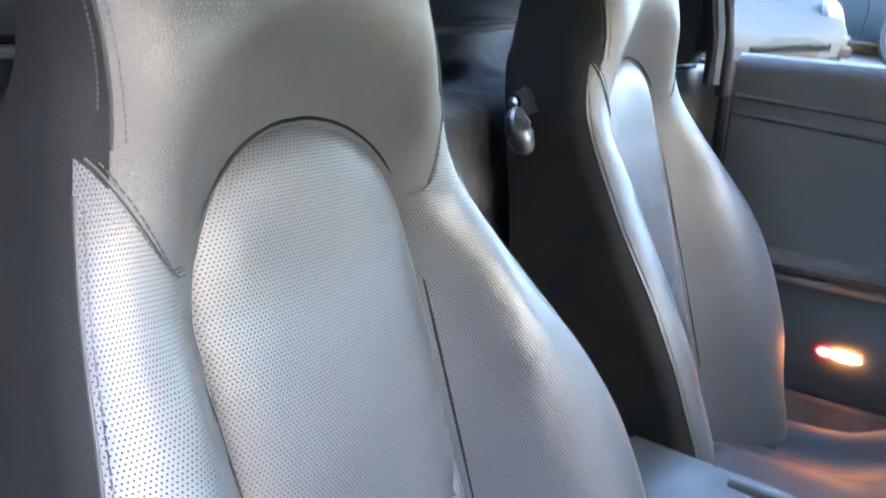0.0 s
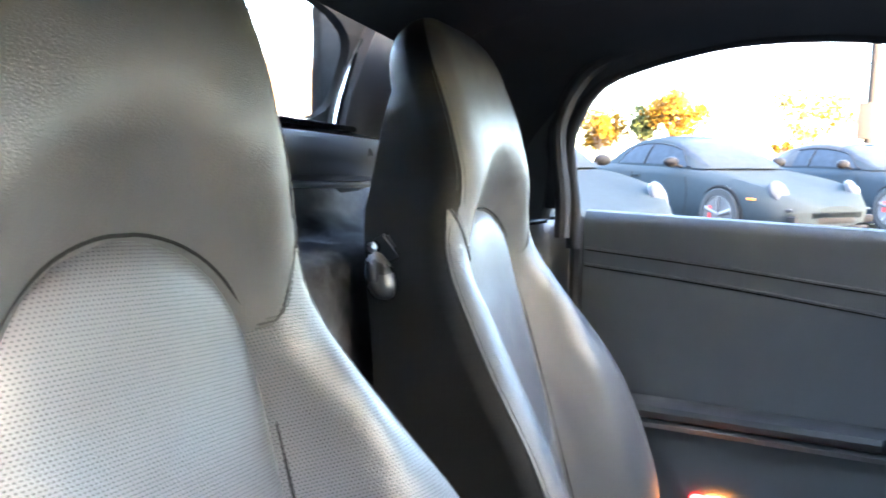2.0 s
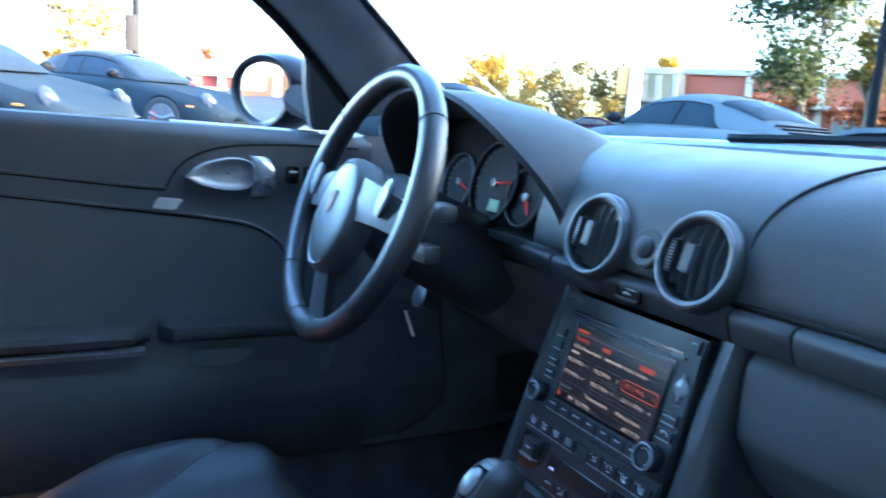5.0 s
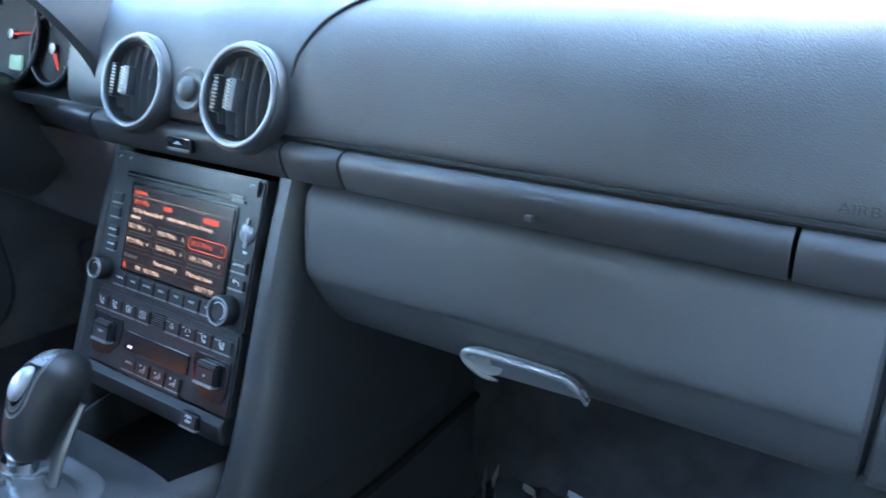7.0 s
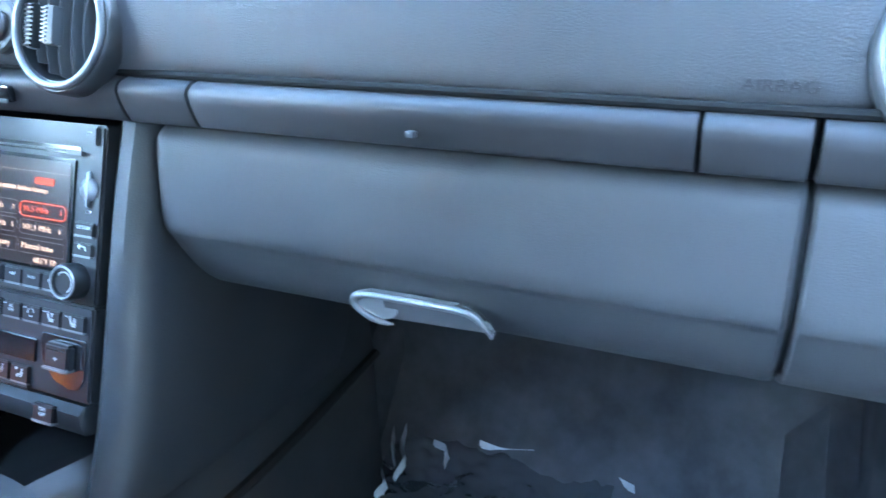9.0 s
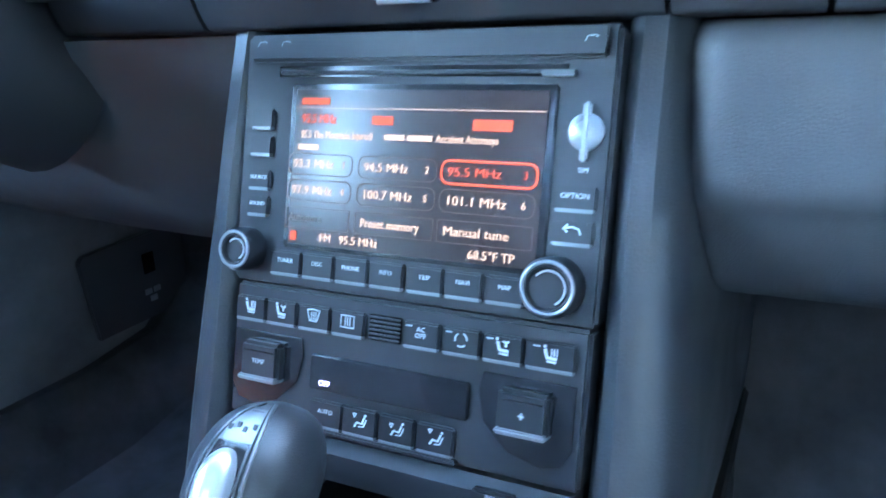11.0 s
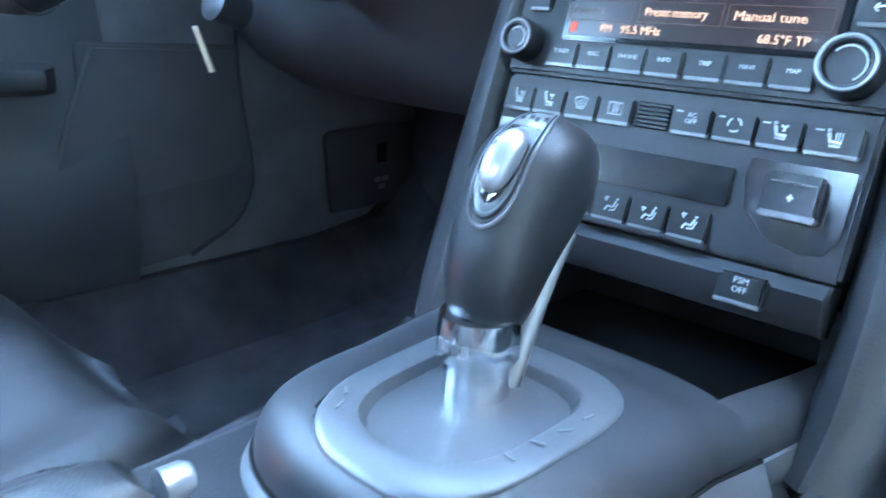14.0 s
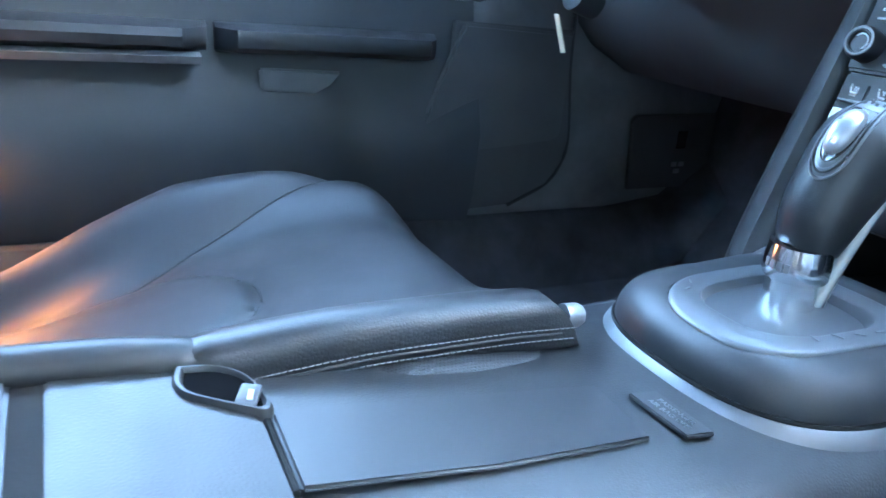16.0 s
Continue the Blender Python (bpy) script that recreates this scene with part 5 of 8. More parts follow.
def build_vent(parent, y, z, x, r):
    """A round vent: silver ring, dark well, upright slats and a ribbed slider."""
    at = Vector((x, y, z))
    cr = Vector((0, 1, 0))
    vent = part("air_vent", made_spin([(r - 0.002, -0.020), (r + 0.006, -0.016), (r + 0.006, -0.002), (r + 0.004, 0.001), (r - 0.003, 0.001), (r - 0.0045, -0.004), (r - 0.006, -0.014), (0.004, -0.016)], at, NORMAL, 48), PLASTIC, parent)
    ring = [at + NORMAL * 0.002 + (r + 0.0005) * (math.cos(a) * cr + math.sin(a) * UP) for a in (2 * math.pi * k / 56 for k in range(56))]
    part("ring", made_tube(ring, 0.0030, 10, closed=True), RING, vent, "satin silver ring")
    for i in range(-3, 4):
        off = i * 0.0118
        h = math.sqrt(max((r - 0.007) ** 2 - off ** 2, 0.0001))
        rows = []
        for j in range(7):
            v = -h + 2 * h * j / 6
            bow = 0.004 * (1 - (v / h) ** 2)
            c = at + cr * off + UP * v
            rows.append([c + NORMAL * (-0.013) - cr * 0.004, c + NORMAL * (-0.004 + bow) - cr * 0.0004, c + NORMAL * (-0.003 + bow), c + NORMAL * (-0.004 + bow) + cr * 0.0016, c + NORMAL * (-0.013) + cr * 0.001])
        bm = bmesh.new()
        grid(bm, rows, cap=True)
        bmesh.ops.recalc_face_normals(bm, faces=bm.faces)
        part("slat", bm, GREY_PLASTIC, vent)
    knob = part("slider", made_box((0.010, 0.010, 0.027), at + NORMAL * 0.004 + cr * 0.002, Euler((0, radians(15.7), 0)).to_matrix(), bevel=0.002), GREY_PLASTIC, vent)
    for j in range(9):
        c = at + NORMAL * 0.0095 + cr * 0.0045 + UP * (-0.0112 + 0.0028 * j)
        part("rib", made_box((0.002, 0.005, 0.0012), c, Euler((0, radians(15.7), 0)).to_matrix()), PLASTIC, knob)
    wheel = part("thumb_wheel", made_box((0.008, 0.007, 0.032), at + NORMAL * 0.001 + cr * (r - 0.016), Euler((0, radians(15.7), 0)).to_matrix(), bevel=0.002), PLASTIC, vent)
    for j in range(10):
        c = at + NORMAL * 0.0055 + cr * (r - 0.016) + UP * (-0.014 + 0.0031 * j)
        part("tooth", made_box((0.002, 0.006, 0.0014), c, Euler((0, radians(15.7), 0)).to_matrix()), RUBBER, wheel)


def build_instruments():
    hood = thing("instrument_cluster", (0.68, 0.36, 0.80), "hooded instrument cluster with three round dials", "instrument cluster")
    yc, n = 0.44, 40

    def arch(x, near, far, top, base):
        """An arch over the dials; it falls off longer towards the passenger (near) than to the door (far)."""
        out = []
        for k in range(n + 1):
            a = math.pi * k / n
            c, s = math.cos(a), math.sin(a)
            e = 1.0 if c > 0 else 0.8
            y = yc - (yc - near) * abs(c) ** e if c > 0 else yc + (far - yc) * abs(c) ** e
            out.append(Vector((x, y, base + (top - base) * abs(s) ** e)))
        return out

    rows = [arch(0.675, 0.175, 0.57, 0.940, 0.792), arch(0.600, 0.150, 0.597, 0.966, 0.80), arch(0.592, 0.140, 0.605, 0.974, 0.80), arch(0.598, 0.132, 0.613, 0.979, 0.80), arch(0.66, 0.115, 0.627, 0.979, 0.80), arch(0.74, 0.115, 0.645, 0.968, 0.80), arch(0.82, 0.12, 0.665, 0.945, 0.80), arch(0.90, 0.13, 0.675, 0.905, 0.80)]
    for r, lean in zip(rows, (0.05, 0.06, 0.06, 0.06, 0.04, 0.02, 0.0, 0.0)):
        for p in r:
            p.x += lean * smooth((0.95 - p.z) / 0.15)
    bm = bmesh.new()
    grid(bm, rows[2:])
    bmesh.ops.recalc_face_normals(bm, faces=bm.faces)
    part("hood", bm, surface("hood_skin", (0.024, 0.0245, 0.026), 0.62, fine=520.0, grain="leather", bump=0.10, spread=0.1, depth=0.0005, spec=0.25), hood)
    bm = bmesh.new()
    grid(bm, rows[:3])
    bmesh.ops.recalc_face_normals(bm, faces=bm.faces)
    part("hood_lining", bm, DIAL, hood)
    part("back_plate", made_slab([p + Vector((0.02, 0, 0)) for p in rows[0]], 0.01, (1, 0, 0)), DIAL, hood)
    face_n = Vector((-0.97, 0, 0.24)).normalized()
    face_u = Vector((0.24, 0, 0.97))
    left = Vector((0, 1, 0))
    red = glow("needle_red", (1.0, 0.08, 0.05), 0.006)
    for y, z, r, angle in ((0.452, 0.842, 0.044, 200), (0.348, 0.850, 0.058, 175), (0.266, 0.838, 0.040, 240), (0.53, 0.830, 0.030, 120)):
        at = Vector((0.688, y, z))
        d = part("dial", made_spin([(r, -0.002), (r + 0.003, 0.008), (r, 0.010), (r - 0.004, 0.003), (0, 0.003)], at, face_n, 40), DIAL, hood)
        ring = [at + face_n * 0.009 + r * (math.cos(a) * left + math.sin(a) * face_u) for a in (2 * math.pi * k / 40 for k in range(40))]
        part("bezel", made_tube(ring, 0.0014, 8, closed=True), KEY_GREY, d)
        bm = bmesh.new()
        for k in range(19):
            a = radians(-40 + 260 * k / 18)
            w = math.cos(a) * left + math.sin(a) * face_u
            tube(bm, [at + face_n * 0.0042 + w * (r - 0.012), at + face_n * 0.0042 + w * (r - 0.006)], 0.0007, 4)
        tagged(part("scale_marks", bm, PLASTIC, d), kind="stuff")
        a = radians(angle)
        w = math.cos(a) * left + math.sin(a) * face_u
        part("needle", made_tube([at + face_n * 0.006 - w * 0.006, at + face_n * 0.006 + w * (r - 0.014)], [0.0018, 0.0009], 6), red, d)
        part("needle_cap", made_spin([(0.006, 0.003), (0.006, 0.008), (0, 0.009)], at, face_n, 16), PLASTIC, d)
    screen = Vector((0.676, 0.336, 0.820))
    part("display", made_box((0.003, 0.024, 0.017), screen, Euler((0, radians(14), 0)).to_matrix(), bevel=0.001), glow("pale_display", (0.45, 0.8, 0.6), 0.0045), hood)


def build_wheel():
    wheel = thing("steering_wheel", (0.50, 0.362, 0.70), "black leather three-spoke steering wheel with silver-grey spokes", "steering wheel")
    c = Vector((0.481, 0.365, 0.821))
    up, left = Vector((0.3425, 0, 0.9395)), Vector((0, 1, 0))
    out = Vector((-0.9395, 0, 0.3425))
    R = 0.178

    def at(a, r=R, d=0.0):
        return c + up * (r * math.sin(a)) + left * (r * math.cos(a)) + out * d

    part("rim", made_tube([at(2 * math.pi * k / 96) for k in range(96)], [0.0165 + 0.0012 * math.cos(4 * math.pi * k / 96) for k in range(96)], 14, closed=True), surface("wheel_leather", (0.022, 0.022, 0.023), 0.38, fine=420.0, grain="leather", bump=0.15), wheel)
    for deg in (40, 140, 222, 318, 258, 282):
        a = radians(deg)
        w = math.cos(a) * left + math.sin(a) * up
        ring = [at(a) + 0.0172 * (math.cos(b) * w + math.sin(b) * out) for b in (2 * math.pi * k / 16 for k in range(16))]
        part("rim_seam", made_tube(ring, 0.0009, 5, closed=True), PIPING, wheel)
    hub = c - up * 0.026
    # airbag pad
    bm = bmesh.new()
    rings = []
    for g, d in ((1.0, -0.01), (1.02, 0.012), (0.98, 0.022), (0.90, 0.027), (0.87, 0.0255), (0.84, 0.027), (0.5, 0.031), (0.05, 0.032)):
        rings.append([hub + up * (0.079 * g * math.sin(a)) + left * (0.064 * g * math.cos(a) * (1 + 0.06 * math.sin(a))) + out * d for a in (2 * math.pi * k / 40 for k in range(40))])
    grid(bm, rings, close_u=True, cap=True)
    bmesh.ops.recalc_face_normals(bm, faces=bm.faces)
    pad = part("airbag_pad", bm, surface("pad_skin", (0.055, 0.056, 0.058), 0.5, fine=500.0, bump=0.1), wheel)
    shield = [(0, 0.017), (0.011, 0.015), (0.012, 0.0), (0.008, -0.011), (0, -0.017), (-0.008, -0.011), (-0.012, 0.0), (-0.011, 0.015)]
    part("badge", made_slab([hub + left * a + up * (b + 0.014) + out * 0.0315 for a, b in shield], 0.0025, out, 0.0006), surface("gold_badge", (0.15, 0.095, 0.045), 0.6, 0.0, fine=300.0, bump=0.1), pad, "small gold shield badge")
    for a, b in ((0.005, 0.007), (-0.005, -0.006)):
        part("badge_field", made_slab([hub + left * (a + p) + up * (b + 0.014 + q) + out * 0.0335 for p, q in ((-0.004, -0.004), (0.004, -0.004), (0.004, 0.004), (-0.004, 0.004))], 0.001, out), surface("red_enamel", (0.16, 0.045, 0.03), 0.5, fine=300.0, bump=0.02), pad)
    # spokes
    spoke_grey = surface("spoke_grey", (0.062, 0.064, 0.068), 0.5, 0.0, fine=700.0, bump=0.06, spec=0.25)
    for s in (1, -1):
        prof = [(0.050, 0.030, -0.026, 0.020), (0.085, 0.026, -0.024, 0.018), (0.12, 0.020, -0.024, 0.012), (0.150, 0.016, -0.026, 0.004), (0.172, 0.014, -0.026, -0.002)]
        rows = []
        for r, hi, lo, d in prof:
            p = c + left * (s * r)
            rows.append([p + up * hi + out * (d - 0.016), p + up * hi + out * d, p + up * (hi * 0.5 + lo * 0.5) + out * (d + 0.004), p + up * lo + out * d, p + up * lo + out * (d - 0.016)])
        bm = bmesh.new()
        grid(bm, rows, close_u=True, cap=True)
        bmesh.ops.recalc_face_normals(bm, faces=bm.faces)
        sp = part("spoke", bm, spoke_grey, wheel, "silver-grey side spoke")
        p = c + left * (s * 0.126) + up * 0.012 + out * 0.016
        ring = [p + left * (s * 0.015 * math.cos(a)) + up * (0.024 * math.sin(a) + 0.3 * 0.015 * math.cos(a)) for a in (2 * math.pi * k / 28 for k in range(28))]
        part("shift_button", made_slab(ring, 0.005, out, 0.0012), KEY_GREY, sp, "polished shift button")
        ring2 = [p + out * 0.0045 + left * (s * 0.0112 * math.cos(a)) + up * (0.0195 * math.sin(a) + 0.3 * 0.011 * math.cos(a)) for a in (2 * math.pi * k / 20 for k in range(20))]
        part("button_face", made_slab(ring2, 0.002, out, 0.0005), GREY_PLASTIC, sp)
    rows = []
    for r, w, d in ((0.06, 0.030, 0.016), (0.10, 0.026, 0.010), (0.14, 0.026, 0.0), (0.172, 0.032, -0.008)):
        p = c - up * r
        rows.append([p + left * w + out * (d - 0.012), p + left * w + out * d, p + out * (d + 0.004), p - left * w + out * d, p - left * w + out * (d - 0.012)])
    bm = bmesh.new()
    grid(bm, rows, close_u=True, cap=True)
    bmesh.ops.recalc_face_normals(bm, faces=bm.faces)
    sp = part("spoke", bm, PLASTIC, wheel)
    p = c - up * 0.115
    part("spoke_inlay", made_slab([p + left * a + up * b + out * (0.006 + b * 0.25) for a, b in ((0.011, 0.04), (-0.011, 0.04), (-0.010, -0.05), (0.010, -0.05))], 0.003, out, 0.001), spoke_grey, sp)
    # column shroud with stalks, ignition and key
    column = thing("steering_column", (0.60, 0.36, 0.70), "black steering column shroud with stalks and a pale key tag", "steering column")
    rows = []
    for d, r, dz in ((0.0, 0.048, 0), (-0.03, 0.062, -0.004), (-0.12, 0.066, -0.012), (-0.22, 0.07, -0.02)):
        rows.append([c + out * (d - 0.02) + up * (r * math.sin(a) + dz) + left * (r * 1.05 * math.cos(a)) for a in (2 * math.pi * k / 24 for k in range(24))])
    bm = bmesh.new()
    grid(bm, rows, close_u=True, cap=True)
    bmesh.ops.recalc_face_normals(bm, faces=bm.faces)
    part("shroud", bm, PLASTIC, column)
    for s, dz in ((-1, 0.022), (1, 0.022), (-1, -0.03), (1, -0.045)):
        p = c + out * (-0.06) + up * dz
        st = part("stalk", made_tube([p + left * (s * 0.05), p + left * (s * 0.10) + out * 0.004, p + left * (s * 0.145) + out * 0.012], [0.009, 0.008, 0.008], 10), PLASTIC, column)
        part("stalk_tip", made_box((0.024, 0.036, 0.022), p + left * (s * 0.150) + out * 0.014, bevel=0.006), PLASTIC, st)
    tag = [(0.628, 0.505, 0.627), (0.630, 0.4995, 0.627), (0.646, 0.4985, 0.584), (0.644, 0.504, 0.583)]
    part("key_tag", made_slab(tag, 0.002, (-1, 0, -0.3)), surface("cream_tag", (0.75, 0.68, 0.52), 0.6, fine=500.0, bump=0.05), column, "pale cream key tag")
    part("ignition", made_spin([(0.018, -0.03), (0.020, 0.004), (0.015, 0.007), (0, 0.007)], (0.655, 0.505, 0.650), out, 24), GREY_PLASTIC, column)


build_dash()
build_instruments()
build_wheel()


# ---- the centre console, radio and climate panel ----
PAN_U, PAN_V, PAN_N = Vector((0, -1, 0)), Vector((0.2696, 0, 0.963)), Vector((-0.963, 0, 0.2696))


def pan(y, z, out=0.0):
    """A point of the console's sloping face at a place across and a height."""
    return Vector((0.612 + 0.28 * (z - 0.645), y, z)) + PAN_N * out


def pan_pose(y, z, out=0.0):
    p = pan(y, z, out)
    return Matrix(((PAN_U.x, PAN_V.x, PAN_N.x, p.x), (PAN_U.y, PAN_V.y, PAN_N.y, p.y), (PAN_U.z, PAN_V.z, PAN_N.z, p.z), (0, 0, 0, 1)))


def plate(y0, y1, z0, z1, thick, bevel=0.001, out=0.0):
    """A rounded plate on the console's face."""
    bm = bmesh.new()
    m = pan_pose((y0 + y1) / 2, (z0 + z1) / 2, out + thick / 2)
    bmesh.ops.create_cube(bm, size=1.0, matrix=m @ Matrix.Diagonal((abs(y1 - y0), abs(z1 - z0) * 1.0385, thick, 1)))
    if bevel:
        bmesh.ops.bevel(bm, geom=bm.edges[:], offset=min(bevel, thick * 0.45), segments=2, affect="EDGES")
    return bm


KEY = surface("black_key_plastic", (0.011, 0.0114, 0.0125), 0.40, fine=600.0, bump=0.05, spread=0.15, spec=0.28)
FACE = surface("dark_faceplate", (0.016, 0.0167, 0.0183), 0.46, fine=600.0, bump=0.06, spread=0.12, spec=0.28)
KEY_BAR = surface("grey_key_bar", (0.15, 0.154, 0.158), 0.40, 0.3, fine=600.0, bump=0.03)
AMBER = glow("amber_screen_print", (1.0, 0.64, 0.42), 0.0068)
DIM_AMBER = glow("dim_screen_line", (1.0, 0.55, 0.40), 0.0007)
ORANGE = glow("red_orange_screen_print", (1.0, 0.13, 0.05), 0.0065)
LCD = surface("dark_screen", (0.030, 0.020, 0.018), 0.22, fine=900.0, bump=0.0, spread=0.05, rough_spread=0.03, spec=0.3)
LILAC = glow("lilac_display", (0.62, 0.55, 1.0), 0.02)


def key(parent, y, z, w, h, text="", size=0.0042, icon="", bar=True):
    k = part("button", plate(y + w / 2, y - w / 2, z - h / 2, z + h / 2, 0.0030, 0.0010, 0.0005), KEY, parent)
    if bar:
        part("button_edge", plate(y + w / 2 - 0.0006, y - w / 2 + 0.0006, z - h / 2 - 0.0008, z - h / 2 + 0.0012, 0.0034, 0.0006, 0.0004), KEY_BAR, k)
    if text:
        lines = text.split("|")
        for i, t in enumerate(lines):
            words(t, size, pan_pose(y, z + 0.0012 + (len(lines) - 1) * size * 0.42 - i * size * 0.85, 0.0036), PRINT, k)
    if icon:
        draw_icon(k, icon, y, z + 0.001)
    return k


def draw_icon(parent, kind, y, z, out=0.0036):
    """Small printed signs: a seat, a screen with waves, a fan, arrows."""
    bm = bmesh.new()

    def line(pts, r=0.00042):
        tube(bm, [pan(y - u, z + v, out) for u, v in pts], r, 4)

    if kind in ("seat", "seat_fan", "seat_l", "seat_fan_l", "foot", "mid", "top"):
        if kind in ("foot", "mid", "top"):
            line([(0.0042, 0.0034), (0.0036, 0.0026)], 0.0007)
            line([(0.0034, 0.0020), (0.0020, -0.0014), (-0.0010, -0.0010), (-0.0024, -0.0034)], 0.0006)
            line([(0.0046, 0.0010), (0.0030, -0.0028), (0.0002, -0.0030)], 0.0004)
        else:
            line([(-0.0030, 0.0040), (-0.0026, 0.0028)], 0.0008)
            line([(-0.0027, 0.0022), (-0.0014, -0.0016), (0.0032, -0.0020)], 0.0009)
            line([(-0.0016, -0.0032), (0.0030, -0.0034)], 0.0005)
        if kind in ("seat", "seat_l"):
            for dx in (0.0004, 0.0017, 0.0030):
                line([(dx, -0.0008), (dx + 0.0003, 0.0004), (dx, 0.0016), (dx + 0.0003, 0.0028)], 0.0003)
        elif kind in ("seat_fan", "seat_fan_l"):
            for a in range(3):
                t = radians(30 + 120 * a)
                line([(0.0016, 0.0018), (0.0016 + 0.0018 * math.cos(t), 0.0018 + 0.0018 * math.sin(t))], 0.0006)
        else:
            h = {"foot": 0.002, "mid": 0.001, "top": 0.0025}[kind]
            line([(-0.0036, h + 0.0012), (-0.0016, h + 0.0012), (-0.0026, h - 0.0006), (-0.0036, h + 0.0012)], 0.0005)
    elif kind in ("front_screen", "rear_screen"):
        if kind == "front_screen":
            line([(-0.004, 0.0028), (0, 0.0036), (0.004, 0.0028), (0.0022, -0.0026), (-0.0022, -0.0026), (-0.004, 0.0028)])
        else:
            line([(-0.004, 0.003), (0.004, 0.003), (0.004, -0.003), (-0.004, -0.003), (-0.004, 0.003)])
        for dx in (-0.0014, 0, 0.0014):
            line([(dx, -0.0022), (dx + 0.0003, -0.0006), (dx, 0.0008), (dx + 0.0003, 0.0022)], 0.0003)
    elif kind == "fan":
        for a in range(4):
            t = radians(90 * a)
            line([(0, 0), (0.0015 * math.cos(t), 0.0015 * math.sin(t))], 0.0005)
    elif kind == "round":
        for a in (0, 120, 240):
            line([(0.0032 * math.cos(radians(a + d)), 0.0032 * math.sin(radians(a + d))) for d in (0, 25, 50, 75)], 0.0005)
    elif kind == "back":
        line([(0.004, -0.0015), (0.003, 0.001), (0, 0.0018), (-0.004, 0.001)], 0.0005)
        line([(-0.0022, 0.0028), (-0.004, 0.001), (-0.0022, -0.0006)], 0.0005)
    elif kind == "phone":
        line([(-0.003, -0.001), (-0.002, 0.0012), (0.0015, 0.0016), (0.003, 0.0008)], 0.0006)
    part("symbol", bm, PRINT, parent)


def knob(parent, y, z, r):
    p = pan(y, z)
    k = part("knob", made_spin([(r, -0.002), (r, 0.012), (r - 0.0015, 0.0145), (r - 0.004, 0.0145), (r - 0.0048, 0.0125), (0, 0.0125)], p, PAN_N, 36), KEY, parent, "black knob with a silver rim")
    ring = [p + PAN_N * 0.0142 + (r - 0.0022) * (math.cos(a) * PAN_U + math.sin(a) * PAN_V) for a in (2 * math.pi * j / 40 for j in range(40))]
    part("rim", made_tube(ring, 0.0010, 8, closed=True), surface("dull_knob_rim", (0.20, 0.204, 0.21), 0.4, 0.5, fine=600.0, bump=0.03) if "dull_knob_rim" not in bpy.data.materials else bpy.data.materials["dull_knob_rim"], k)
    arc = [p + PAN_N * 0.0128 + (r - 0.0062) * (math.cos(a) * PAN_U + math.sin(a) * PAN_V) for a in (radians(-60 + 200 * j / 20) for j in range(21))]
    part("mark", made_tube(arc, 0.0005, 6), PRINT, k)


def frame_line(bm, y0, y1, z0, z1, out, r=0.00035, rnd=0.002):
    pts = []
    for cy, cz, a0 in ((y1 + rnd, z1 - rnd, 0), (y0 - rnd, z1 - rnd, 90), (y0 - rnd, z0 + rnd, 180), (y1 + rnd, z0 + rnd, 270)):
        for k in range(5):
            a = radians(a0 + 22.5 * k)
            pts.append(pan(cy - rnd * math.cos(a), cz + rnd * math.sin(a), out))
    tube(bm, pts, r, 4, closed=True)
    return bm


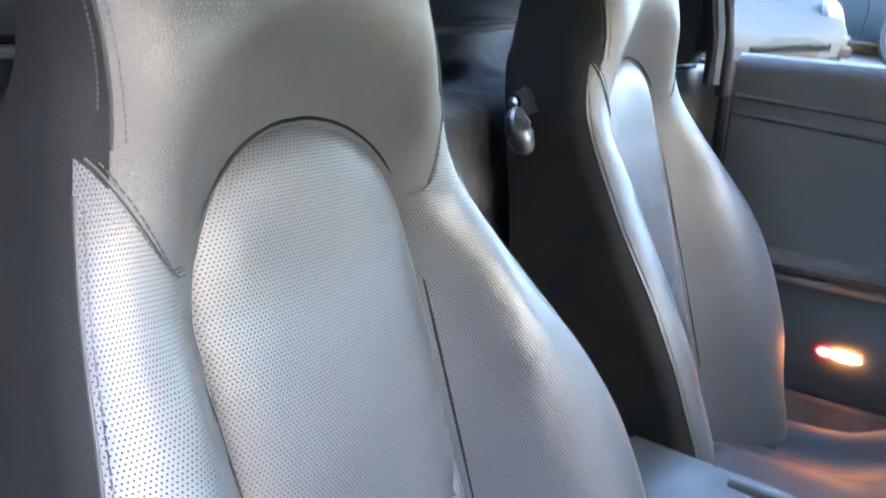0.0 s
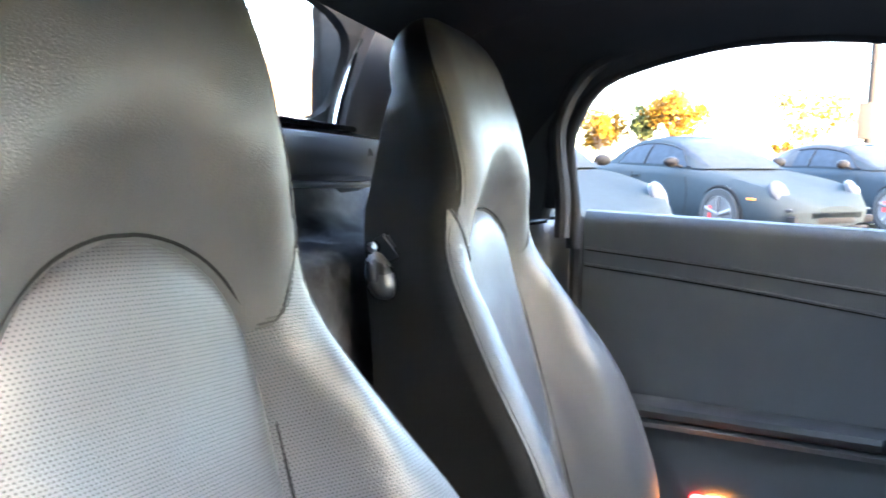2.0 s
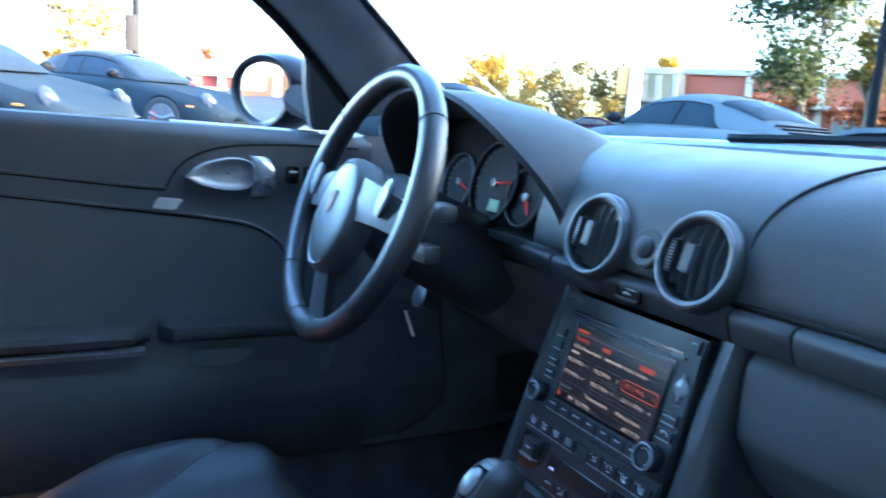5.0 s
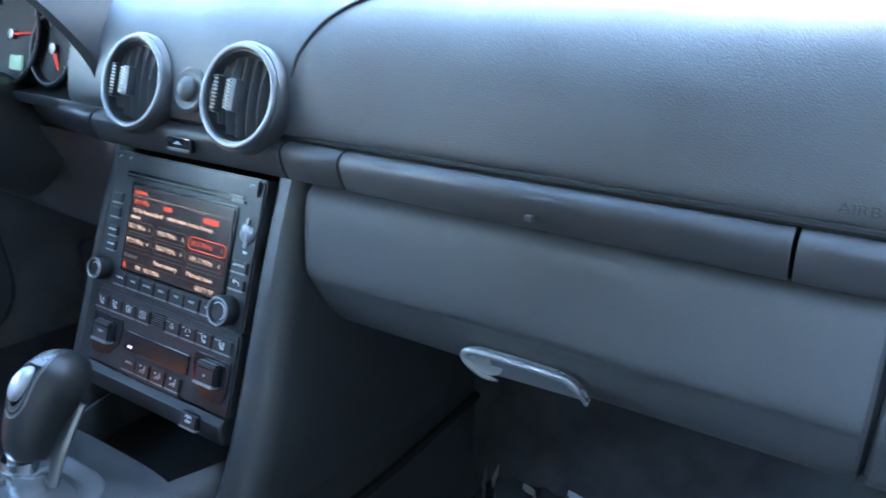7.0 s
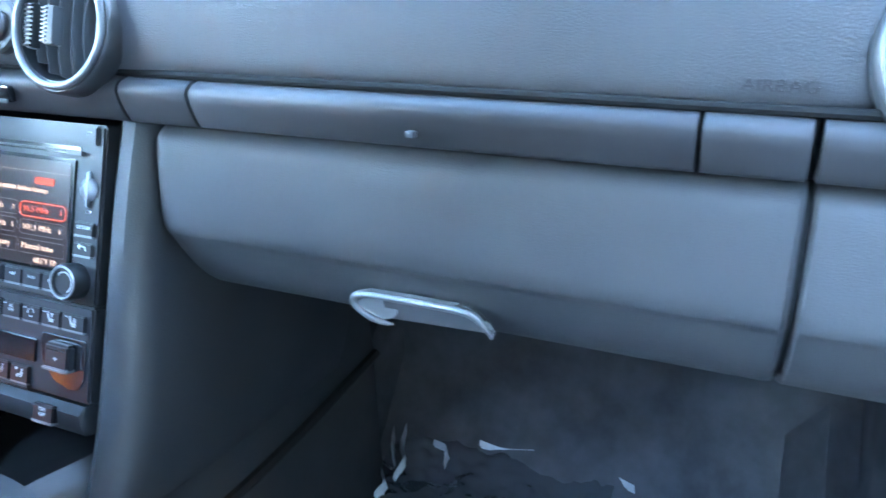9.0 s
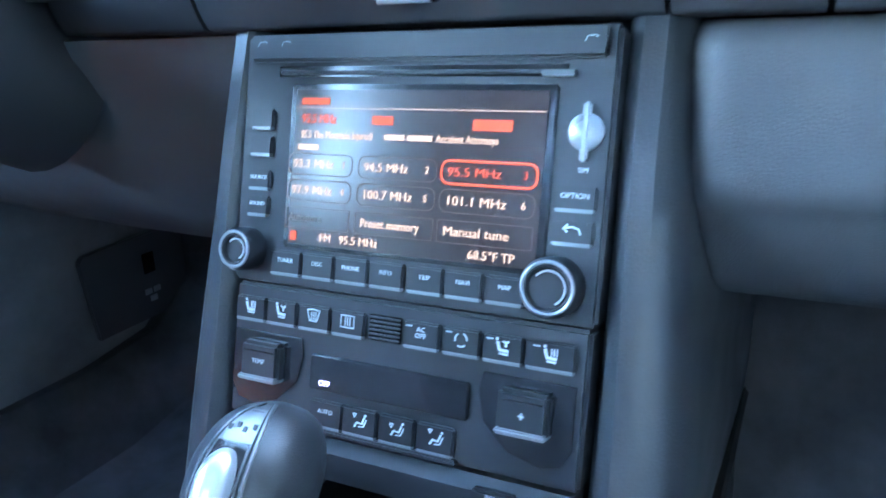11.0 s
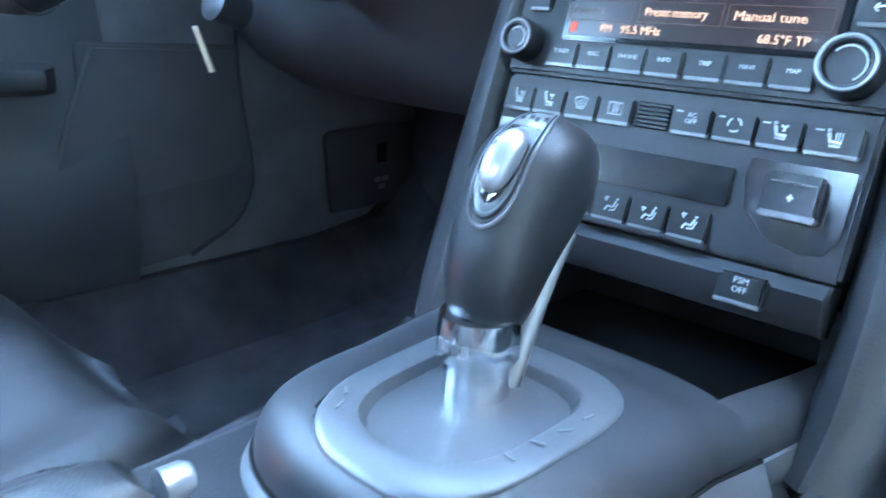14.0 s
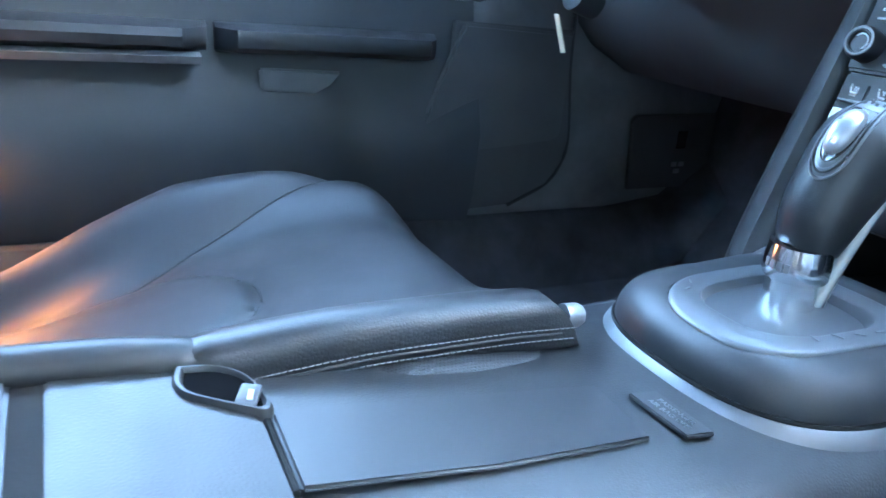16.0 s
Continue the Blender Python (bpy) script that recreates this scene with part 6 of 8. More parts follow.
def build_radio():
    radio = thing("radio", (0.62, 0, 0.62), "black car radio and navigation unit with a lit orange screen", "car radio")
    part("body", plate(0.104, -0.105, 0.6215, 0.7525, 0.020, 0.002, -0.019), FACE, radio)
    # disc slot under a curved lip
    part("top_lip", plate(0.098, -0.100, 0.7375, 0.7515, 0.004, 0.0015, 0.0), FACE, radio)
    part("disc_slot", plate(0.080, -0.082, 0.7300, 0.7355, 0.001, 0.0003, 0.0008), GLOSS, radio)
    part("slot_rail", plate(0.078, -0.080, 0.7312, 0.7328, 0.003, 0.0005, 0.0008), FACE, radio)
    part("slot_tab", plate(-0.070, -0.086, 0.7295, 0.7325, 0.004, 0.0005, 0.0008), GREY_PLASTIC, radio)
    for y in (0.091, 0.075):
        key(radio, y, 0.7455, 0.0145, 0.0085, icon="phone", bar=False)
    key(radio, -0.092, 0.7445, 0.016, 0.0085, icon="phone", bar=False)
    # left and right button columns
    for z in (0.708, 0.694, 0.676, 0.662):
        key(radio, 0.0885, z, 0.0150, 0.0100)
    for z, t in ((0.676, "SOURCE"), (0.662, "SOUND")):
        words(t, 0.0030, pan_pose(0.0885, z + 0.0012, 0.0036), PRINT, radio)
    key(radio, -0.0905, 0.677, 0.0200, 0.0105, "OPTION", 0.0036)
    key(radio, -0.0905, 0.662, 0.0200, 0.0100, icon="back")
    part("card_cover", made_spin([(0.0085, 0), (0.0085, 0.002), (0.007, 0.003), (0, 0.0032)], pan(-0.0925, 0.706, 0.0005), PAN_N, 28), surface("clear_grey_cover", (0.13, 0.134, 0.14), 0.25, 0.3, fine=400.0, bump=0.02), radio)
    part("card_tab", plate(-0.0905, -0.0945, 0.693, 0.719, 0.003, 0.001, 0.001), KEY_BAR, radio)
    words("SIM", 0.0034, pan_pose(-0.0925, 0.6895, 0.0012), PRINT, radio)
    knob(radio, 0.0935, 0.6385, 0.0118)
    knob(radio, -0.0845, 0.6380, 0.0140)
    for y, t in ((0.067, "TUNER"), (0.046, "DISC"), (0.025, "PHONE"), (0.004, "INFO"), (-0.018, "TRIP"), (-0.039, "NAVI"), (-0.0605, "MAP")):
        key(radio, y, 0.6335, 0.0203, 0.0125, t, 0.0033)
    # the screen and what it shows
    part("bezel", plate(0.0705, -0.0785, 0.6415, 0.7265, 0.0035, 0.001, -0.001), GLOSS, radio)
    scr = part("screen", plate(0.0665, -0.0745, 0.6440, 0.7235, 0.0012, 0.0002, 0.002), LCD, radio, "lit radio screen with amber writing")
    o = 0.0034
    cells = [(0.0485, "1", "93.3 MHz"), (0.0020, "2", "94.5 MHz"), (-0.0475, "3", "95.5 MHz"), (0.0485, "4", "97.9 MHz"), (0.0020, "5", "100.7 MHz"), (-0.0475, "6", "101.1 MHz")]
    widths = {0.0485: 0.0405, 0.0020: 0.0450, -0.0475: 0.0490}
    for i, (y, n, t) in enumerate(cells):
        z = 0.6855 if i < 3 else 0.6720
        w = widths[y]
        mat = ORANGE if n == "3" else AMBER
        part("frame_line", frame_line(bmesh.new(), y + w / 2, y - w / 2, z - 0.0054, z + 0.0054, o, 0.0006 if n == "3" else 0.00025, 0.004), ORANGE if n == "3" else DIM_AMBER, scr)
        words(t, 0.0064, pan_pose(y + w / 2 - 0.003, z, o), mat, scr, align="LEFT", squeeze=1.13 if y < -0.01 else 1.03)
        words(n, 0.0052, pan_pose(y - w / 2 + 0.0055, z, o), mat, scr)
    for y, t in ((0.0485, ""), (0.0020, "Preset memory"), (-0.0475, "Manual tune")):
        w = widths[y]
        part("frame_line", frame_line(bmesh.new(), y + w / 2, y - w / 2, 0.6525, 0.6630, o, 0.00022, 0.0008), DIM_AMBER, scr)
        if t:
            words(t, 0.0066, pan_pose(y + w / 2 - 0.003, 0.6578, o), AMBER, scr, align="LEFT", squeeze=0.83 if y > 0 else 1.06)
    words("Autostore", 0.0062, pan_pose(0.0665, 0.6578, o), surface("dim_print", (0.12, 0.08, 0.06), 0.5, bump=0.0), scr, align="LEFT", squeeze=0.8)
    words("FM   95.5 MHz", 0.0062, pan_pose(0.046, 0.6482, o), AMBER, scr, align="LEFT", squeeze=0.96)
    words("68.5\u00b0F TP", 0.0062, pan_pose(-0.040, 0.6478, o), AMBER, scr, align="LEFT", squeeze=0.98)
    part("red_mark", plate(0.0645, 0.0610, 0.6460, 0.6505, 0.0004, 0, o), ORANGE, scr)
    for y0, y1, z, h, mat in ((0.018, 0.006, 0.7085, 0.0040, ORANGE), (-0.038, -0.058, 0.7075, 0.0050, ORANGE), (0.0104, -0.0010, 0.7005, 0.0026, AMBER), (-0.0030, -0.0165, 0.7005, 0.0026, AMBER), (0.063, 0.050, 0.6942, 0.0026, AMBER), (0.062, 0.045, 0.7175, 0.0030, ORANGE)):
        part("writing_bar", plate(y0, y1, z - h / 2, z + h / 2, 0.0004, 0, o), mat, scr)
    words("95.5 MHz", 0.0066, pan_pose(0.062, 0.7085, o), ORANGE, scr, align="LEFT", squeeze=0.85)
    words("95.5 The Mountain Injured?", 0.0056, pan_pose(0.062, 0.7005, o), AMBER, scr, align="LEFT", squeeze=0.72)
    words("Accident Attorneys", 0.0056, pan_pose(-0.0186, 0.7005, o), AMBER, scr, align="LEFT", squeeze=0.74)
    part("rule", plate(0.066, -0.074, 0.7140, 0.7143, 0.0003, 0, o), AMBER, scr)


def build_climate():
    unit = thing("climate_panel", (0.59, 0, 0.52), "black climate control panel with rows of buttons", "climate control")
    part("body", plate(0.1015, -0.1035, 0.5475, 0.6205, 0.020, 0.002, -0.0195), FACE, unit)
    part("grille", plate(0.0125, -0.0065, 0.6005, 0.6135, 0.001, 0.0003, 0.0005), GLOSS, unit)
    for j in range(6):
        part("grille_bar", plate(0.0120, -0.0060, 0.6012 + 0.0021 * j, 0.6022 + 0.0021 * j, 0.002, 0.0003, 0.001), FACE, unit)
    names = [(0.0885, "", "seat_l"), (0.0675, "", "seat_fan_l"), (0.0460, "", "front_screen"), (0.0245, "", "rear_screen"), (-0.0185, "AC|OFF", ""), (-0.0405, "", "round"), (-0.0620, "", "seat_fan"), (-0.0855, "", "seat")]
    for y, t, icon in names:
        key(unit, y, 0.607, 0.0205 if y > -0.07 else 0.0245, 0.0126, t, 0.0036, icon)
        if y < -0.01:
            part("lamp_dash", plate(y + 0.0085, y + 0.0050, 0.6108, 0.6114, 0.0003, 0, 0.0034), PRINT, unit)
    part("display", plate(0.047, -0.0465, 0.5700, 0.5885, 0.003, 0.001, -0.0005), GLOSS, unit)
    words("OFF", 0.0042, pan_pose(0.037, 0.574, 0.0027), LILAC, unit)
    # rocker switches in round-cut wells
    for s, y in ((1, 0.0765), (-1, -0.0758)):
        loop = [(0.028, 0.595), (0.024 - 0.052, 0.595), (-0.030, 0.586), (-0.026, 0.572), (-0.010, 0.560), (0.010, 0.556), (0.022, 0.558), (0.028, 0.566)]
        part("rocker_well", made_slab([pan(y + s * a * 0.82, z, 0.0006) for a, z in loop], 0.0014, PAN_N, 0.0004), GLOSS, unit)
        rk = part("rocker", plate(y + 0.0128, y - 0.0128, 0.5700, 0.5905, 0.008, 0.002, 0.001), KEY, unit)
        part("rocker_groove", plate(y + 0.0100, y - 0.0100, 0.5855, 0.5863, 0.0005, 0, 0.0088), GLOSS, rk)
        part("rocker_bar", plate(y + 0.0128, y - 0.0128, 0.5700, 0.5728, 0.0098, 0.001, 0.001), KEY_BAR, rk)
        if s < 0:
            draw_icon(rk, "fan", y, 0.5795, 0.0092)
        else:
            words("TEMP", 0.0036, pan_pose(y, 0.5805, 0.0092), PRINT, rk)
    words("AUTO", 0.0034, pan_pose(0.0345, 0.5600, 0.0036), PRINT, unit)
    for y, icon in ((0.0345, ""), (0.0135, "foot"), (-0.0085, "mid"), (-0.0305, "top")):
        key(unit, y, 0.5585, 0.0208, 0.0140, icon=icon)
    part("button_ledge", plate(0.047, -0.043, 0.5485, 0.5510, 0.005, 0.001, 0.0), FACE, unit)
    # drawer front below with one button
    drawer = thing("console_drawer", (0.58, 0, 0.52), "black console drawer front with a stability switch", "drawer")
    rows = []
    for y in (0.1010, 0.0995, 0.05, 0.0, -0.05, -0.1000, -0.1015):
        s = 0.6 if abs(y) > 0.1000 else 1.0
        rows.append([pan(y, 0.5462, -0.018), pan(y, 0.5462, 0.001 * s), pan(y, 0.540, 0.006 * s), pan(y, 0.530, 0.004 * s), pan(y, 0.5235, -0.001 * s), pan(y, 0.5225, -0.018)])
    bm = bmesh.new()
    grid(bm, rows, cap=True)
    bmesh.ops.recalc_face_normals(bm, faces=bm.faces)
    part("front", bm, FACE, drawer)
    k = part("button", plate(-0.0535, -0.0765, 0.5285, 0.5425, 0.006, 0.0015, 0.003), KEY, drawer)
    part("button_edge", plate(-0.054, -0.076, 0.5280, 0.5300, 0.007, 0.0006, 0.003), KEY_BAR, k)
    for i, t in enumerate(("PSM", "OFF")):
        words(t, 0.0042, pan_pose(-0.065, 0.5392 - 0.0042 * i, 0.0092), PRINT, k)


def build_console():
    con = thing("centre_console", (0.35, 0, 0.2), "dark grey moulded centre console between the seats", "centre console", kind="structure")
    skin = surface("console_skin", (0.023, 0.0241, 0.0254), 0.44, fine=420.0, grain="leather", bump=0.1, spread=0.1, spec=0.5)
    # side pillars that frame the panels
    for s in (1, -1):
        path = [(0.662, 0.112, 0.760), (0.640, 0.113, 0.70), (0.621, 0.1145, 0.64), (0.603, 0.116, 0.58), (0.587, 0.117, 0.53), (0.572, 0.116, 0.49), (0.560, 0.112, 0.462)]
        rows = []
        for p in curve([(x, s * y, z) for x, y, z in path], 22):
            w = 0.010 + 0.003 * smooth((0.66 - p.z) / 0.15)
            b = 0.022 + 0.006 * smooth((0.70 - p.z) / 0.15)
            rows.append([p + Vector((0.05, -s * w, 0.01)), p + Vector((0.010, -s * w, 0.002)), p + Vector((-0.004, -s * w * 0.6, 0)), p + Vector((-0.009, 0, 0)), p + Vector((-0.007, s * b * 0.45, 0)), p + Vector((0.004, s * b * 0.85, 0)), p + Vector((0.022, s * b * 1.05, 0)), p + Vector((0.10, s * (b + 0.006), -0.005)), p + Vector((0.30, s * (b + 0.012), -0.01))])
        bm = bmesh.new()
        grid(bm, rows, flip=s < 0)
        bmesh.ops.recalc_face_normals(bm, faces=bm.faces)
        part("pillar", bm, skin, con)
        # lower side wall and carpet seam
        bm = bmesh.new()
        rows = [[(x, s * y, z) for x, y, z in line] for line in (
            [(0.05, 0.100, 0.455), (0.30, 0.100, 0.450), (0.45, 0.112, 0.452), (0.56, 0.124, 0.465), (0.70, 0.134, 0.48), (0.95, 0.14, 0.50)],
            [(0.05, 0.105, 0.40), (0.30, 0.108, 0.40), (0.45, 0.118, 0.40), (0.56, 0.130, 0.40), (0.70, 0.140, 0.40), (0.95, 0.146, 0.42)],
            [(0.05, 0.112, 0.22), (0.30, 0.116, 0.22), (0.45, 0.124, 0.22), (0.56, 0.136, 0.22), (0.70, 0.148, 0.22), (0.95, 0.155, 0.22)])]
        grid(bm, rows, flip=s > 0)
        thicken(bm, 0.008)
        part("side_wall", bm, CARPET if s > 0 else skin, con)
        part("side_seam", made_tube(curve([(0.40, s * 0.119, 0.402), (0.58, s * 0.135, 0.40), (0.75, s * 0.145, 0.405), (0.95, s * 0.150, 0.425)], 12), 0.006, 6), RUBBER, con)
    # top cover with rounded edges, from the drawer back between the seats
    rows = []
    for x, z, w in ((-0.20, 0.498, 0.088), (-0.10, 0.497, 0.090), (0.0, 0.493, 0.092), (0.074, 0.488, 0.094), (0.16, 0.482, 0.096), (0.25, 0.477, 0.097), (0.33, 0.472, 0.099), (0.40, 0.468, 0.103), (0.50, 0.466, 0.108), (0.555, 0.466, 0.110)):
        rows.append([(x, -w - 0.008, z - 0.055), (x, -w - 0.004, z - 0.020), (x, -w + 0.004, z - 0.006), (x, -w + 0.016, z), (x, -0.03, z + 0.001), (x, 0.02, z + 0.001), (x, w - 0.016, z), (x, w - 0.004, z - 0.006), (x, w + 0.004, z - 0.020), (x, w + 0.008, z - 0.055)])
    bm = bmesh.new()
    grid(bm, rows, flip=True)
    thicken(bm, 0.006)
    part("top_cover", bm, skin, con)
    # lids: the rear box and the flat tray lid, with their joints
    box_lid = [(-0.18, -0.076, 0.4985), (0.071, -0.082, 0.4905), (0.071, 0.080, 0.4905), (-0.18, 0.078, 0.4985)]
    part("box_lid", made_slab(box_lid, 0.0045, (0, 0, 1), 0.002), skin, con)
    mid = [(0.083, -0.082, 0.4898), (0.1585, -0.080, 0.4843), (0.1605, 0.026, 0.4843), (0.130, 0.070, 0.4865), (0.083, 0.080, 0.4898)]
    part("middle_lid", made_slab(mid, 0.0035, (0, 0, 1), 0.0012), skin, con)
    part("joint", made_box((0.012, 0.165, 0.004), (0.077, 0, 0.4895)), RUBBER, con)
    lid = [(0.1625, -0.0470, 0.4848), (0.1640, 0.0060, 0.4848), (0.3250, -0.0055, 0.4728), (0.3215, -0.0523, 0.4730), (0.24, -0.0530, 0.4790)]
    part("tray_lid", made_slab(lid, 0.0030, (0, 0, 1), 0.0014, 3), surface("lid_plastic", (0.026, 0.027, 0.029), 0.42, fine=500.0, bump=0.05), con, "flat grey tray lid")
    part("joint", made_tube([(0.1622, 0.006, 0.4858), (0.1605, -0.047, 0.4858)], 0.0017, 6), RUBBER, con)
    tag = [(0.336, -0.018, 0.4735), (0.352, -0.020, 0.4730), (0.354, -0.058, 0.4725), (0.338, -0.056, 0.4730)]
    st = part("label_plate", made_slab(tag, 0.0025, (0, 0, 1), 0.0006), PLASTIC, con)
    for i, text in enumerate(("PASSENGER", "AIR BAG OFF")):
        words(text, 0.0042, Matrix.Translation((0.3475 - 0.0050 * i, -0.0390, 0.4757)) @ Euler((0, 0, radians(-87))).to_matrix().to_4x4(), KEY_BAR, st, squeeze=1.05)
    # cup pocket beside the handbrake with a pale rim
    loop = [(0.1345, 0.0415), (0.1322, 0.0310), (0.1345, 0.0215), (0.1440, 0.0130), (0.1550, 0.0055), (0.1610, 0.0020), (0.1640, 0.0070), (0.1625, 0.0200), (0.1580, 0.0320), (0.1480, 0.0400), (0.1345, 0.0415)]
    rim = curve([(x, y, 0.4885 - (x - 0.148) * 0.05) for x, y in loop], 41)
    mid = sum(rim, Vector()) / len(rim)
    bm = bmesh.new()
    grid(bm, [[mid + (p - mid) * g + Vector((0, 0, h)) for p in rim[:-1]] for g, h in ((1.14, -0.004), (1.12, 0.001), (1.06, 0.0032), (0.97, 0.0034), (0.90, 0.002), (0.87, -0.003))], close_u=True)
    bmesh.ops.recalc_face_normals(bm, faces=bm.faces)
    part("pocket_rim", bm, skin, con)
    # flat black sheet on the lid stands in for the hollow's shade
    part("pocket", made_slab([mid + (p - mid) * 0.90 + Vector((0, 0, 0.0002)) for p in rim[:-1]], 0.001, (0, 0, 1)), surface("hollow_shade_black", (0.004, 0.004, 0.0045), 0.95, fine=400.0, bump=0.1, spec=0.02), con)
    tab = part("pocket_tab", made_box((0.009, 0.013, 0.003), (0.1575, 0.0130, 0.4905), Euler((radians(10), 0, radians(-28))).to_matrix(), bevel=0.0012), GREY_PLASTIC, con)
    part("symbol", made_box((0.0022, 0.0060, 0.0004), (0.1580, 0.0115, 0.4921), Euler((radians(10), 0, radians(-20))).to_matrix()), PRINT, tab)
    # open bin under the drawer
    part("bin_floor", made_box((0.17, 0.195, 0.006), (0.635, 0, 0.452), bevel=0.001), RUBBER, con)
    part("bin_back", made_box((0.006, 0.20, 0.09), (0.715, 0, 0.488)), PLASTIC, con)
    part("bin_roof", made_box((0.14, 0.20, 0.006), (0.655, 0, 0.524)), PLASTIC, con)
    for s in (1, -1):
        part("bin_side", made_box((0.11, 0.006, 0.085), (0.665, s * 0.0985, 0.485), bevel=0.002), PLASTIC, con)


def build_gear():
    gear = thing("gear_lever", (0.465, 0, 0.465), "black leather automatic gear lever on a silver gate plate", "gear lever")
    skin = surface("surround_plastic", (0.026, 0.027, 0.0288), 0.5, fine=500.0, bump=0.08, spec=0.4)

    REAR, FRONT = 0.3745, 0.540

    def half(x):
        """Half the surround's width: a round rear end, then sides that widen forward."""
        if x < 0.46:
            return 0.0835 * max(1 - ((0.46 - x) / (0.46 - REAR)) ** 2.7, 0.0) ** (1 / 2.7)
        return table(x, [(0.46, 0.0835), (0.51, 0.0895), (0.545, 0.0990), (0.58, 0.1085)])

    def top(x):
        rear = 0.4775 + 0.0290 * max(1 - (max(0.445 - x, 0.0) / (0.445 - REAR)) ** 4.6, 0.0) ** 0.45
        return rear - 0.005 * smooth((x - 0.505) / 0.035)

    def dome(x, y):
        """The surround's skin."""
        e = min(abs(y) / max(half(x), 0.001), 1.0)
        return 0.4775 + (top(x) - 0.4775) * max(1 - e ** 4, 0.0) ** 0.5

    steps = [REAR + (0.46 - REAR) * (1 - math.cos(math.pi / 2 * i / 40)) for i in range(1, 41)] + [0.46 + (FRONT - 0.46) * i / 30 for i in range(1, 31)]
    rows = []
    for x in steps:
        line = [(x, -half(x), 0.470)]
        for j in range(61):
            e = -math.cos(math.pi * j / 60)
            y = half(x) * e
            well = (abs(x - 0.445) / 0.0605) ** 3.4 + (abs(y + 0.009) / 0.0485) ** 3.4
            line.append((x, y, dome(x, y) - 0.016 * smooth((0.80 - well) / 0.2)))
        rows.append(line + [(x, half(x), 0.470)])
    bm = bmesh.new()
    grid(bm, rows, flip=True)
    end = bm.verts.new((REAR, 0, 0.4775))
    bm.verts.ensure_lookup_table()
    for j in range(62):
        bm.faces.new((bm.verts[j], bm.verts[j + 1], end))
    bmesh.ops.recalc_face_normals(bm, faces=bm.faces)
    part("surround", bm, skin, gear)
    band = surface("satin_band", (0.13, 0.132, 0.136), 0.42, 0.4, fine=900.0, bump=0.03)
    foot = [Vector((x, -half(x), 0)) for x in reversed(steps)] + [Vector((REAR, 0, 0))] + [Vector((x, half(x), 0)) for x in steps]
    rows, gap = [], []
    for i, p in enumerate(foot):
        way = (foot[min(i + 1, len(foot) - 1)] - foot[max(i - 1, 0)]).normalized()
        n = Vector((-way.y, way.x, 0))
        n = n if n.dot(p - Vector((0.46, 0, 0))) > 0 else -n
        rows.append([p + n * d + Vector((0, 0, z)) for d, z in ((-0.003, 0.4752), (0.0005, 0.4762), (0.0024, 0.4752), (0.0082, 0.4645), (0.0090, 0.4605), (0.0080, 0.4550), (-0.003, 0.4550))])
        gap.append(p + n * 0.0004 + Vector((0, 0, 0.4764)))
    bm = bmesh.new()
    grid(bm, rows, cap=True)
    bmesh.ops.recalc_face_normals(bm, faces=bm.faces)
    part("band", bm, band, gear, "satin silver band")
    part("shadow_gap", made_tube(gap, 0.0015, 6), RUBBER, gear)
    # shoulders that run forward from the surround to the pillars, with the band along them
    for s in (1, -1):
        rows, low = [], []
        for x, a, za, b, zb, o, zo in ((0.535, 0.0745, 0.4966, 0.0890, 0.4898, 0.0960, 0.4780), (0.548, 0.079, 0.4978, 0.093, 0.4915, 0.0998, 0.4786), (0.58, 0.090, 0.4990, 0.101, 0.4940, 0.1085, 0.4800), (0.615, 0.100, 0.5000, 0.108, 0.4960, 0.1160, 0.4820)):
            rows.append([(x, s * (a - 0.004), 0.456), (x, s * (a - 0.002), za - 0.003), (x, s * a, za), (x, s * b, zb), (x, s * (b * 0.3 + o * 0.7), zb * 0.45 + zo * 0.55), (x, s * o, zo), (x, s * o, 0.456)])
            low.append([(x, s * (o - 0.003), 0.454), (x, s * (o - 0.001), zo - 0.002), (x, s * (o + 0.0015), zo - 0.003), (x, s * (o + 0.0035), zo - 0.010), (x, s * (o + 0.0010), 0.454)])
        bm = bmesh.new()
        grid(bm, rows, close_u=True, cap=True)
        bmesh.ops.recalc_face_normals(bm, faces=bm.faces)
        part("shoulder", bm, skin, gear)
        bm = bmesh.new()
        grid(bm, low, close_u=True, cap=True)
        bmesh.ops.recalc_face_normals(bm, faces=bm.faces)
        part("band_end", bm, band, gear)

    def gate(g, z, floor=False):
        pts = []
        for k in range(48):
            a = 2 * math.pi * k / 48
            c, s = math.cos(a), math.sin(a)
            e = 2 / 3.4
            x = 0.4450 + 0.0605 * g * math.copysign(abs(c) ** e, c)
            y = -0.009 + 0.0485 * g * math.copysign(abs(s) ** e, s) * (1 + 0.16 * c)
            pts.append(Vector((x, y, z if floor else dome(x, y) + z)))
        return pts

    bm = bmesh.new()
    grid(bm, [gate(1.0, -0.004), gate(1.0, 0.0004), gate(0.985, 0.0012), gate(0.95, 0.0014), gate(0.76, 0.0010), gate(0.72, 0.0), gate(0.63, 0.4968, True), gate(0.59, 0.4962, True), gate(0.4, 0.4962, True)], close_u=True, cap=True)
    bmesh.ops.recalc_face_normals(bm, faces=bm.faces)
    gp = part("gate_plate", bm, surface("bright_satin_plate", (0.095, 0.099, 0.105), 0.42, 0.2, fine=900.0, bump=0.03), gear, "satin silver gate plate")
    part("gate_seam", made_tube(gate(0.585, 0.4970, True), 0.0012, 5, closed=True), RUBBER, gp)
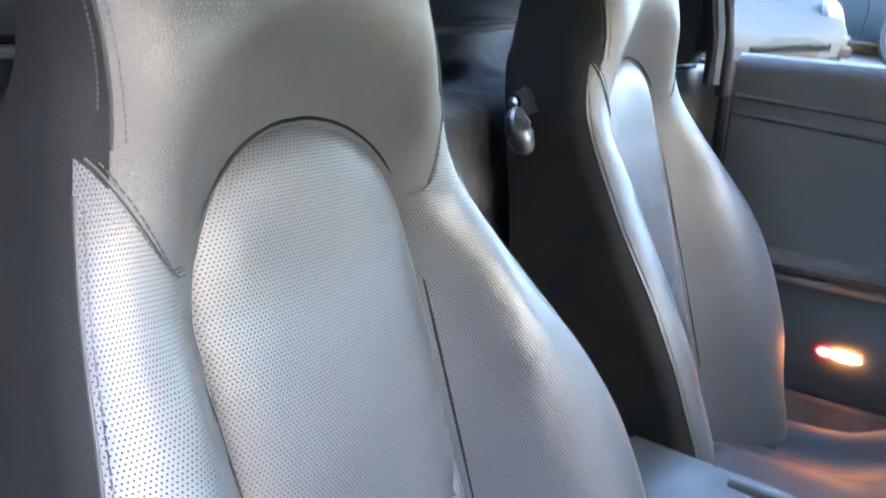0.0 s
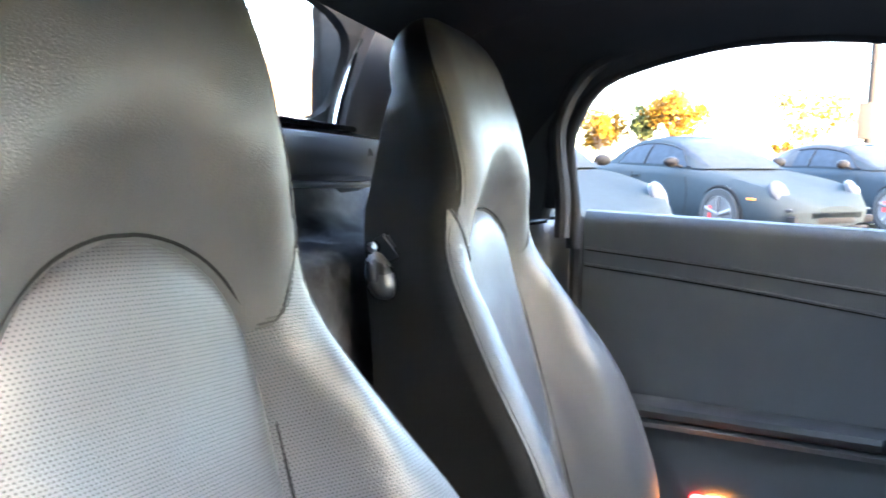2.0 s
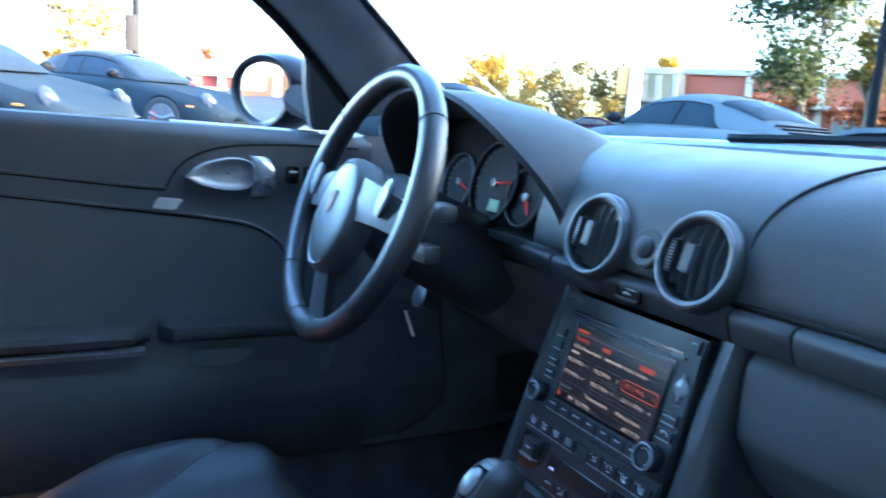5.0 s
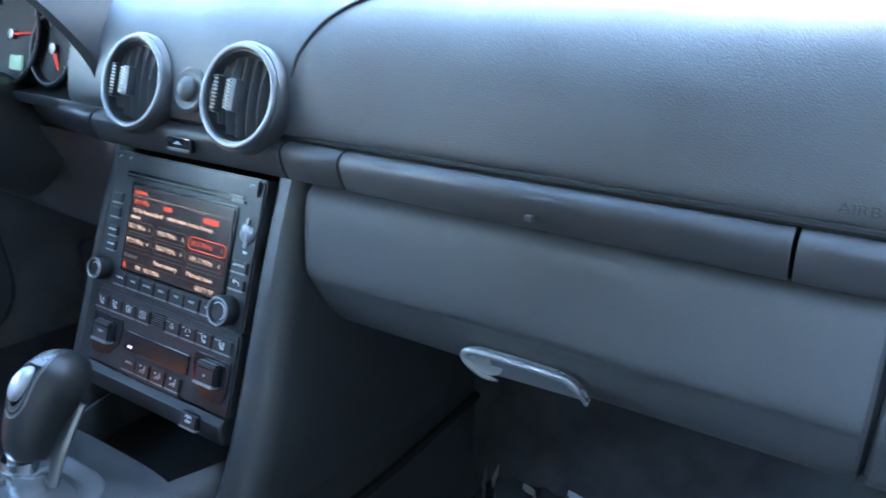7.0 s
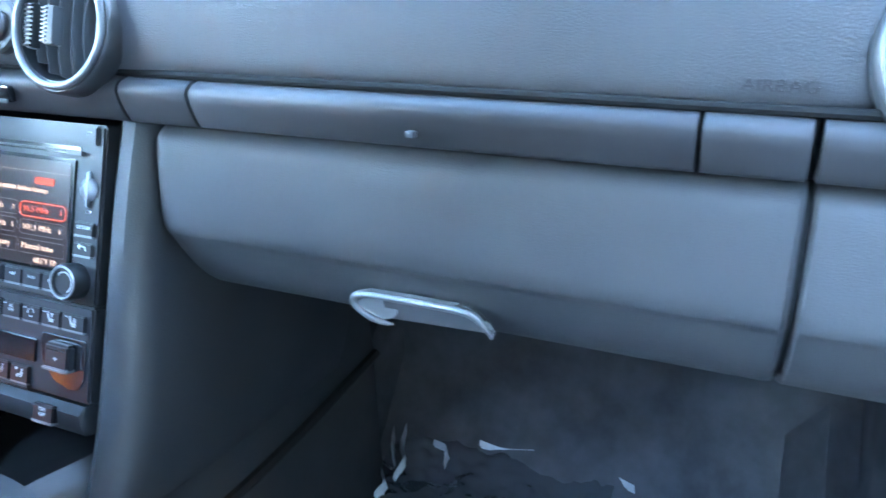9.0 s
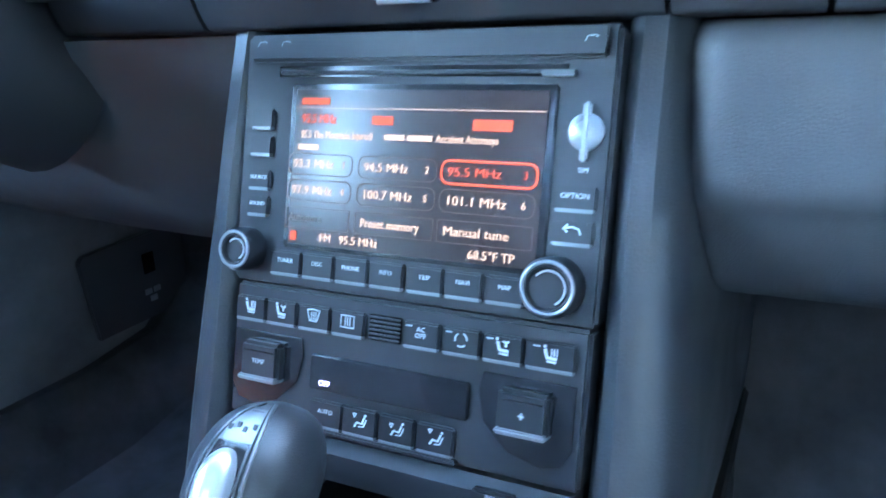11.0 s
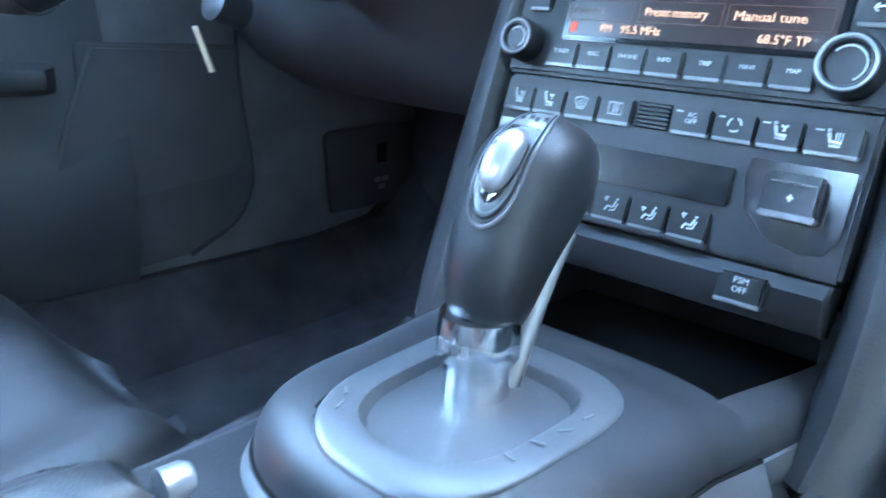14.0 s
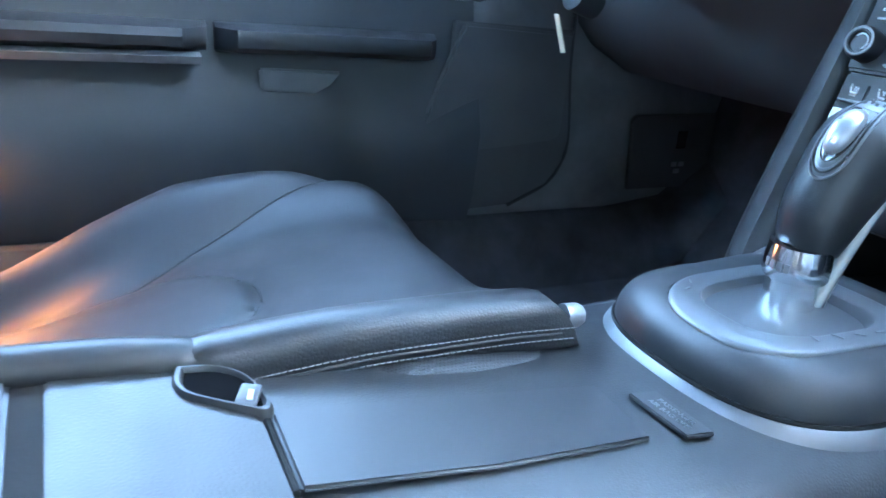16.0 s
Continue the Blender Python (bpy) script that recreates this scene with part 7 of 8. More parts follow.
    for i, (x, y) in enumerate(((0.405, 0.022), (0.413, 0.028), (0.425, -0.046), (0.440, -0.048), (0.455, -0.050), (0.470, -0.051))):
        part("gate_mark", made_box((0.006, 0.0012, 0.0004), (x, y, dome(x, y) + 0.0018), Euler((0, 0, radians(20 + 30 * i))).to_matrix()), KEY_BAR, gp)
    # chrome foot
    base, tip = Vector((0.462, 0.0, 0.503)), Vector((0.462, 0.0, 0.545))
    part("chrome_foot", made_spin([(0.0150, -0.008), (0.0146, 0.0), (0.0144, 0.006), (0.0144, 0.0125), (0.0150, 0.0138), (0.0172, 0.0148), (0.0180, 0.0165), (0.0180, 0.026), (0.0172, 0.034), (0.0, 0.035)], base, tip - base, 36), CHROME, gear)
    for k in range(4):
        a = radians(180 + (k - 1.5) * 14)
        part("writing_bar", made_box((0.0006, 0.0028, 0.005), (0.462 + 0.0180 * math.cos(a), 0.0180 * math.sin(a), 0.526), Euler((0, 0, a)).to_matrix()), KEY_BAR, gear)
    part("chrome_strut", made_tube(curve([(0.476, -0.003, 0.500), (0.484, -0.003, 0.520), (0.496, -0.003, 0.543), (0.510, -0.003, 0.565)], 10), 0.0100, 12, flat=0.55), surface("brushed_strut", (0.16, 0.164, 0.17), 0.30, 0.8, fine=700.0, bump=0.03), gear)
    # grip: an egg-shaped leather head that leans forward, on a tapering stem
    stations = [(0.463, 0.532, 0.0150, 0.0155), (0.464, 0.537, 0.0185, 0.0185), (0.467, 0.547, 0.0225, 0.0215), (0.472, 0.559, 0.0250, 0.0235), (0.480, 0.572, 0.0285, 0.0250), (0.489, 0.585, 0.0315, 0.0262), (0.497, 0.596, 0.0305, 0.0255), (0.504, 0.6045, 0.0250, 0.0215), (0.508, 0.610, 0.0165, 0.0145), (0.510, 0.6125, 0.005, 0.0045)]
    fwd = Vector((0.907, 0, -0.42))
    pts = curve([Vector((x, a, z)) for x, z, a, b in stations], 34)
    wid = curve([Vector((b, 0, 0)) for *_, b in stations], 34)
    pts = [Vector((p.x, p.y * 0.93, p.z)) for p in pts]
    wid = [p * 0.93 for p in wid]
    rows = [[Vector((p.x, 0, p.z)) + fwd * (p.y * math.cos(t)) + Vector((0, q.x * math.sin(t), 0)) for t in (2 * math.pi * k / 32 for k in range(32))] for p, q in zip(pts, wid)]
    bm = bmesh.new()
    grid(bm, rows, close_u=True, cap=True)
    bmesh.ops.recalc_face_normals(bm, faces=bm.faces)
    grip = part("grip", bm, surface("grip_leather", (0.019, 0.0197, 0.021), 0.40, fine=800.0, grain="leather", bump=0.1, spec=0.32), gear)
    # silver-framed inlay down the back of the head, with the release button
    def skin_at(v, t, lift):
        i = min(int(v), 32)
        p, q = pts[i].lerp(pts[i + 1], v - i), wid[i].lerp(wid[i + 1], v - i)
        t += 0.14
        return Vector((p.x, 0, p.z)) + (fwd * math.cos(t) * (p.y + lift) + Vector((0, (q.x + lift) * math.sin(t), 0)))

    def u_shape(lo, hi, half, n=26, power=0.5):
        """Places up the head with a half angle each: a round bottom, then straight sides."""
        out = []
        for k in range(n + 1):
            f = k / n
            v = lo + (hi - lo) * f * f * (2 - f) if f < 1 else hi
            g = min((v - lo) / 4.5, 1.0)
            out.append((v, half * max(1 - (1 - g) ** 2, 0.0) ** power * (1 - 0.15 * f)))
        return out

    def sheet(lo, hi, half, base, dome):
        rows = [[skin_at(v, math.pi + h * f, base + dome * (1 - f ** 4)) for f in (-1, -0.8, -0.5, 0, 0.5, 0.8, 1)] for v, h in u_shape(lo, hi, half)]
        bm = bmesh.new()
        grid(bm, rows)
        bmesh.ops.recalc_face_normals(bm, faces=bm.faces)
        return bm

    def edge(lo, hi, half, lift):
        us = u_shape(lo, hi, half)
        return [skin_at(v, math.pi - h, lift) for v, h in reversed(us)] + [skin_at(v, math.pi + h, lift) for v, h in us[1:]]

    part("inlay", sheet(13.2, 32.6, 0.42, 0.0006, 0.0004), surface("grey_inlay", (0.05, 0.051, 0.054), 0.35, 0.2, fine=500.0, bump=0.02), grip)
    part("inlay_rim", made_tube(edge(13.0, 32.6, 0.44, 0.0005), 0.0009, 8), RING, grip)
    part("inlay_groove", made_tube(edge(13.8, 32.6, 0.385, 0.0008), 0.0007, 6), RUBBER, grip)
    part("inner_rim", made_tube(edge(14.3, 32.6, 0.36, 0.0006), 0.0005, 6), RING, grip)
    part("button_recess", sheet(15.2, 24.6, 0.335, 0.0010, 0.0004), GLOSS, grip)
    rows = []
    for k in range(17):
        a = math.pi * k / 16
        v, h = 20.1 - 3.9 * math.cos(a), 0.29 * max(math.sin(a), 0.02) ** 0.75
        rows.append([skin_at(v, math.pi + h * f, 0.0014 + 0.0052 * (1 - f ** 4) * math.sin(a) ** 0.6) for f in (-1, -0.85, -0.6, -0.3, 0, 0.3, 0.6, 0.85, 1)])
    bm = bmesh.new()
    grid(bm, rows)
    bmesh.ops.recalc_face_normals(bm, faces=bm.faces)
    part("release_button", bm, surface("satin_chrome", (0.30, 0.305, 0.32), 0.34, 0.55, fine=500.0, bump=0.02), grip, "satin chrome release button")
    rows = [[skin_at(v, math.pi + 0.33 * f, 0.0012) for f in (-1, -0.6, 0, 0.6, 1)] for v in (24.8, 26.0, 27.2, 28.4, 29.6, 30.8)]
    bm = bmesh.new()
    grid(bm, rows)
    bmesh.ops.recalc_face_normals(bm, faces=bm.faces)
    strip = part("pattern_strip", bm, surface("satin_pattern_strip", (0.16, 0.163, 0.17), 0.34, 0.4, fine=500.0, bump=0.02), grip)
    for k in range(4):
        c = skin_at(26.6 + 0.5 * (k % 2), math.pi + 0.24 * (k - 1.5) / 1.5, 0.0016)
        part("pattern_mark", made_box((0.0022, 0.0016, 0.0006), c, Euler((0, radians(-40), 0)).to_matrix()), KEY, strip)


def build_handbrake():
    hb = thing("handbrake", (0.2, 0.05, 0.44), "black leather handbrake lever with pale double stitching", "handbrake")
    path = [(0.152, 0.055, 0.481), (0.18, 0.055, 0.4835), (0.22, 0.054, 0.4865), (0.26, 0.053, 0.487), (0.30, 0.052, 0.487), (0.340, 0.0505, 0.4855)]
    pts = curve(path, 24)
    rows = []
    for i, p in enumerate(pts):
        g = 1.0 if 0 < i < 23 else 0.9
        ww = 0.0165 * g
        sec = []
        for k in range(20):
            a = 2 * math.pi * k / 20
            c, s = math.cos(a), math.sin(a)
            e = 2 / 2.6
            hh = (0.0165 if s > 0 else 0.0225) * g
            sec.append(p + Vector((-0.013 * s, ww * math.copysign(abs(c) ** e, c), hh * math.copysign(abs(s) ** e, s))))
        rows.append(sec)
    bm = bmesh.new()
    grid(bm, rows, close_u=True, cap=True)
    bmesh.ops.recalc_face_normals(bm, faces=bm.faces)
    grip = part("grip", bm, surface("handbrake_leather", (0.027, 0.028, 0.030), 0.38, fine=500.0, grain="leather", bump=0.14, spec=0.32), hb)
    for dz in (0.0005, -0.0058):
        bm = bmesh.new()
        n = 58
        for j in range(n):
            a = pts[0].lerp(pts[-1], j / n)
            f, f2 = j / n * 23, (j + 0.72) / n * 23

            def on(v):
                i = min(int(v), 22)
                q = pts[i].lerp(pts[i + 1], v - i)
                return q + Vector((0, -0.0168, dz))

            tube(bm, [on(f), on((f + f2) / 2) + Vector((0, -0.0004, 0)), on(f2)], 0.00042, 4)
        tagged(part("stitching", bm, PALE_THREAD, grip, "pale grey stitching"), kind="stuff")
    part("welt", made_tube([p + Vector((0, -0.0167, -0.0026)) for p in pts[1:-1]], 0.0008, 5), PIPING, grip)
    part("button", made_spin([(0.0072, -0.004), (0.0072, 0.005), (0.0058, 0.008), (0, 0.0085)], (0.347, 0.0503, 0.4845), (1, -0.02, -0.05), 24), SILVER, hb, "polished push button")
    stem = [(0.168, 0.055, 0.480), (0.13, 0.0555, 0.4895), (0.09, 0.0565, 0.4930), (0.02, 0.0575, 0.4945), (-0.06, 0.058, 0.4930)]
    part("stem", made_tube(curve(stem, 20), 0.0125, 16, flat=0.8), surface("stem_plastic", (0.022, 0.022, 0.023), 0.5, fine=500.0, bump=0.08, spec=0.35), hb)
    line = curve([(0.178, 0.036, 0.4610), (0.22, 0.034, 0.4612), (0.28, 0.0335, 0.4605), (0.350, 0.036, 0.4570)], 30)
    rows, uvs = [], []
    for i, p in enumerate(line):
        g = 0.35 + 0.65 * math.sin(math.pi * (i + 1) / 31) ** 0.5
        rows.append([p + Vector((0, 0.024 * g * math.cos(2 * math.pi * k / 20), 0.0185 * g * math.sin(2 * math.pi * k / 20))) for k in range(20)])
        uvs.append([(p.x, 0.0068 * g * k) for k in range(20)])
    bm = bmesh.new()
    grid(bm, rows, close_u=True, cap=True, uv=uvs)
    bmesh.ops.recalc_face_normals(bm, faces=bm.faces)
    part("boot", bm, BOOT_LEATHER, hb, "perforated leather boot")


build_console()
build_radio()
build_climate()
build_gear()
build_handbrake()


# ---- loose things in the footwell ----
def build_wrap():
    bm = bmesh.new()
    rows = []
    for i in range(50):
        row = []
        for j in range(64):
            x, y = 0.90 + 0.22 * i / 49, -0.115 - 0.32 * j / 63
            p = Vector((x * 13, y * 17, 0.3))
            z = 0.232 + 0.010 * abs(noise.noise(p)) + 0.007 * abs(noise.noise(p * 2.7)) + 0.003 * abs(noise.noise(p * 6.1)) + 0.02 * smooth((x - 0.98) / 0.1)
            row.append((x, y, z))
        rows.append(row)
    grid(bm, rows, flip=True)
    m, nt, b = nodes_of("crumpled_clear_film")
    b.inputs["Base Color"].default_value = (0.05, 0.052, 0.056, 1)
    b.inputs["Roughness"].default_value = 0.16
    b.inputs["Coat Weight"].default_value = 1.0
    b.inputs["Coat Roughness"].default_value = 0.03
    thicken(bm, 0.002)
    film = thing("floor_film", (1.0, -0.28, 0.22), "crumpled glossy protective film on the passenger footwell floor", "plastic film")
    part("sheet", bm, m, film)
    # thin pale ribbons laid on the film as painted glints
    pale = surface("pale_film_glint", (0.45, 0.47, 0.50), 0.12, 0.0, fine=60.0, bump=0.3, spec=0.8)
    glints = ([(1.05, -0.120), (1.00, -0.142), (0.96, -0.166)], [(1.06, -0.138), (1.01, -0.150), (0.975, -0.172), (0.94, -0.174)], [(0.95, -0.150), (0.92, -0.172), (0.90, -0.168)], [(1.045, -0.252), (1.048, -0.285), (1.052, -0.325)], [(1.03, -0.19), (1.015, -0.215), (0.99, -0.222)], [(1.06, -0.40), (1.05, -0.43), (1.03, -0.46)], [(1.10, -0.155), (1.08, -0.19), (1.09, -0.23)])
    for k, line in enumerate(glints):
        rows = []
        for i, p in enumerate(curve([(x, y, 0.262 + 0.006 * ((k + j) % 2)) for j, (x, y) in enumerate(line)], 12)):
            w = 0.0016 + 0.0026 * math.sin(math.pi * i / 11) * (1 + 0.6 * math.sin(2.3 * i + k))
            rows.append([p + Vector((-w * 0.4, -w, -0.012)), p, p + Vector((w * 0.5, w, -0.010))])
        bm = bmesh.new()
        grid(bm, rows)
        part("glint_ribbon", bm, pale, film)


build_wrap()


# ---- outside: the parking lot, cars, trees and buildings ----
def ground_z(x, y):
    """The lot rises gently away from the driver's side."""
    return table(y, [(1.5, 0.0), (3.0, 0.05), (5.0, 0.14), (8.0, 0.27), (10.7, 0.375), (13.4, 0.46), (17.0, 0.52), (25.0, 0.56)])


def build_ground():
    bm = bmesh.new()
    ys = [-600, -60, -10, 0, 1.5, 2, 2.5, 3, 3.5, 4, 4.5, 5, 5.5, 6, 6.5, 7, 7.5, 8, 8.5, 9, 9.5, 10, 11, 12, 13, 14, 15, 16, 18, 20, 30, 80, 600]
    xs = [-600, -60, -10, 0, 10, 60, 600]
    grid(bm, [[(x, y, ground_z(x, y)) for x in xs] for y in ys], flip=True)
    solo("ground", bm, surface("asphalt", (0.042, 0.042, 0.044), 0.9, fine=60.0, coarse=0.7, bump=0.5, depth=0.01, spread=0.3, spec=0.05), "grey asphalt parking lot", "ground", kind="structure")
    paint = surface("white_line_paint", (0.6, 0.6, 0.58), 0.7, fine=90.0, bump=0.2)
    for k in range(4):
        x = -4.2 + 2.35 * k
        bm = bmesh.new()
        grid(bm, [[(x + a + 3.2 * f, 14.5 - 4.1 * f, ground_z(0, 14.5 - 4.1 * f) + 0.005) for a in (0, 0.1)] for f in (0, 0.25, 0.5, 0.75, 1)])
        solo("parking_line", bm, paint, "white painted parking bay line", "road marking", "bay lines", "structure")


# half-profiles of the sports coupe: x, half width, shoulder, wing crest, middle
BODY = [(2.22, 0.40, 0.42, 0.47, 0.50), (2.16, 0.58, 0.46, 0.53, 0.53), (2.02, 0.74, 0.52, 0.62, 0.575), (1.75, 0.84, 0.62, 0.725, 0.645), (1.45, 0.875, 0.69, 0.785, 0.70), (1.10, 0.885, 0.75, 0.835, 0.775), (0.80, 0.885, 0.79, 0.87, 0.855), (0.50, 0.88, 0.82, 0.895, 0.92), (0.0, 0.88, 0.84, 0.90, 0.93), (-0.5, 0.885, 0.85, 0.90, 0.93), (-0.9, 0.90, 0.86, 0.905, 0.93), (-1.25, 0.915, 0.85, 0.90, 0.93), (-1.6, 0.905, 0.81, 0.87, 0.89), (-1.9, 0.86, 0.74, 0.80, 0.81), (-2.12, 0.76, 0.64, 0.69, 0.70), (-2.24, 0.58, 0.50, 0.53, 0.54)]
ROOF = [(0.80, 0.89), (0.55, 1.055), (0.25, 1.21), (0.0, 1.29), (-0.25, 1.325), (-0.55, 1.322), (-0.9, 1.27), (-1.2, 1.175), (-1.5, 1.05), (-1.75, 0.935), (-1.9, 0.86)]


def keyed(x, keys, i):
    keys = sorted((k[0], k[i]) for k in keys)
    return table(x, keys)


def roof_point(x, s, lift=0.0):
    """The glasshouse's skin: s from 0 at the sill to 1 over the middle; negative s on the right."""
    side, s = (1 if s >= 0 else -1), abs(s)
    top = keyed(x, ROOF, 1)
    base = 0.885
    wide = table(x, [(-1.9, 0.40), (-1.5, 0.56), (-1.0, 0.72), (0.3, 0.77), (0.8, 0.74)])
    up = max(top - base, 0.0)
    roof_half = wide * table(x, [(-1.9, 0.8), (-1.2, 0.72), (-0.4, 0.72), (0.8, 0.82)])
    if s < 0.4:
        f = s / 0.4
        y = wide + (roof_half - wide) * (f ** 1.3)
        z = base + up * 0.80 * f
    else:
        f = (s - 0.4) / 0.6
        y = roof_half * math.cos(f * math.pi / 2) ** 0.85 if f < 1 else 0.0
        z = base + up * (0.80 + 0.20 * math.sin(f * math.pi / 2))
    n = Vector((0, y * 0.8, (z - 0.6))).normalized() * lift
    return Vector((x + (lift * 0.6 if x > 0 else 0), side * (y + n.y), z + n.z))


def patch(x0, x1, s0, s1, lift, nx=10, ns=8, edge=None):
    bm = bmesh.new()
    rows = []
    for i in range(nx + 1):
        x = x0 + (x1 - x0) * i / nx
        a, b = (s0, s1) if edge is None else edge(x, s0, s1)
        rows.append([roof_point(x, a + (b - a) * j / ns, lift) for j in range(ns + 1)])
    grid(bm, rows)
    bmesh.ops.recalc_face_normals(bm, faces=bm.faces)
    return bm


def build_car(name, m, paint, label, soft_top=False):
    car = thing(name, (0, 0, 0), label, "car", "parked cars")
    glass_dark = bpy.data.materials.get("car_window") or surface("car_window", (0.024, 0.030, 0.038), 0.15, fine=200.0, bump=0.0, spec=0.004, rough_spread=0.03)
    trim = bpy.data.materials.get("car_trim") or surface("car_trim", (0.012, 0.012, 0.013), 0.6, fine=300.0, bump=0.05, spec=0.05)
    tyre_mat = bpy.data.materials.get("tyre_rubber") or surface("tyre_rubber", (0.015, 0.015, 0.015), 0.8, fine=200.0, bump=0.3)
    rim_mat = bpy.data.materials.get("wheel_alloy") or surface("wheel_alloy", (0.075, 0.075, 0.078), 0.4, 0.0, fine=300.0, bump=0.02)
    lamp_mat = bpy.data.materials.get("headlamp_glass") or surface("headlamp_glass", (0.045, 0.048, 0.053), 0.15, 0.0, fine=60.0, bump=0.05, spec=0.03)
    red_mat = bpy.data.materials.get("brake_red") or surface("brake_red", (0.5, 0.02, 0.015), 0.35, fine=200.0, bump=0.0)
    # lower body
    rows = []
    xs = [2.22, 2.19, 2.14, 2.08] + [2.0 - 0.12 * k for k in range(34)] + [-2.12, -2.18, -2.22, -2.24]
    for x in xs:
        w, sh, cr, mid = (keyed(x, BODY, i) for i in (1, 2, 3, 4))
        low = 0.17 + 0.10 * smooth((abs(x) - 1.9) / 0.3)
        half = [(w * 0.7, low), (w * 0.93, low + 0.03), (w, low + 0.16), (w * 1.0, (low + sh) / 2 + 0.05), (w * 0.985, sh - 0.06), (w * 0.945, sh), (w * 0.86, cr - 0.015), (w * 0.72, cr), (w * 0.50, mid + (cr - mid) * 0.25), (w * 0.22, mid), (0, mid + 0.004)]
        rows.append([(x, y, z) for y, z in half] + [(x, -y, z) for y, z in reversed(half[:-1])])
    bm = bmesh.new()
    grid(bm, rows, cap=True)
    bmesh.ops.recalc_face_normals(bm, faces=bm.faces)
    part("body", bm, paint, car)
    # glasshouse skin
    xs2 = [0.80 - 2.70 * k / 36 for k in range(37)]
    bm = bmesh.new()
    ss = [j / 14 for j in range(15)]
    grid(bm, [[roof_point(x, s) for s in ss] + [roof_point(x, -s) for s in reversed(ss[1:-1])] + [roof_point(x, -0.0001)] for x in xs2])
    bmesh.ops.recalc_face_normals(bm, faces=bm.faces)
    part("roof", bm, paint, car)
    wind = patch(0.73, 0.06, 0.30, 1.0, 0.008)
    tmp = patch(0.73, 0.06, -0.30, -1.0, 0.008)
    me = bpy.data.meshes.new("half")
    tmp.to_mesh(me)
    tmp.free()
    wind.from_mesh(me)
    bpy.data.meshes.remove(me)
    bmesh.ops.remove_doubles(wind, verts=wind.verts, dist=0.002)
    part("windscreen", wind, glass_dark, car)
    for s in (1, -1):
        def bow(x, a, b):
            top = 0.36 * smooth((x + 1.18) / 0.35) * smooth((0.62 - x) / 0.40)
            return s * 0.04, s * max(0.05, top)
        part("side_window", patch(0.55, -1.12, 0.04, 0.36, 0.007, 24, 5, bow), glass_dark, car)
        part("window_post", made_tube([roof_point(-0.42, s * f, 0.008) for f in (0.03, 0.12, 0.22, 0.34)], 0.016, 6), trim, car)
        part("window_rim", made_tube([roof_point(x, bow(x, 0, 0)[1], 0.008) for x in (0.55 - 1.67 * k / 30 for k in range(31))], 0.009, 6), trim, car)
    if soft_top:
        cloth = surface("black_hood_cloth", (0.012, 0.012, 0.014), 0.95, fine=300.0, bump=0.4)
        for s in (1, -1):
            part("soft_top", patch(0.06, -1.75, s * 0.37, s * 1.0, 0.016, 20, 10), cloth, car, "black cloth soft top")
            part("soft_top_side", patch(-0.75, -1.75, s * 0.02, s * 0.40, 0.016, 14, 6), cloth, car)
    else:
        for s in (1, -1):
            part("rear_window", patch(-0.95, -1.52, s * 0.42, s * 1.0, 0.008, 8, 6), glass_dark, car)
    for j in range(4):
        x = -1.66 - 0.075 * j
        z = keyed(x, BODY, 4) + 0.012
        part("grille_slat", made_box((0.03, 0.78 - 0.05 * j, 0.02), (x, 0, max(z, keyed(x, ROOF, 1) if x > -1.9 else 0) + 0.008), Euler((0, radians(-20), 0)).to_matrix(), bevel=0.005), trim, car)
    for s in (1, -1):
        # oval headlamps on the wings
        bm = bmesh.new()
        at, n = Vector((1.93, s * 0.615, 0.652)), Vector((0.80, s * 0.22, 0.56)).normalized()
        u = n.cross(Vector((0, 1, 0))).normalized()
        v = n.cross(u)
        grid(bm, [[at + n * h + g * (0.155 * math.cos(a) * u + 0.105 * math.sin(a) * v) for a in (2 * math.pi * k / 24 for k in range(24))] for g, h in ((1.06, -0.04), (1.03, 0.004), (0.9, 0.018), (0.5, 0.032), (0.02, 0.036))], close_u=True, cap=True)
        bmesh.ops.recalc_face_normals(bm, faces=bm.faces)
        lamp = part("headlamp", bm, lamp_mat, car)
        part("bulb", made_spin([(0.045, 0.0), (0.045, 0.045), (0.02, 0.050), (0, 0.05)], at, n, 16), rim_mat, lamp)
        part("indicator", made_box((0.08, 0.24, 0.03), (2.06, s * 0.56, 0.455), Euler((0, 0, radians(-s * 28))).to_matrix(), bevel=0.015), lamp_mat, car)
        part("air_intake", made_box((0.10, 0.36, 0.10), (2.085, s * 0.50, 0.335), Euler((0, 0, radians(-s * 24))).to_matrix(), bevel=0.03), trim, car)
        part("side_marker", made_box((0.12, 0.02, 0.025), (1.72, s * 0.835, 0.56), Euler((0, 0, radians(-s * 10))).to_matrix(), bevel=0.006), surface("amber_marker", (0.8, 0.25, 0.04), 0.3, fine=200.0, bump=0.0) if "amber_marker" not in bpy.data.materials else bpy.data.materials["amber_marker"], car)
        part("tail_lamp", made_box((0.14, 0.32, 0.10), (-2.10, s * 0.66, 0.66), Euler((0, 0, radians(s * 30))).to_matrix(), bevel=0.03), red_mat, car)
        # door mirror
        bm = bmesh.new()
        bmesh.ops.create_uvsphere(bm, u_segments=16, v_segments=10, radius=1.0, matrix=Matrix.Translation((0.42, s * 0.96, 0.965)) @ Matrix.Diagonal((0.075, 0.115, 0.07, 1)))
        mir = part("door_mirror", bm, trim, car)
        part("mirror_arm", made_tube([(0.44, s * 0.80, 0.90), (0.43, s * 0.90, 0.93)], 0.022, 6), trim, mir)
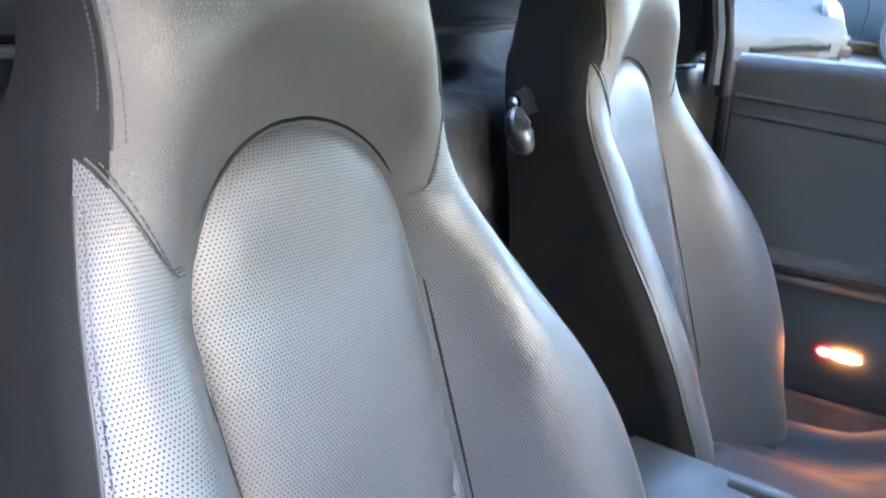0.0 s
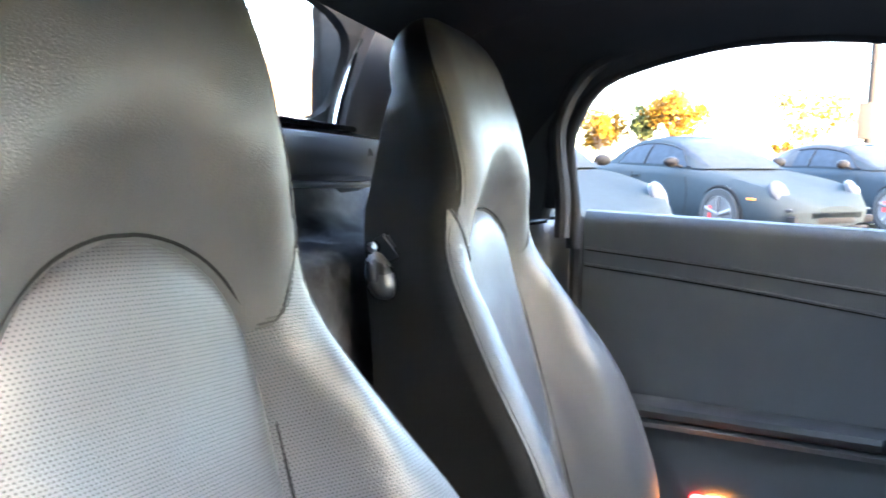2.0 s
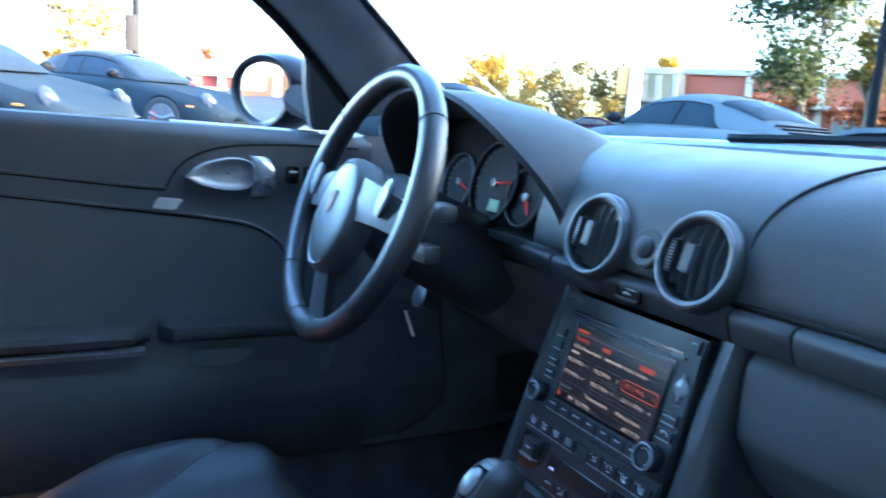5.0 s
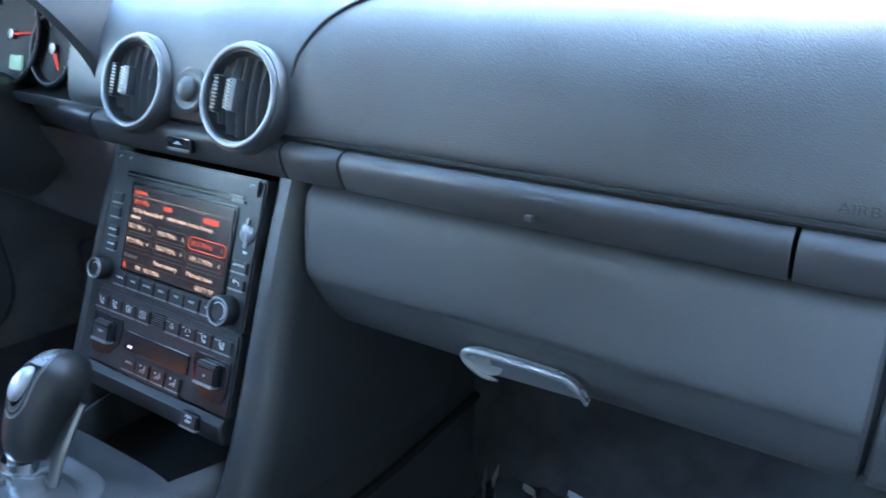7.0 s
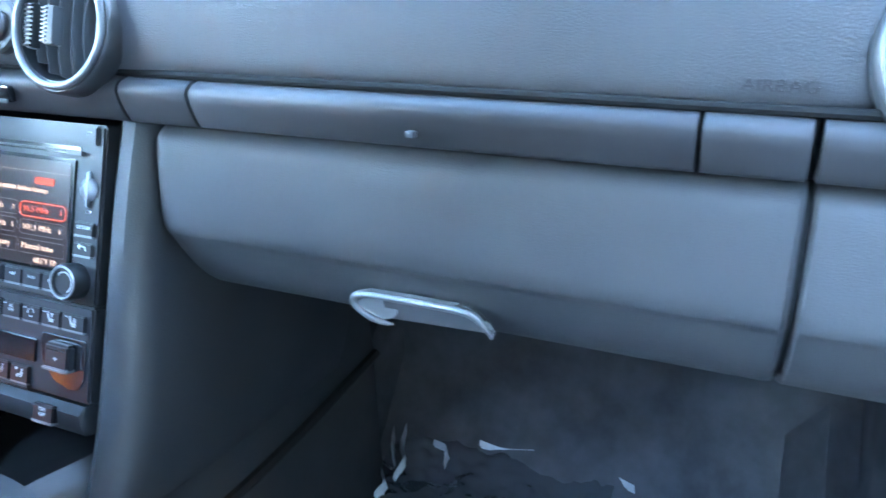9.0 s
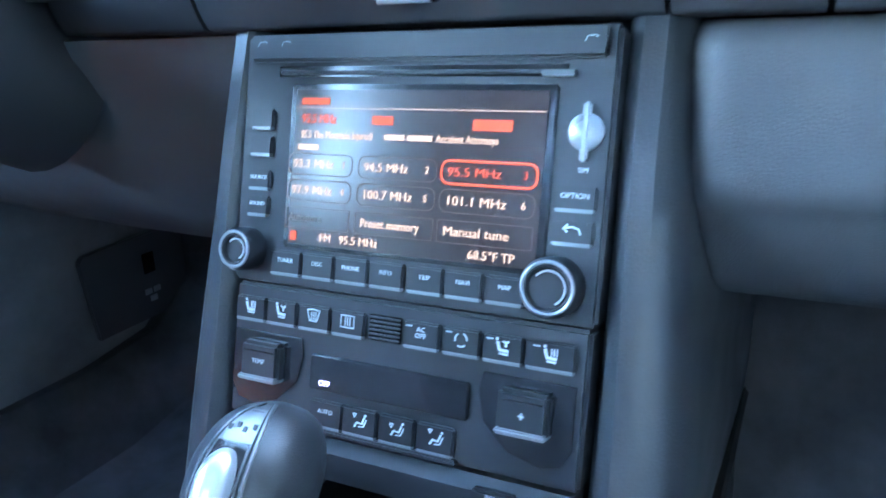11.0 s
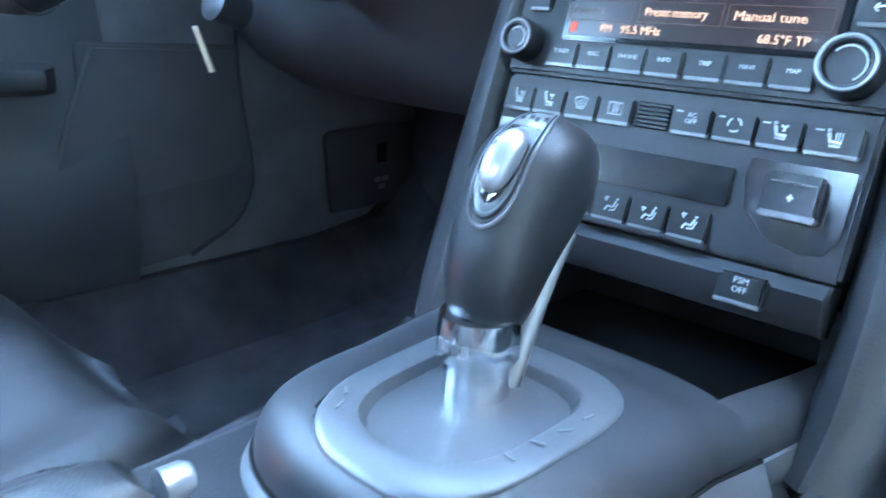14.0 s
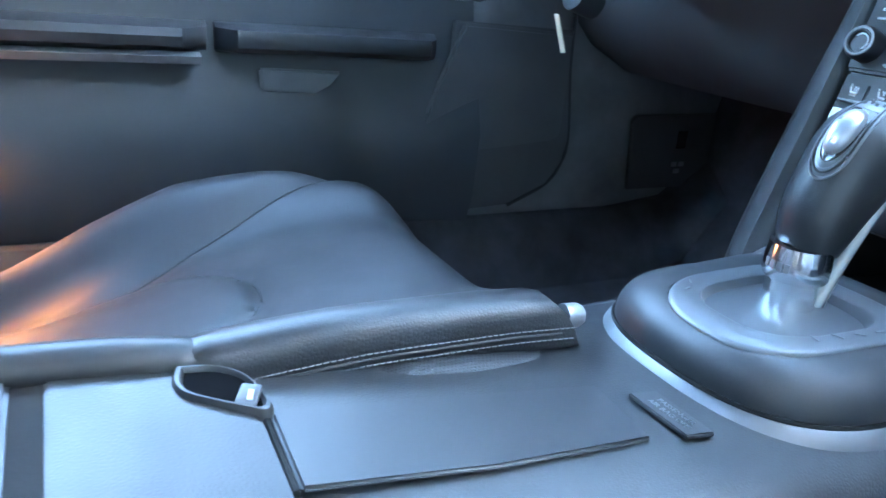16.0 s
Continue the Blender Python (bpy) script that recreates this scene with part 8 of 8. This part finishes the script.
        part("door_line", made_tube([(x, s * keyed(x, BODY, 1) * 1.001, z) for x, z in ((0.62, 0.30), (0.66, 0.55), (0.62, 0.78))], 0.005, 5), trim, car)
        part("door_line", made_tube([(x, s * keyed(x, BODY, 1) * 1.001, z) for x, z in ((-0.55, 0.30), (-0.58, 0.55), (-0.50, 0.80))], 0.005, 5), trim, car)
        part("door_handle", made_box((0.16, 0.02, 0.03), (-0.42, s * 0.885, 0.76), bevel=0.008), paint, car)
        for ax in (1.25, -1.12):
            wy = s * (keyed(ax, BODY, 1) - 0.015)
            part("wheel_arch", made_spin([(0.365, -0.02), (0.372, 0.012), (0.355, 0.018), (0.33, 0.004), (0, 0.004)], (ax, wy, 0.335), (0, s, 0), 32), trim, car)
            tyre = part("tyre", made_spin([(0.20, -0.10), (0.30, -0.10), (0.325, -0.08), (0.33, -0.03), (0.33, 0.012), (0.322, 0.026), (0.27, 0.032), (0.24, 0.026), (0.235, 0.0), (0.1, 0.0)], (ax, wy, 0.33), (0, s, 0), 36), tyre_mat, car)
            bm = made_spin([(0.242, 0.024), (0.236, 0.034), (0.226, 0.030), (0.218, 0.010), (0.05, 0.006)], (ax, wy, 0.33), (0, s, 0), 36)
            part("rim", bm, rim_mat, tyre)
            for k in range(5):
                a = 2 * math.pi * k / 5 + 0.3
                d = Vector((math.cos(a), 0, math.sin(a)))
                c = Vector((ax, wy + s * 0.030, 0.33))
                part("spoke", made_tube([c + d * 0.03, c + d * 0.12 + Vector((0, s * 0.004, 0)), c + d * 0.228], [0.030, 0.024, 0.034], 8, flat=0.45, up=(0, s, 0)), rim_mat, tyre)
            part("hub", made_spin([(0.05, 0.02), (0.045, 0.045), (0.02, 0.05), (0, 0.05)], (ax, wy, 0.33), (0, s, 0), 20), rim_mat, tyre)
            part("brake_caliper", made_box((0.06, 0.02, 0.16), (ax - 0.14, wy + s * 0.016, 0.36), bevel=0.008), red_mat, tyre)
    part("front_lip", made_box((0.08, 1.1, 0.05), (2.17, 0, 0.24), bevel=0.02), trim, car)
    part("centre_intake", made_box((0.05, 0.60, 0.08), (2.20, 0, 0.33), bevel=0.02), trim, car)
    car.matrix_basis = m
    return car


def place_car(x, y, heading, z=None, lean=1.4):
    """On the slope of the lot, nose turned to the heading."""
    z = ground_z(x, y) if z is None else z
    slope = math.atan((ground_z(x, y + 1.2) - ground_z(x, y - 1.2)) / 2.4) * lean
    return Matrix.Translation((x, y, z)) @ Matrix.Rotation(slope, 4, "X") @ Matrix.Rotation(radians(heading), 4, "Z")


def paint_of(name, colour):
    return surface(name, Vector(colour) * (0.045 if max(colour) > 1 else 0.135), 0.36, 0.0, fine=900.0, bump=0.01, coat=0.0, spec=0.0, spread=0.04, rough_spread=0.05)


def build_tree(name, at, trunk, crown, colours, label, seed, leaves=900, size=0.30):
    """Trunk with forking limbs under a crown of many loose leaf clumps."""
    leaves, size = leaves * 2, size * 0.62
    rnd = random.Random(seed)
    tree = thing(name, at, label, "tree", "trees")
    base = Vector(at)
    top = base + Vector((0, 0, trunk))
    bm = bmesh.new()
    tube(bm, curve([base, base + Vector((0.1, 0.05, trunk * 0.5)), top], 8), [0.22, 0.20, 0.18, 0.16, 0.15, 0.14, 0.13, 0.12], 8)
    w, h = crown
    centre = base + Vector((0, 0, trunk + h * 0.5))
    blobs = []
    for k in range(16):
        a = 2.4 * k + rnd.uniform(-0.4, 0.4)
        size_of = rnd.uniform(0.17, 0.27) * min(w, h * 1.25)
        z = rnd.uniform(-1, 1)
        r = (0.5 * w - size_of * 0.8) * math.sqrt(1 - 0.75 * z * z) * math.sqrt(rnd.uniform(0.15, 1.0))
        c = centre + Vector((math.cos(a) * r, math.sin(a) * r, z * max(0.5 * h - size_of * 0.7, 0.0)))
        blobs.append((c, size_of))
        mid = (top + c) / 2 + Vector((rnd.uniform(-0.2, 0.2), rnd.uniform(-0.2, 0.2), 0))
        tube(bm, curve([top - Vector((0, 0, 0.2)), mid, c], 6), [0.09, 0.075, 0.06, 0.045, 0.03, 0.015], 6)
    part("trunk", bm, bpy.data.materials.get("bark") or surface("bark", (0.10, 0.075, 0.055), 0.9, fine=30.0, coarse=4.0, bump=0.8, depth=0.02, spread=0.3), tree)
    verts, faces = [], []
    for k in range(leaves):
        c, r = rnd.choice(blobs)
        d = Vector((rnd.gauss(0, 1), rnd.gauss(0, 1), rnd.gauss(0, 0.8)))
        d = d.normalized() * r * rnd.uniform(0.35, 1.1)
        p = c + d
        u = Vector((rnd.gauss(0, 1), rnd.gauss(0, 1), rnd.gauss(0, 1))).normalized()
        v = u.cross(Vector((rnd.gauss(0, 1), rnd.gauss(0, 1), rnd.gauss(0, 1)))).normalized()
        s = size * rnd.uniform(0.5, 1.2)
        n = len(verts)
        verts += [p - u * s, p + v * s * 0.55 + u * s * 0.1, p + u * s, p - v * s * 0.55 - u * s * 0.1]
        faces += [(n, n + 1, n + 2, n + 3)]
    bm = bmesh.new()
    vs = [bm.verts.new(p) for p in verts]
    for f in faces:
        bm.faces.new([vs[i] for i in f])
    part("crown", bm, leaf_mat(colours), tree, smooth=False)
    return tree


def leaf_mat(colours):
    name = "leaves_" + colours[0]
    if name in bpy.data.materials:
        return bpy.data.materials[name]
    m, nt, b = nodes_of(name)
    geo = nt.nodes.new("ShaderNodeNewGeometry")
    ramp = nt.nodes.new("ShaderNodeValToRGB")
    ramp.color_ramp.elements[0].color = (*colours[1], 1)
    ramp.color_ramp.elements[1].color = (*colours[2], 1)
    nt.links.new(geo.outputs["Random Per Island"], ramp.inputs[0])
    nt.links.new(ramp.outputs[0], b.inputs["Base Color"])
    b.inputs["Roughness"].default_value = 0.6
    b.inputs["Specular IOR Level"].default_value = 0.1
    tr = nt.nodes.new("ShaderNodeBsdfTranslucent")
    nt.links.new(ramp.outputs[0], tr.inputs[0])
    mix = nt.nodes.new("ShaderNodeMixShader")
    mix.inputs[0].default_value = 0.35
    nt.links.new(b.outputs[0], mix.inputs[1])
    nt.links.new(tr.outputs[0], mix.inputs[2])
    nt.links.new(mix.outputs[0], nt.nodes["Material Output"].inputs[0])
    return m


GOLD = ("gold", (0.060, 0.030, 0.002), (0.115, 0.064, 0.004))
# GOLD lightened for trees behind the windscreen, making up for its dimming
BRIGHT = ("bright_gold", (0.24, 0.125, 0.006), (0.38, 0.22, 0.015))
OLIVE = ("olive", (0.045, 0.038, 0.006), (0.15, 0.095, 0.010))
GREEN = ("green", (0.020, 0.030, 0.012), (0.050, 0.055, 0.015))
RUST = ("rust", (0.07, 0.018, 0.006), (0.11, 0.036, 0.010))


def build_outside():
    build_ground()
    silver = paint_of("silver_blue_paint", (0.165, 0.212, 0.245))
    grey = paint_of("mid_grey_paint", (0.185, 0.232, 0.262))
    pale = paint_of("pale_silver_paint", (2.3, 2.5, 2.65))
    blue = paint_of("slate_blue_paint", (0.137, 0.182, 0.222))
    red = paint_of("bright_red_paint", (0.55, 0.03, 0.04))
    dark = paint_of("dark_violet_paint", (0.06, 0.04, 0.07))
    build_car("sports_coupe", place_car(-0.90, 10.67, -43), grey, "grey sports coupe parked in a bay")
    build_car("sports_convertible", place_car(1.32, 13.36, -43.3), blue, "slate grey sports convertible with black soft top, parked", True)
    build_car("sports_coupe", place_car(-2.86, 8.06, -43), silver, "silver-blue sports coupe parked at the row's end")
    build_car("sports_coupe", place_car(-4.6, 15.6, -52), pale, "pale silver sports coupe parked behind others")
    build_car("sports_coupe", place_car(7.49, 6.62, 86.1, 0.205, 0.4), pale, "pale silver sports coupe with rear grille slats, parked")
    build_car("sports_coupe", place_car(7.3, 12.4, -43), silver, "silver-blue sports coupe parked across the lane")
    build_car("sports_coupe", place_car(16.2, 7.3, 100), red, "bright red sports car parked far off")
    build_car("sports_coupe", place_car(24.7, 31.0, 150), dark, "dark violet car parked far off")
    build_car("sports_coupe", place_car(27.5, 29.0, 150), red, "dull red car parked far off")
    build_van("pickup", (9.6, 43.5), "white pickup truck parked before the far buildings")
    build_tree("tree", (-12.34, 56.0, ground_z(-12.34, 56.0)), 3.0, (5.6, 3.2), GOLD, "round tree with golden leaves", 1, 1300, 0.3)
    build_tree("tree", (-6.6, 53.9, ground_z(-6.6, 53.9)), 3.7, (5.0, 3.5), GOLD, "broad tree with golden leaves and green underside", 2, 1500, 0.3)
    build_tree("tree", (-8.9, 54.5, ground_z(-8.9, 54.5)), 3.4, (2.6, 3.4), GREEN, "dull green tree beside a golden one", 12, 800, 0.28)
    build_tree("tree", (1.4, 44.4, ground_z(1.4, 44.4)), 2.6, (5.6, 3.6), OLIVE, "thin tree with sparse yellowing leaves", 3, 800, 0.24)
    build_tree("tree", (-16.2, 57.1, ground_z(-16.2, 57.1)), 3.2, (3.6, 2.9), GREEN, "grey-green tree at the lot edge", 4, 900, 0.28)
    build_tree("tree", (0.28, 59.4, ground_z(0.28, 59.4)), 3.1, (1.9, 0.8), GOLD, "low golden tree top behind parked cars", 17, 300, 0.24)
    build_tree("tree", (11.4, 64.4, ground_z(11.4, 64.4)), 4.2, (1.6, 1.5), RUST, "small tree with rust-red leaves", 5, 260, 0.22)
    build_tree("tree", (11.9, 64.0, ground_z(11.9, 64.0)), 0.5, (1.8, 3.0), OLIVE, "brownish bush beside the red building", 18, 500, 0.24)
    build_tree("tree", (30.3, 51.2, ground_z(30.3, 51.2)), 0.8, (5.4, 5.9), BRIGHT, "golden tree across the lot", 6, 2000, 0.26)
    build_tree("tree", (32.9, 49.7, ground_z(32.9, 49.7)), 0.6, (4.2, 5.0), BRIGHT, "yellow tree across the lot", 7, 1200, 0.24)
    build_tree("tree", (33.3, 44.5, ground_z(33.3, 44.5)), 1.2, (4.8, 5.4), OLIVE, "tree with drooping yellow-green leaves", 8, 1000, 0.28)
    build_tree("tree", (37.3, 44.0, ground_z(37.3, 44.0)), 1.2, (4.4, 5.8), OLIVE, "tall tree with yellow-green leaves", 9, 1100, 0.28)
    build_tree("tree", (51.7, 53.9, ground_z(51.7, 53.9)), 6.6, (2.6, 1.9), BRIGHT, "tree top showing over the low building", 10, 400, 0.28)
    build_tree("tree", (24.6, 18.2, ground_z(24.6, 18.2)), 2.2, (6.0, 5.2), GREEN, "large green tree with yellowing edges", 11, 5200, 0.17)
    build_tree("tree", (23.6, 14.9, ground_z(23.6, 14.9)), 2.2, (2.0, 2.6), OLIVE, "yellowing tree beside a large green tree", 13, 700, 0.2)
    build_tree("tree", (31.5, 49.0, ground_z(31.5, 49.0)), 0.1, (8.0, 3.0), BRIGHT, "low brown and yellow hedge bush", 19, 900, 0.24)
    build_tree("tree", (35.4, 43.2, ground_z(35.4, 43.2)), 0.1, (8.0, 2.8), OLIVE, "low dull hedge bush before trees", 20, 900, 0.24)
    build_tree("tree", (26.8, 19.0, ground_z(26.8, 19.0)), 0.2, (7.5, 2.4), RUST, "low rust-coloured shrubs under a green tree", 21, 1500, 0.2)
    build_tree("tree", (8.9, 57.5, ground_z(8.9, 57.5)), 8.4, (2.9, 2.8), GOLD, "tall thin-stemmed tree with a small golden crown", 15, 420, 0.24)
    build_tree("tree", (24.5, 54.0, ground_z(24.5, 54.0)), 11.6, (4.4, 3.0), GOLD, "very tall thin-stemmed tree with a flat golden crown", 16, 600, 0.28)
    pole = surface("grey_galvanised_pole", (0.008, 0.008, 0.0085), 0.8, 0.0, fine=80.0, bump=0.1, spec=0.1)
    lamp = thing("street_lamp", (2.2, 22.1, 0.52), "tall grey street lamp pole with a control box", "street lamp")
    part("pole", made_tube([(2.2, 22.1, 0.52), (2.2, 22.1, 9.0)], [0.13, 0.10], 12), pole, lamp)
    part("box", made_box((0.32, 0.22, 0.95), (2.05, 22.0, 2.85), bevel=0.03), surface("dull_box_paint", (0.012, 0.011, 0.011), 0.8, fine=60.0, bump=0.1, spec=0.1), lamp)
    part("cross_arm", made_tube([(1.6, 22.1, 4.3), (2.6, 22.1, 4.42)], 0.03, 6), pole, lamp)
    part("lamp_head", made_box((0.9, 0.4, 0.16), (2.4, 22.1, 9.05), bevel=0.05), pole, lamp)
    lamp = thing("street_lamp", (13.02, 7.86, 0.22), "grey street lamp pole beside parked cars", "street lamp")
    part("pole", made_tube([(13.02, 7.86, 0.22), (13.02, 7.86, 8.5)], [0.10, 0.07], 12), pole, lamp)
    part("lamp_head", made_box((0.9, 0.4, 0.16), (12.8, 7.86, 8.55), bevel=0.05), pole, lamp)
    sign = thing("sign_pylon", (33.1, 37.0, 0.56), "white sign pylon with an orange panel", "sign")
    part("pylon", made_box((0.55, 0.55, 5.6), (33.1, 37.0, 3.3), bevel=0.05), surface("white_pylon", (0.75, 0.74, 0.72), 0.6, fine=30.0, bump=0.1), sign)
    part("panel", made_box((0.4, 0.5, 1.7), (32.5, 37.5, 4.5), bevel=0.04), surface("orange_panel", (0.75, 0.32, 0.05), 0.5, fine=30.0, bump=0.05), sign)
    build_shop("shop", (49.0, 38.5), -52.5, 15, 6.2, (0.20, 0.055, 0.028), "low red-orange shop building with a glazed front")
    build_shop("shop", (41.8, 45.0), -47, 3.6, 6.0, (0.42, 0.33, 0.20), "cream-coloured end block of a low shop building")
    build_shop("shop", (58.0, 22.0), -66, 22, 5.0, (0.16, 0.06, 0.03), "low brown shop building behind trees")
    build_shop("shop", (13.5, 61.0), -4, 9, 3.6, (0.14, 0.02, 0.014), "small dark red building with a flat roof")
    # the shop behind, then unseen passenger-side blocks, added to keep the lot in shade
    build_shop("shop", (-30.0, 20.0), 60, 46, 6.6, (0.06, 0.033, 0.02), "long ochre building across the lot")
    build_shop("shade_block", (24.0, -8.6), 180, 52, 8.4, (0.06, 0.05, 0.042), "unseen brown block with columns, added to shade the lot")
    # taller block, out of view, added to darken light from the side
    build_shop("shade_block", (-31.0, -9.0), 180, 58, 15.0, (0.15, 0.122, 0.095), "tall unseen beige block, added to cut side light on the cabin")


def build_van(name, at, label):
    x, y = at
    z = ground_z(x, y)
    van = thing(name, (x, y, z), label, "truck", "parked cars")
    white = paint_of("white_truck_paint", (0.7, 0.7, 0.7))
    prof = [(-2.6, 0.5), (-2.6, 1.0), (-0.6, 1.05), (-0.4, 1.75), (0.8, 1.78), (1.3, 1.15), (2.5, 1.0), (2.6, 0.5)]
    part("body", made_slab([(x + a, y - 0.9, z + b) for a, b in prof], 1.8, (0, 1, 0), 0.08), white, van)
    part("side_window", made_slab([(x + a, y - 0.905, z + b) for a, b in ((-0.3, 1.12), (-0.2, 1.66), (0.7, 1.68), (1.1, 1.14))], 0.01, (0, -1, 0)), bpy.data.materials["car_window"], van)
    for a in (-1.7, 1.7):
        part("wheel", made_spin([(0.36, -0.1), (0.38, 0.0), (0.36, 0.10), (0.2, 0.11), (0, 0.11)], (x + a, y - 0.85, z + 0.38), (0, -1, 0), 20), bpy.data.materials["tyre_rubber"], van)
        part("wheel", made_spin([(0.36, -0.1), (0.38, 0.0), (0.36, 0.10), (0.2, 0.11), (0, 0.11)], (x + a, y + 0.85, z + 0.38), (0, 1, 0), 20), bpy.data.materials["tyre_rubber"], van)


def build_shop(name, at, heading, length, height, colour, label):
    """A long flat-roofed building whose front, along its own -y side, has piers and shop windows."""
    x0, y0 = at
    z0 = ground_z(x0, y0)
    shop = thing(name, (0, 0, 0), label, "building", kind="structure")
    wall_mat = surface(name + "_stucco", colour, 0.9, fine=8.0, coarse=0.6, bump=0.3, depth=0.02, spread=0.12)
    pane_mat = bpy.data.materials.get("shop_window") or surface("shop_window", (0.10, 0.13, 0.13), 0.08, fine=3.0, bump=0.0, spec=0.3)
    trim_mat = bpy.data.materials.get("pale_trim") or surface("pale_trim", (0.26, 0.22, 0.17), 0.8, fine=8.0, bump=0.2)
    part("wall", made_box((length, 10, height), (0, 5.2, height / 2 - 0.3), bevel=0.03), wall_mat, shop)
    part("roof_edge", made_box((length + 0.6, 0.5, 0.5), (0, 0.1, height - 0.35), bevel=0.05), trim_mat, shop)
    part("canopy", made_box((length * 0.96, 1.6, 0.25), (0, -0.7, height * 0.55), bevel=0.05), trim_mat, shop)
    n = max(3, int(length / 4.5))
    for k in range(n):
        x = -length / 2 + (k + 0.5) * length / n
        w = part("window", made_box((length / n * 0.62, 0.16, height * 0.42), (x, 0.18, height * 0.27), bevel=0.02), trim_mat, shop)
        part("pane", made_box((length / n * 0.56, 0.05, height * 0.36), (x, 0.085, height * 0.27)), pane_mat, w)
    for k in range(n + 1):
        x = -length / 2 + k * length / n
        part("pier", made_box((0.5, 0.7, height * 0.9), (x, -0.1, height * 0.44), bevel=0.04), trim_mat, shop)
    shop.matrix_basis = pose(x0, y0, z0, 0, 0, heading)


build_outside()
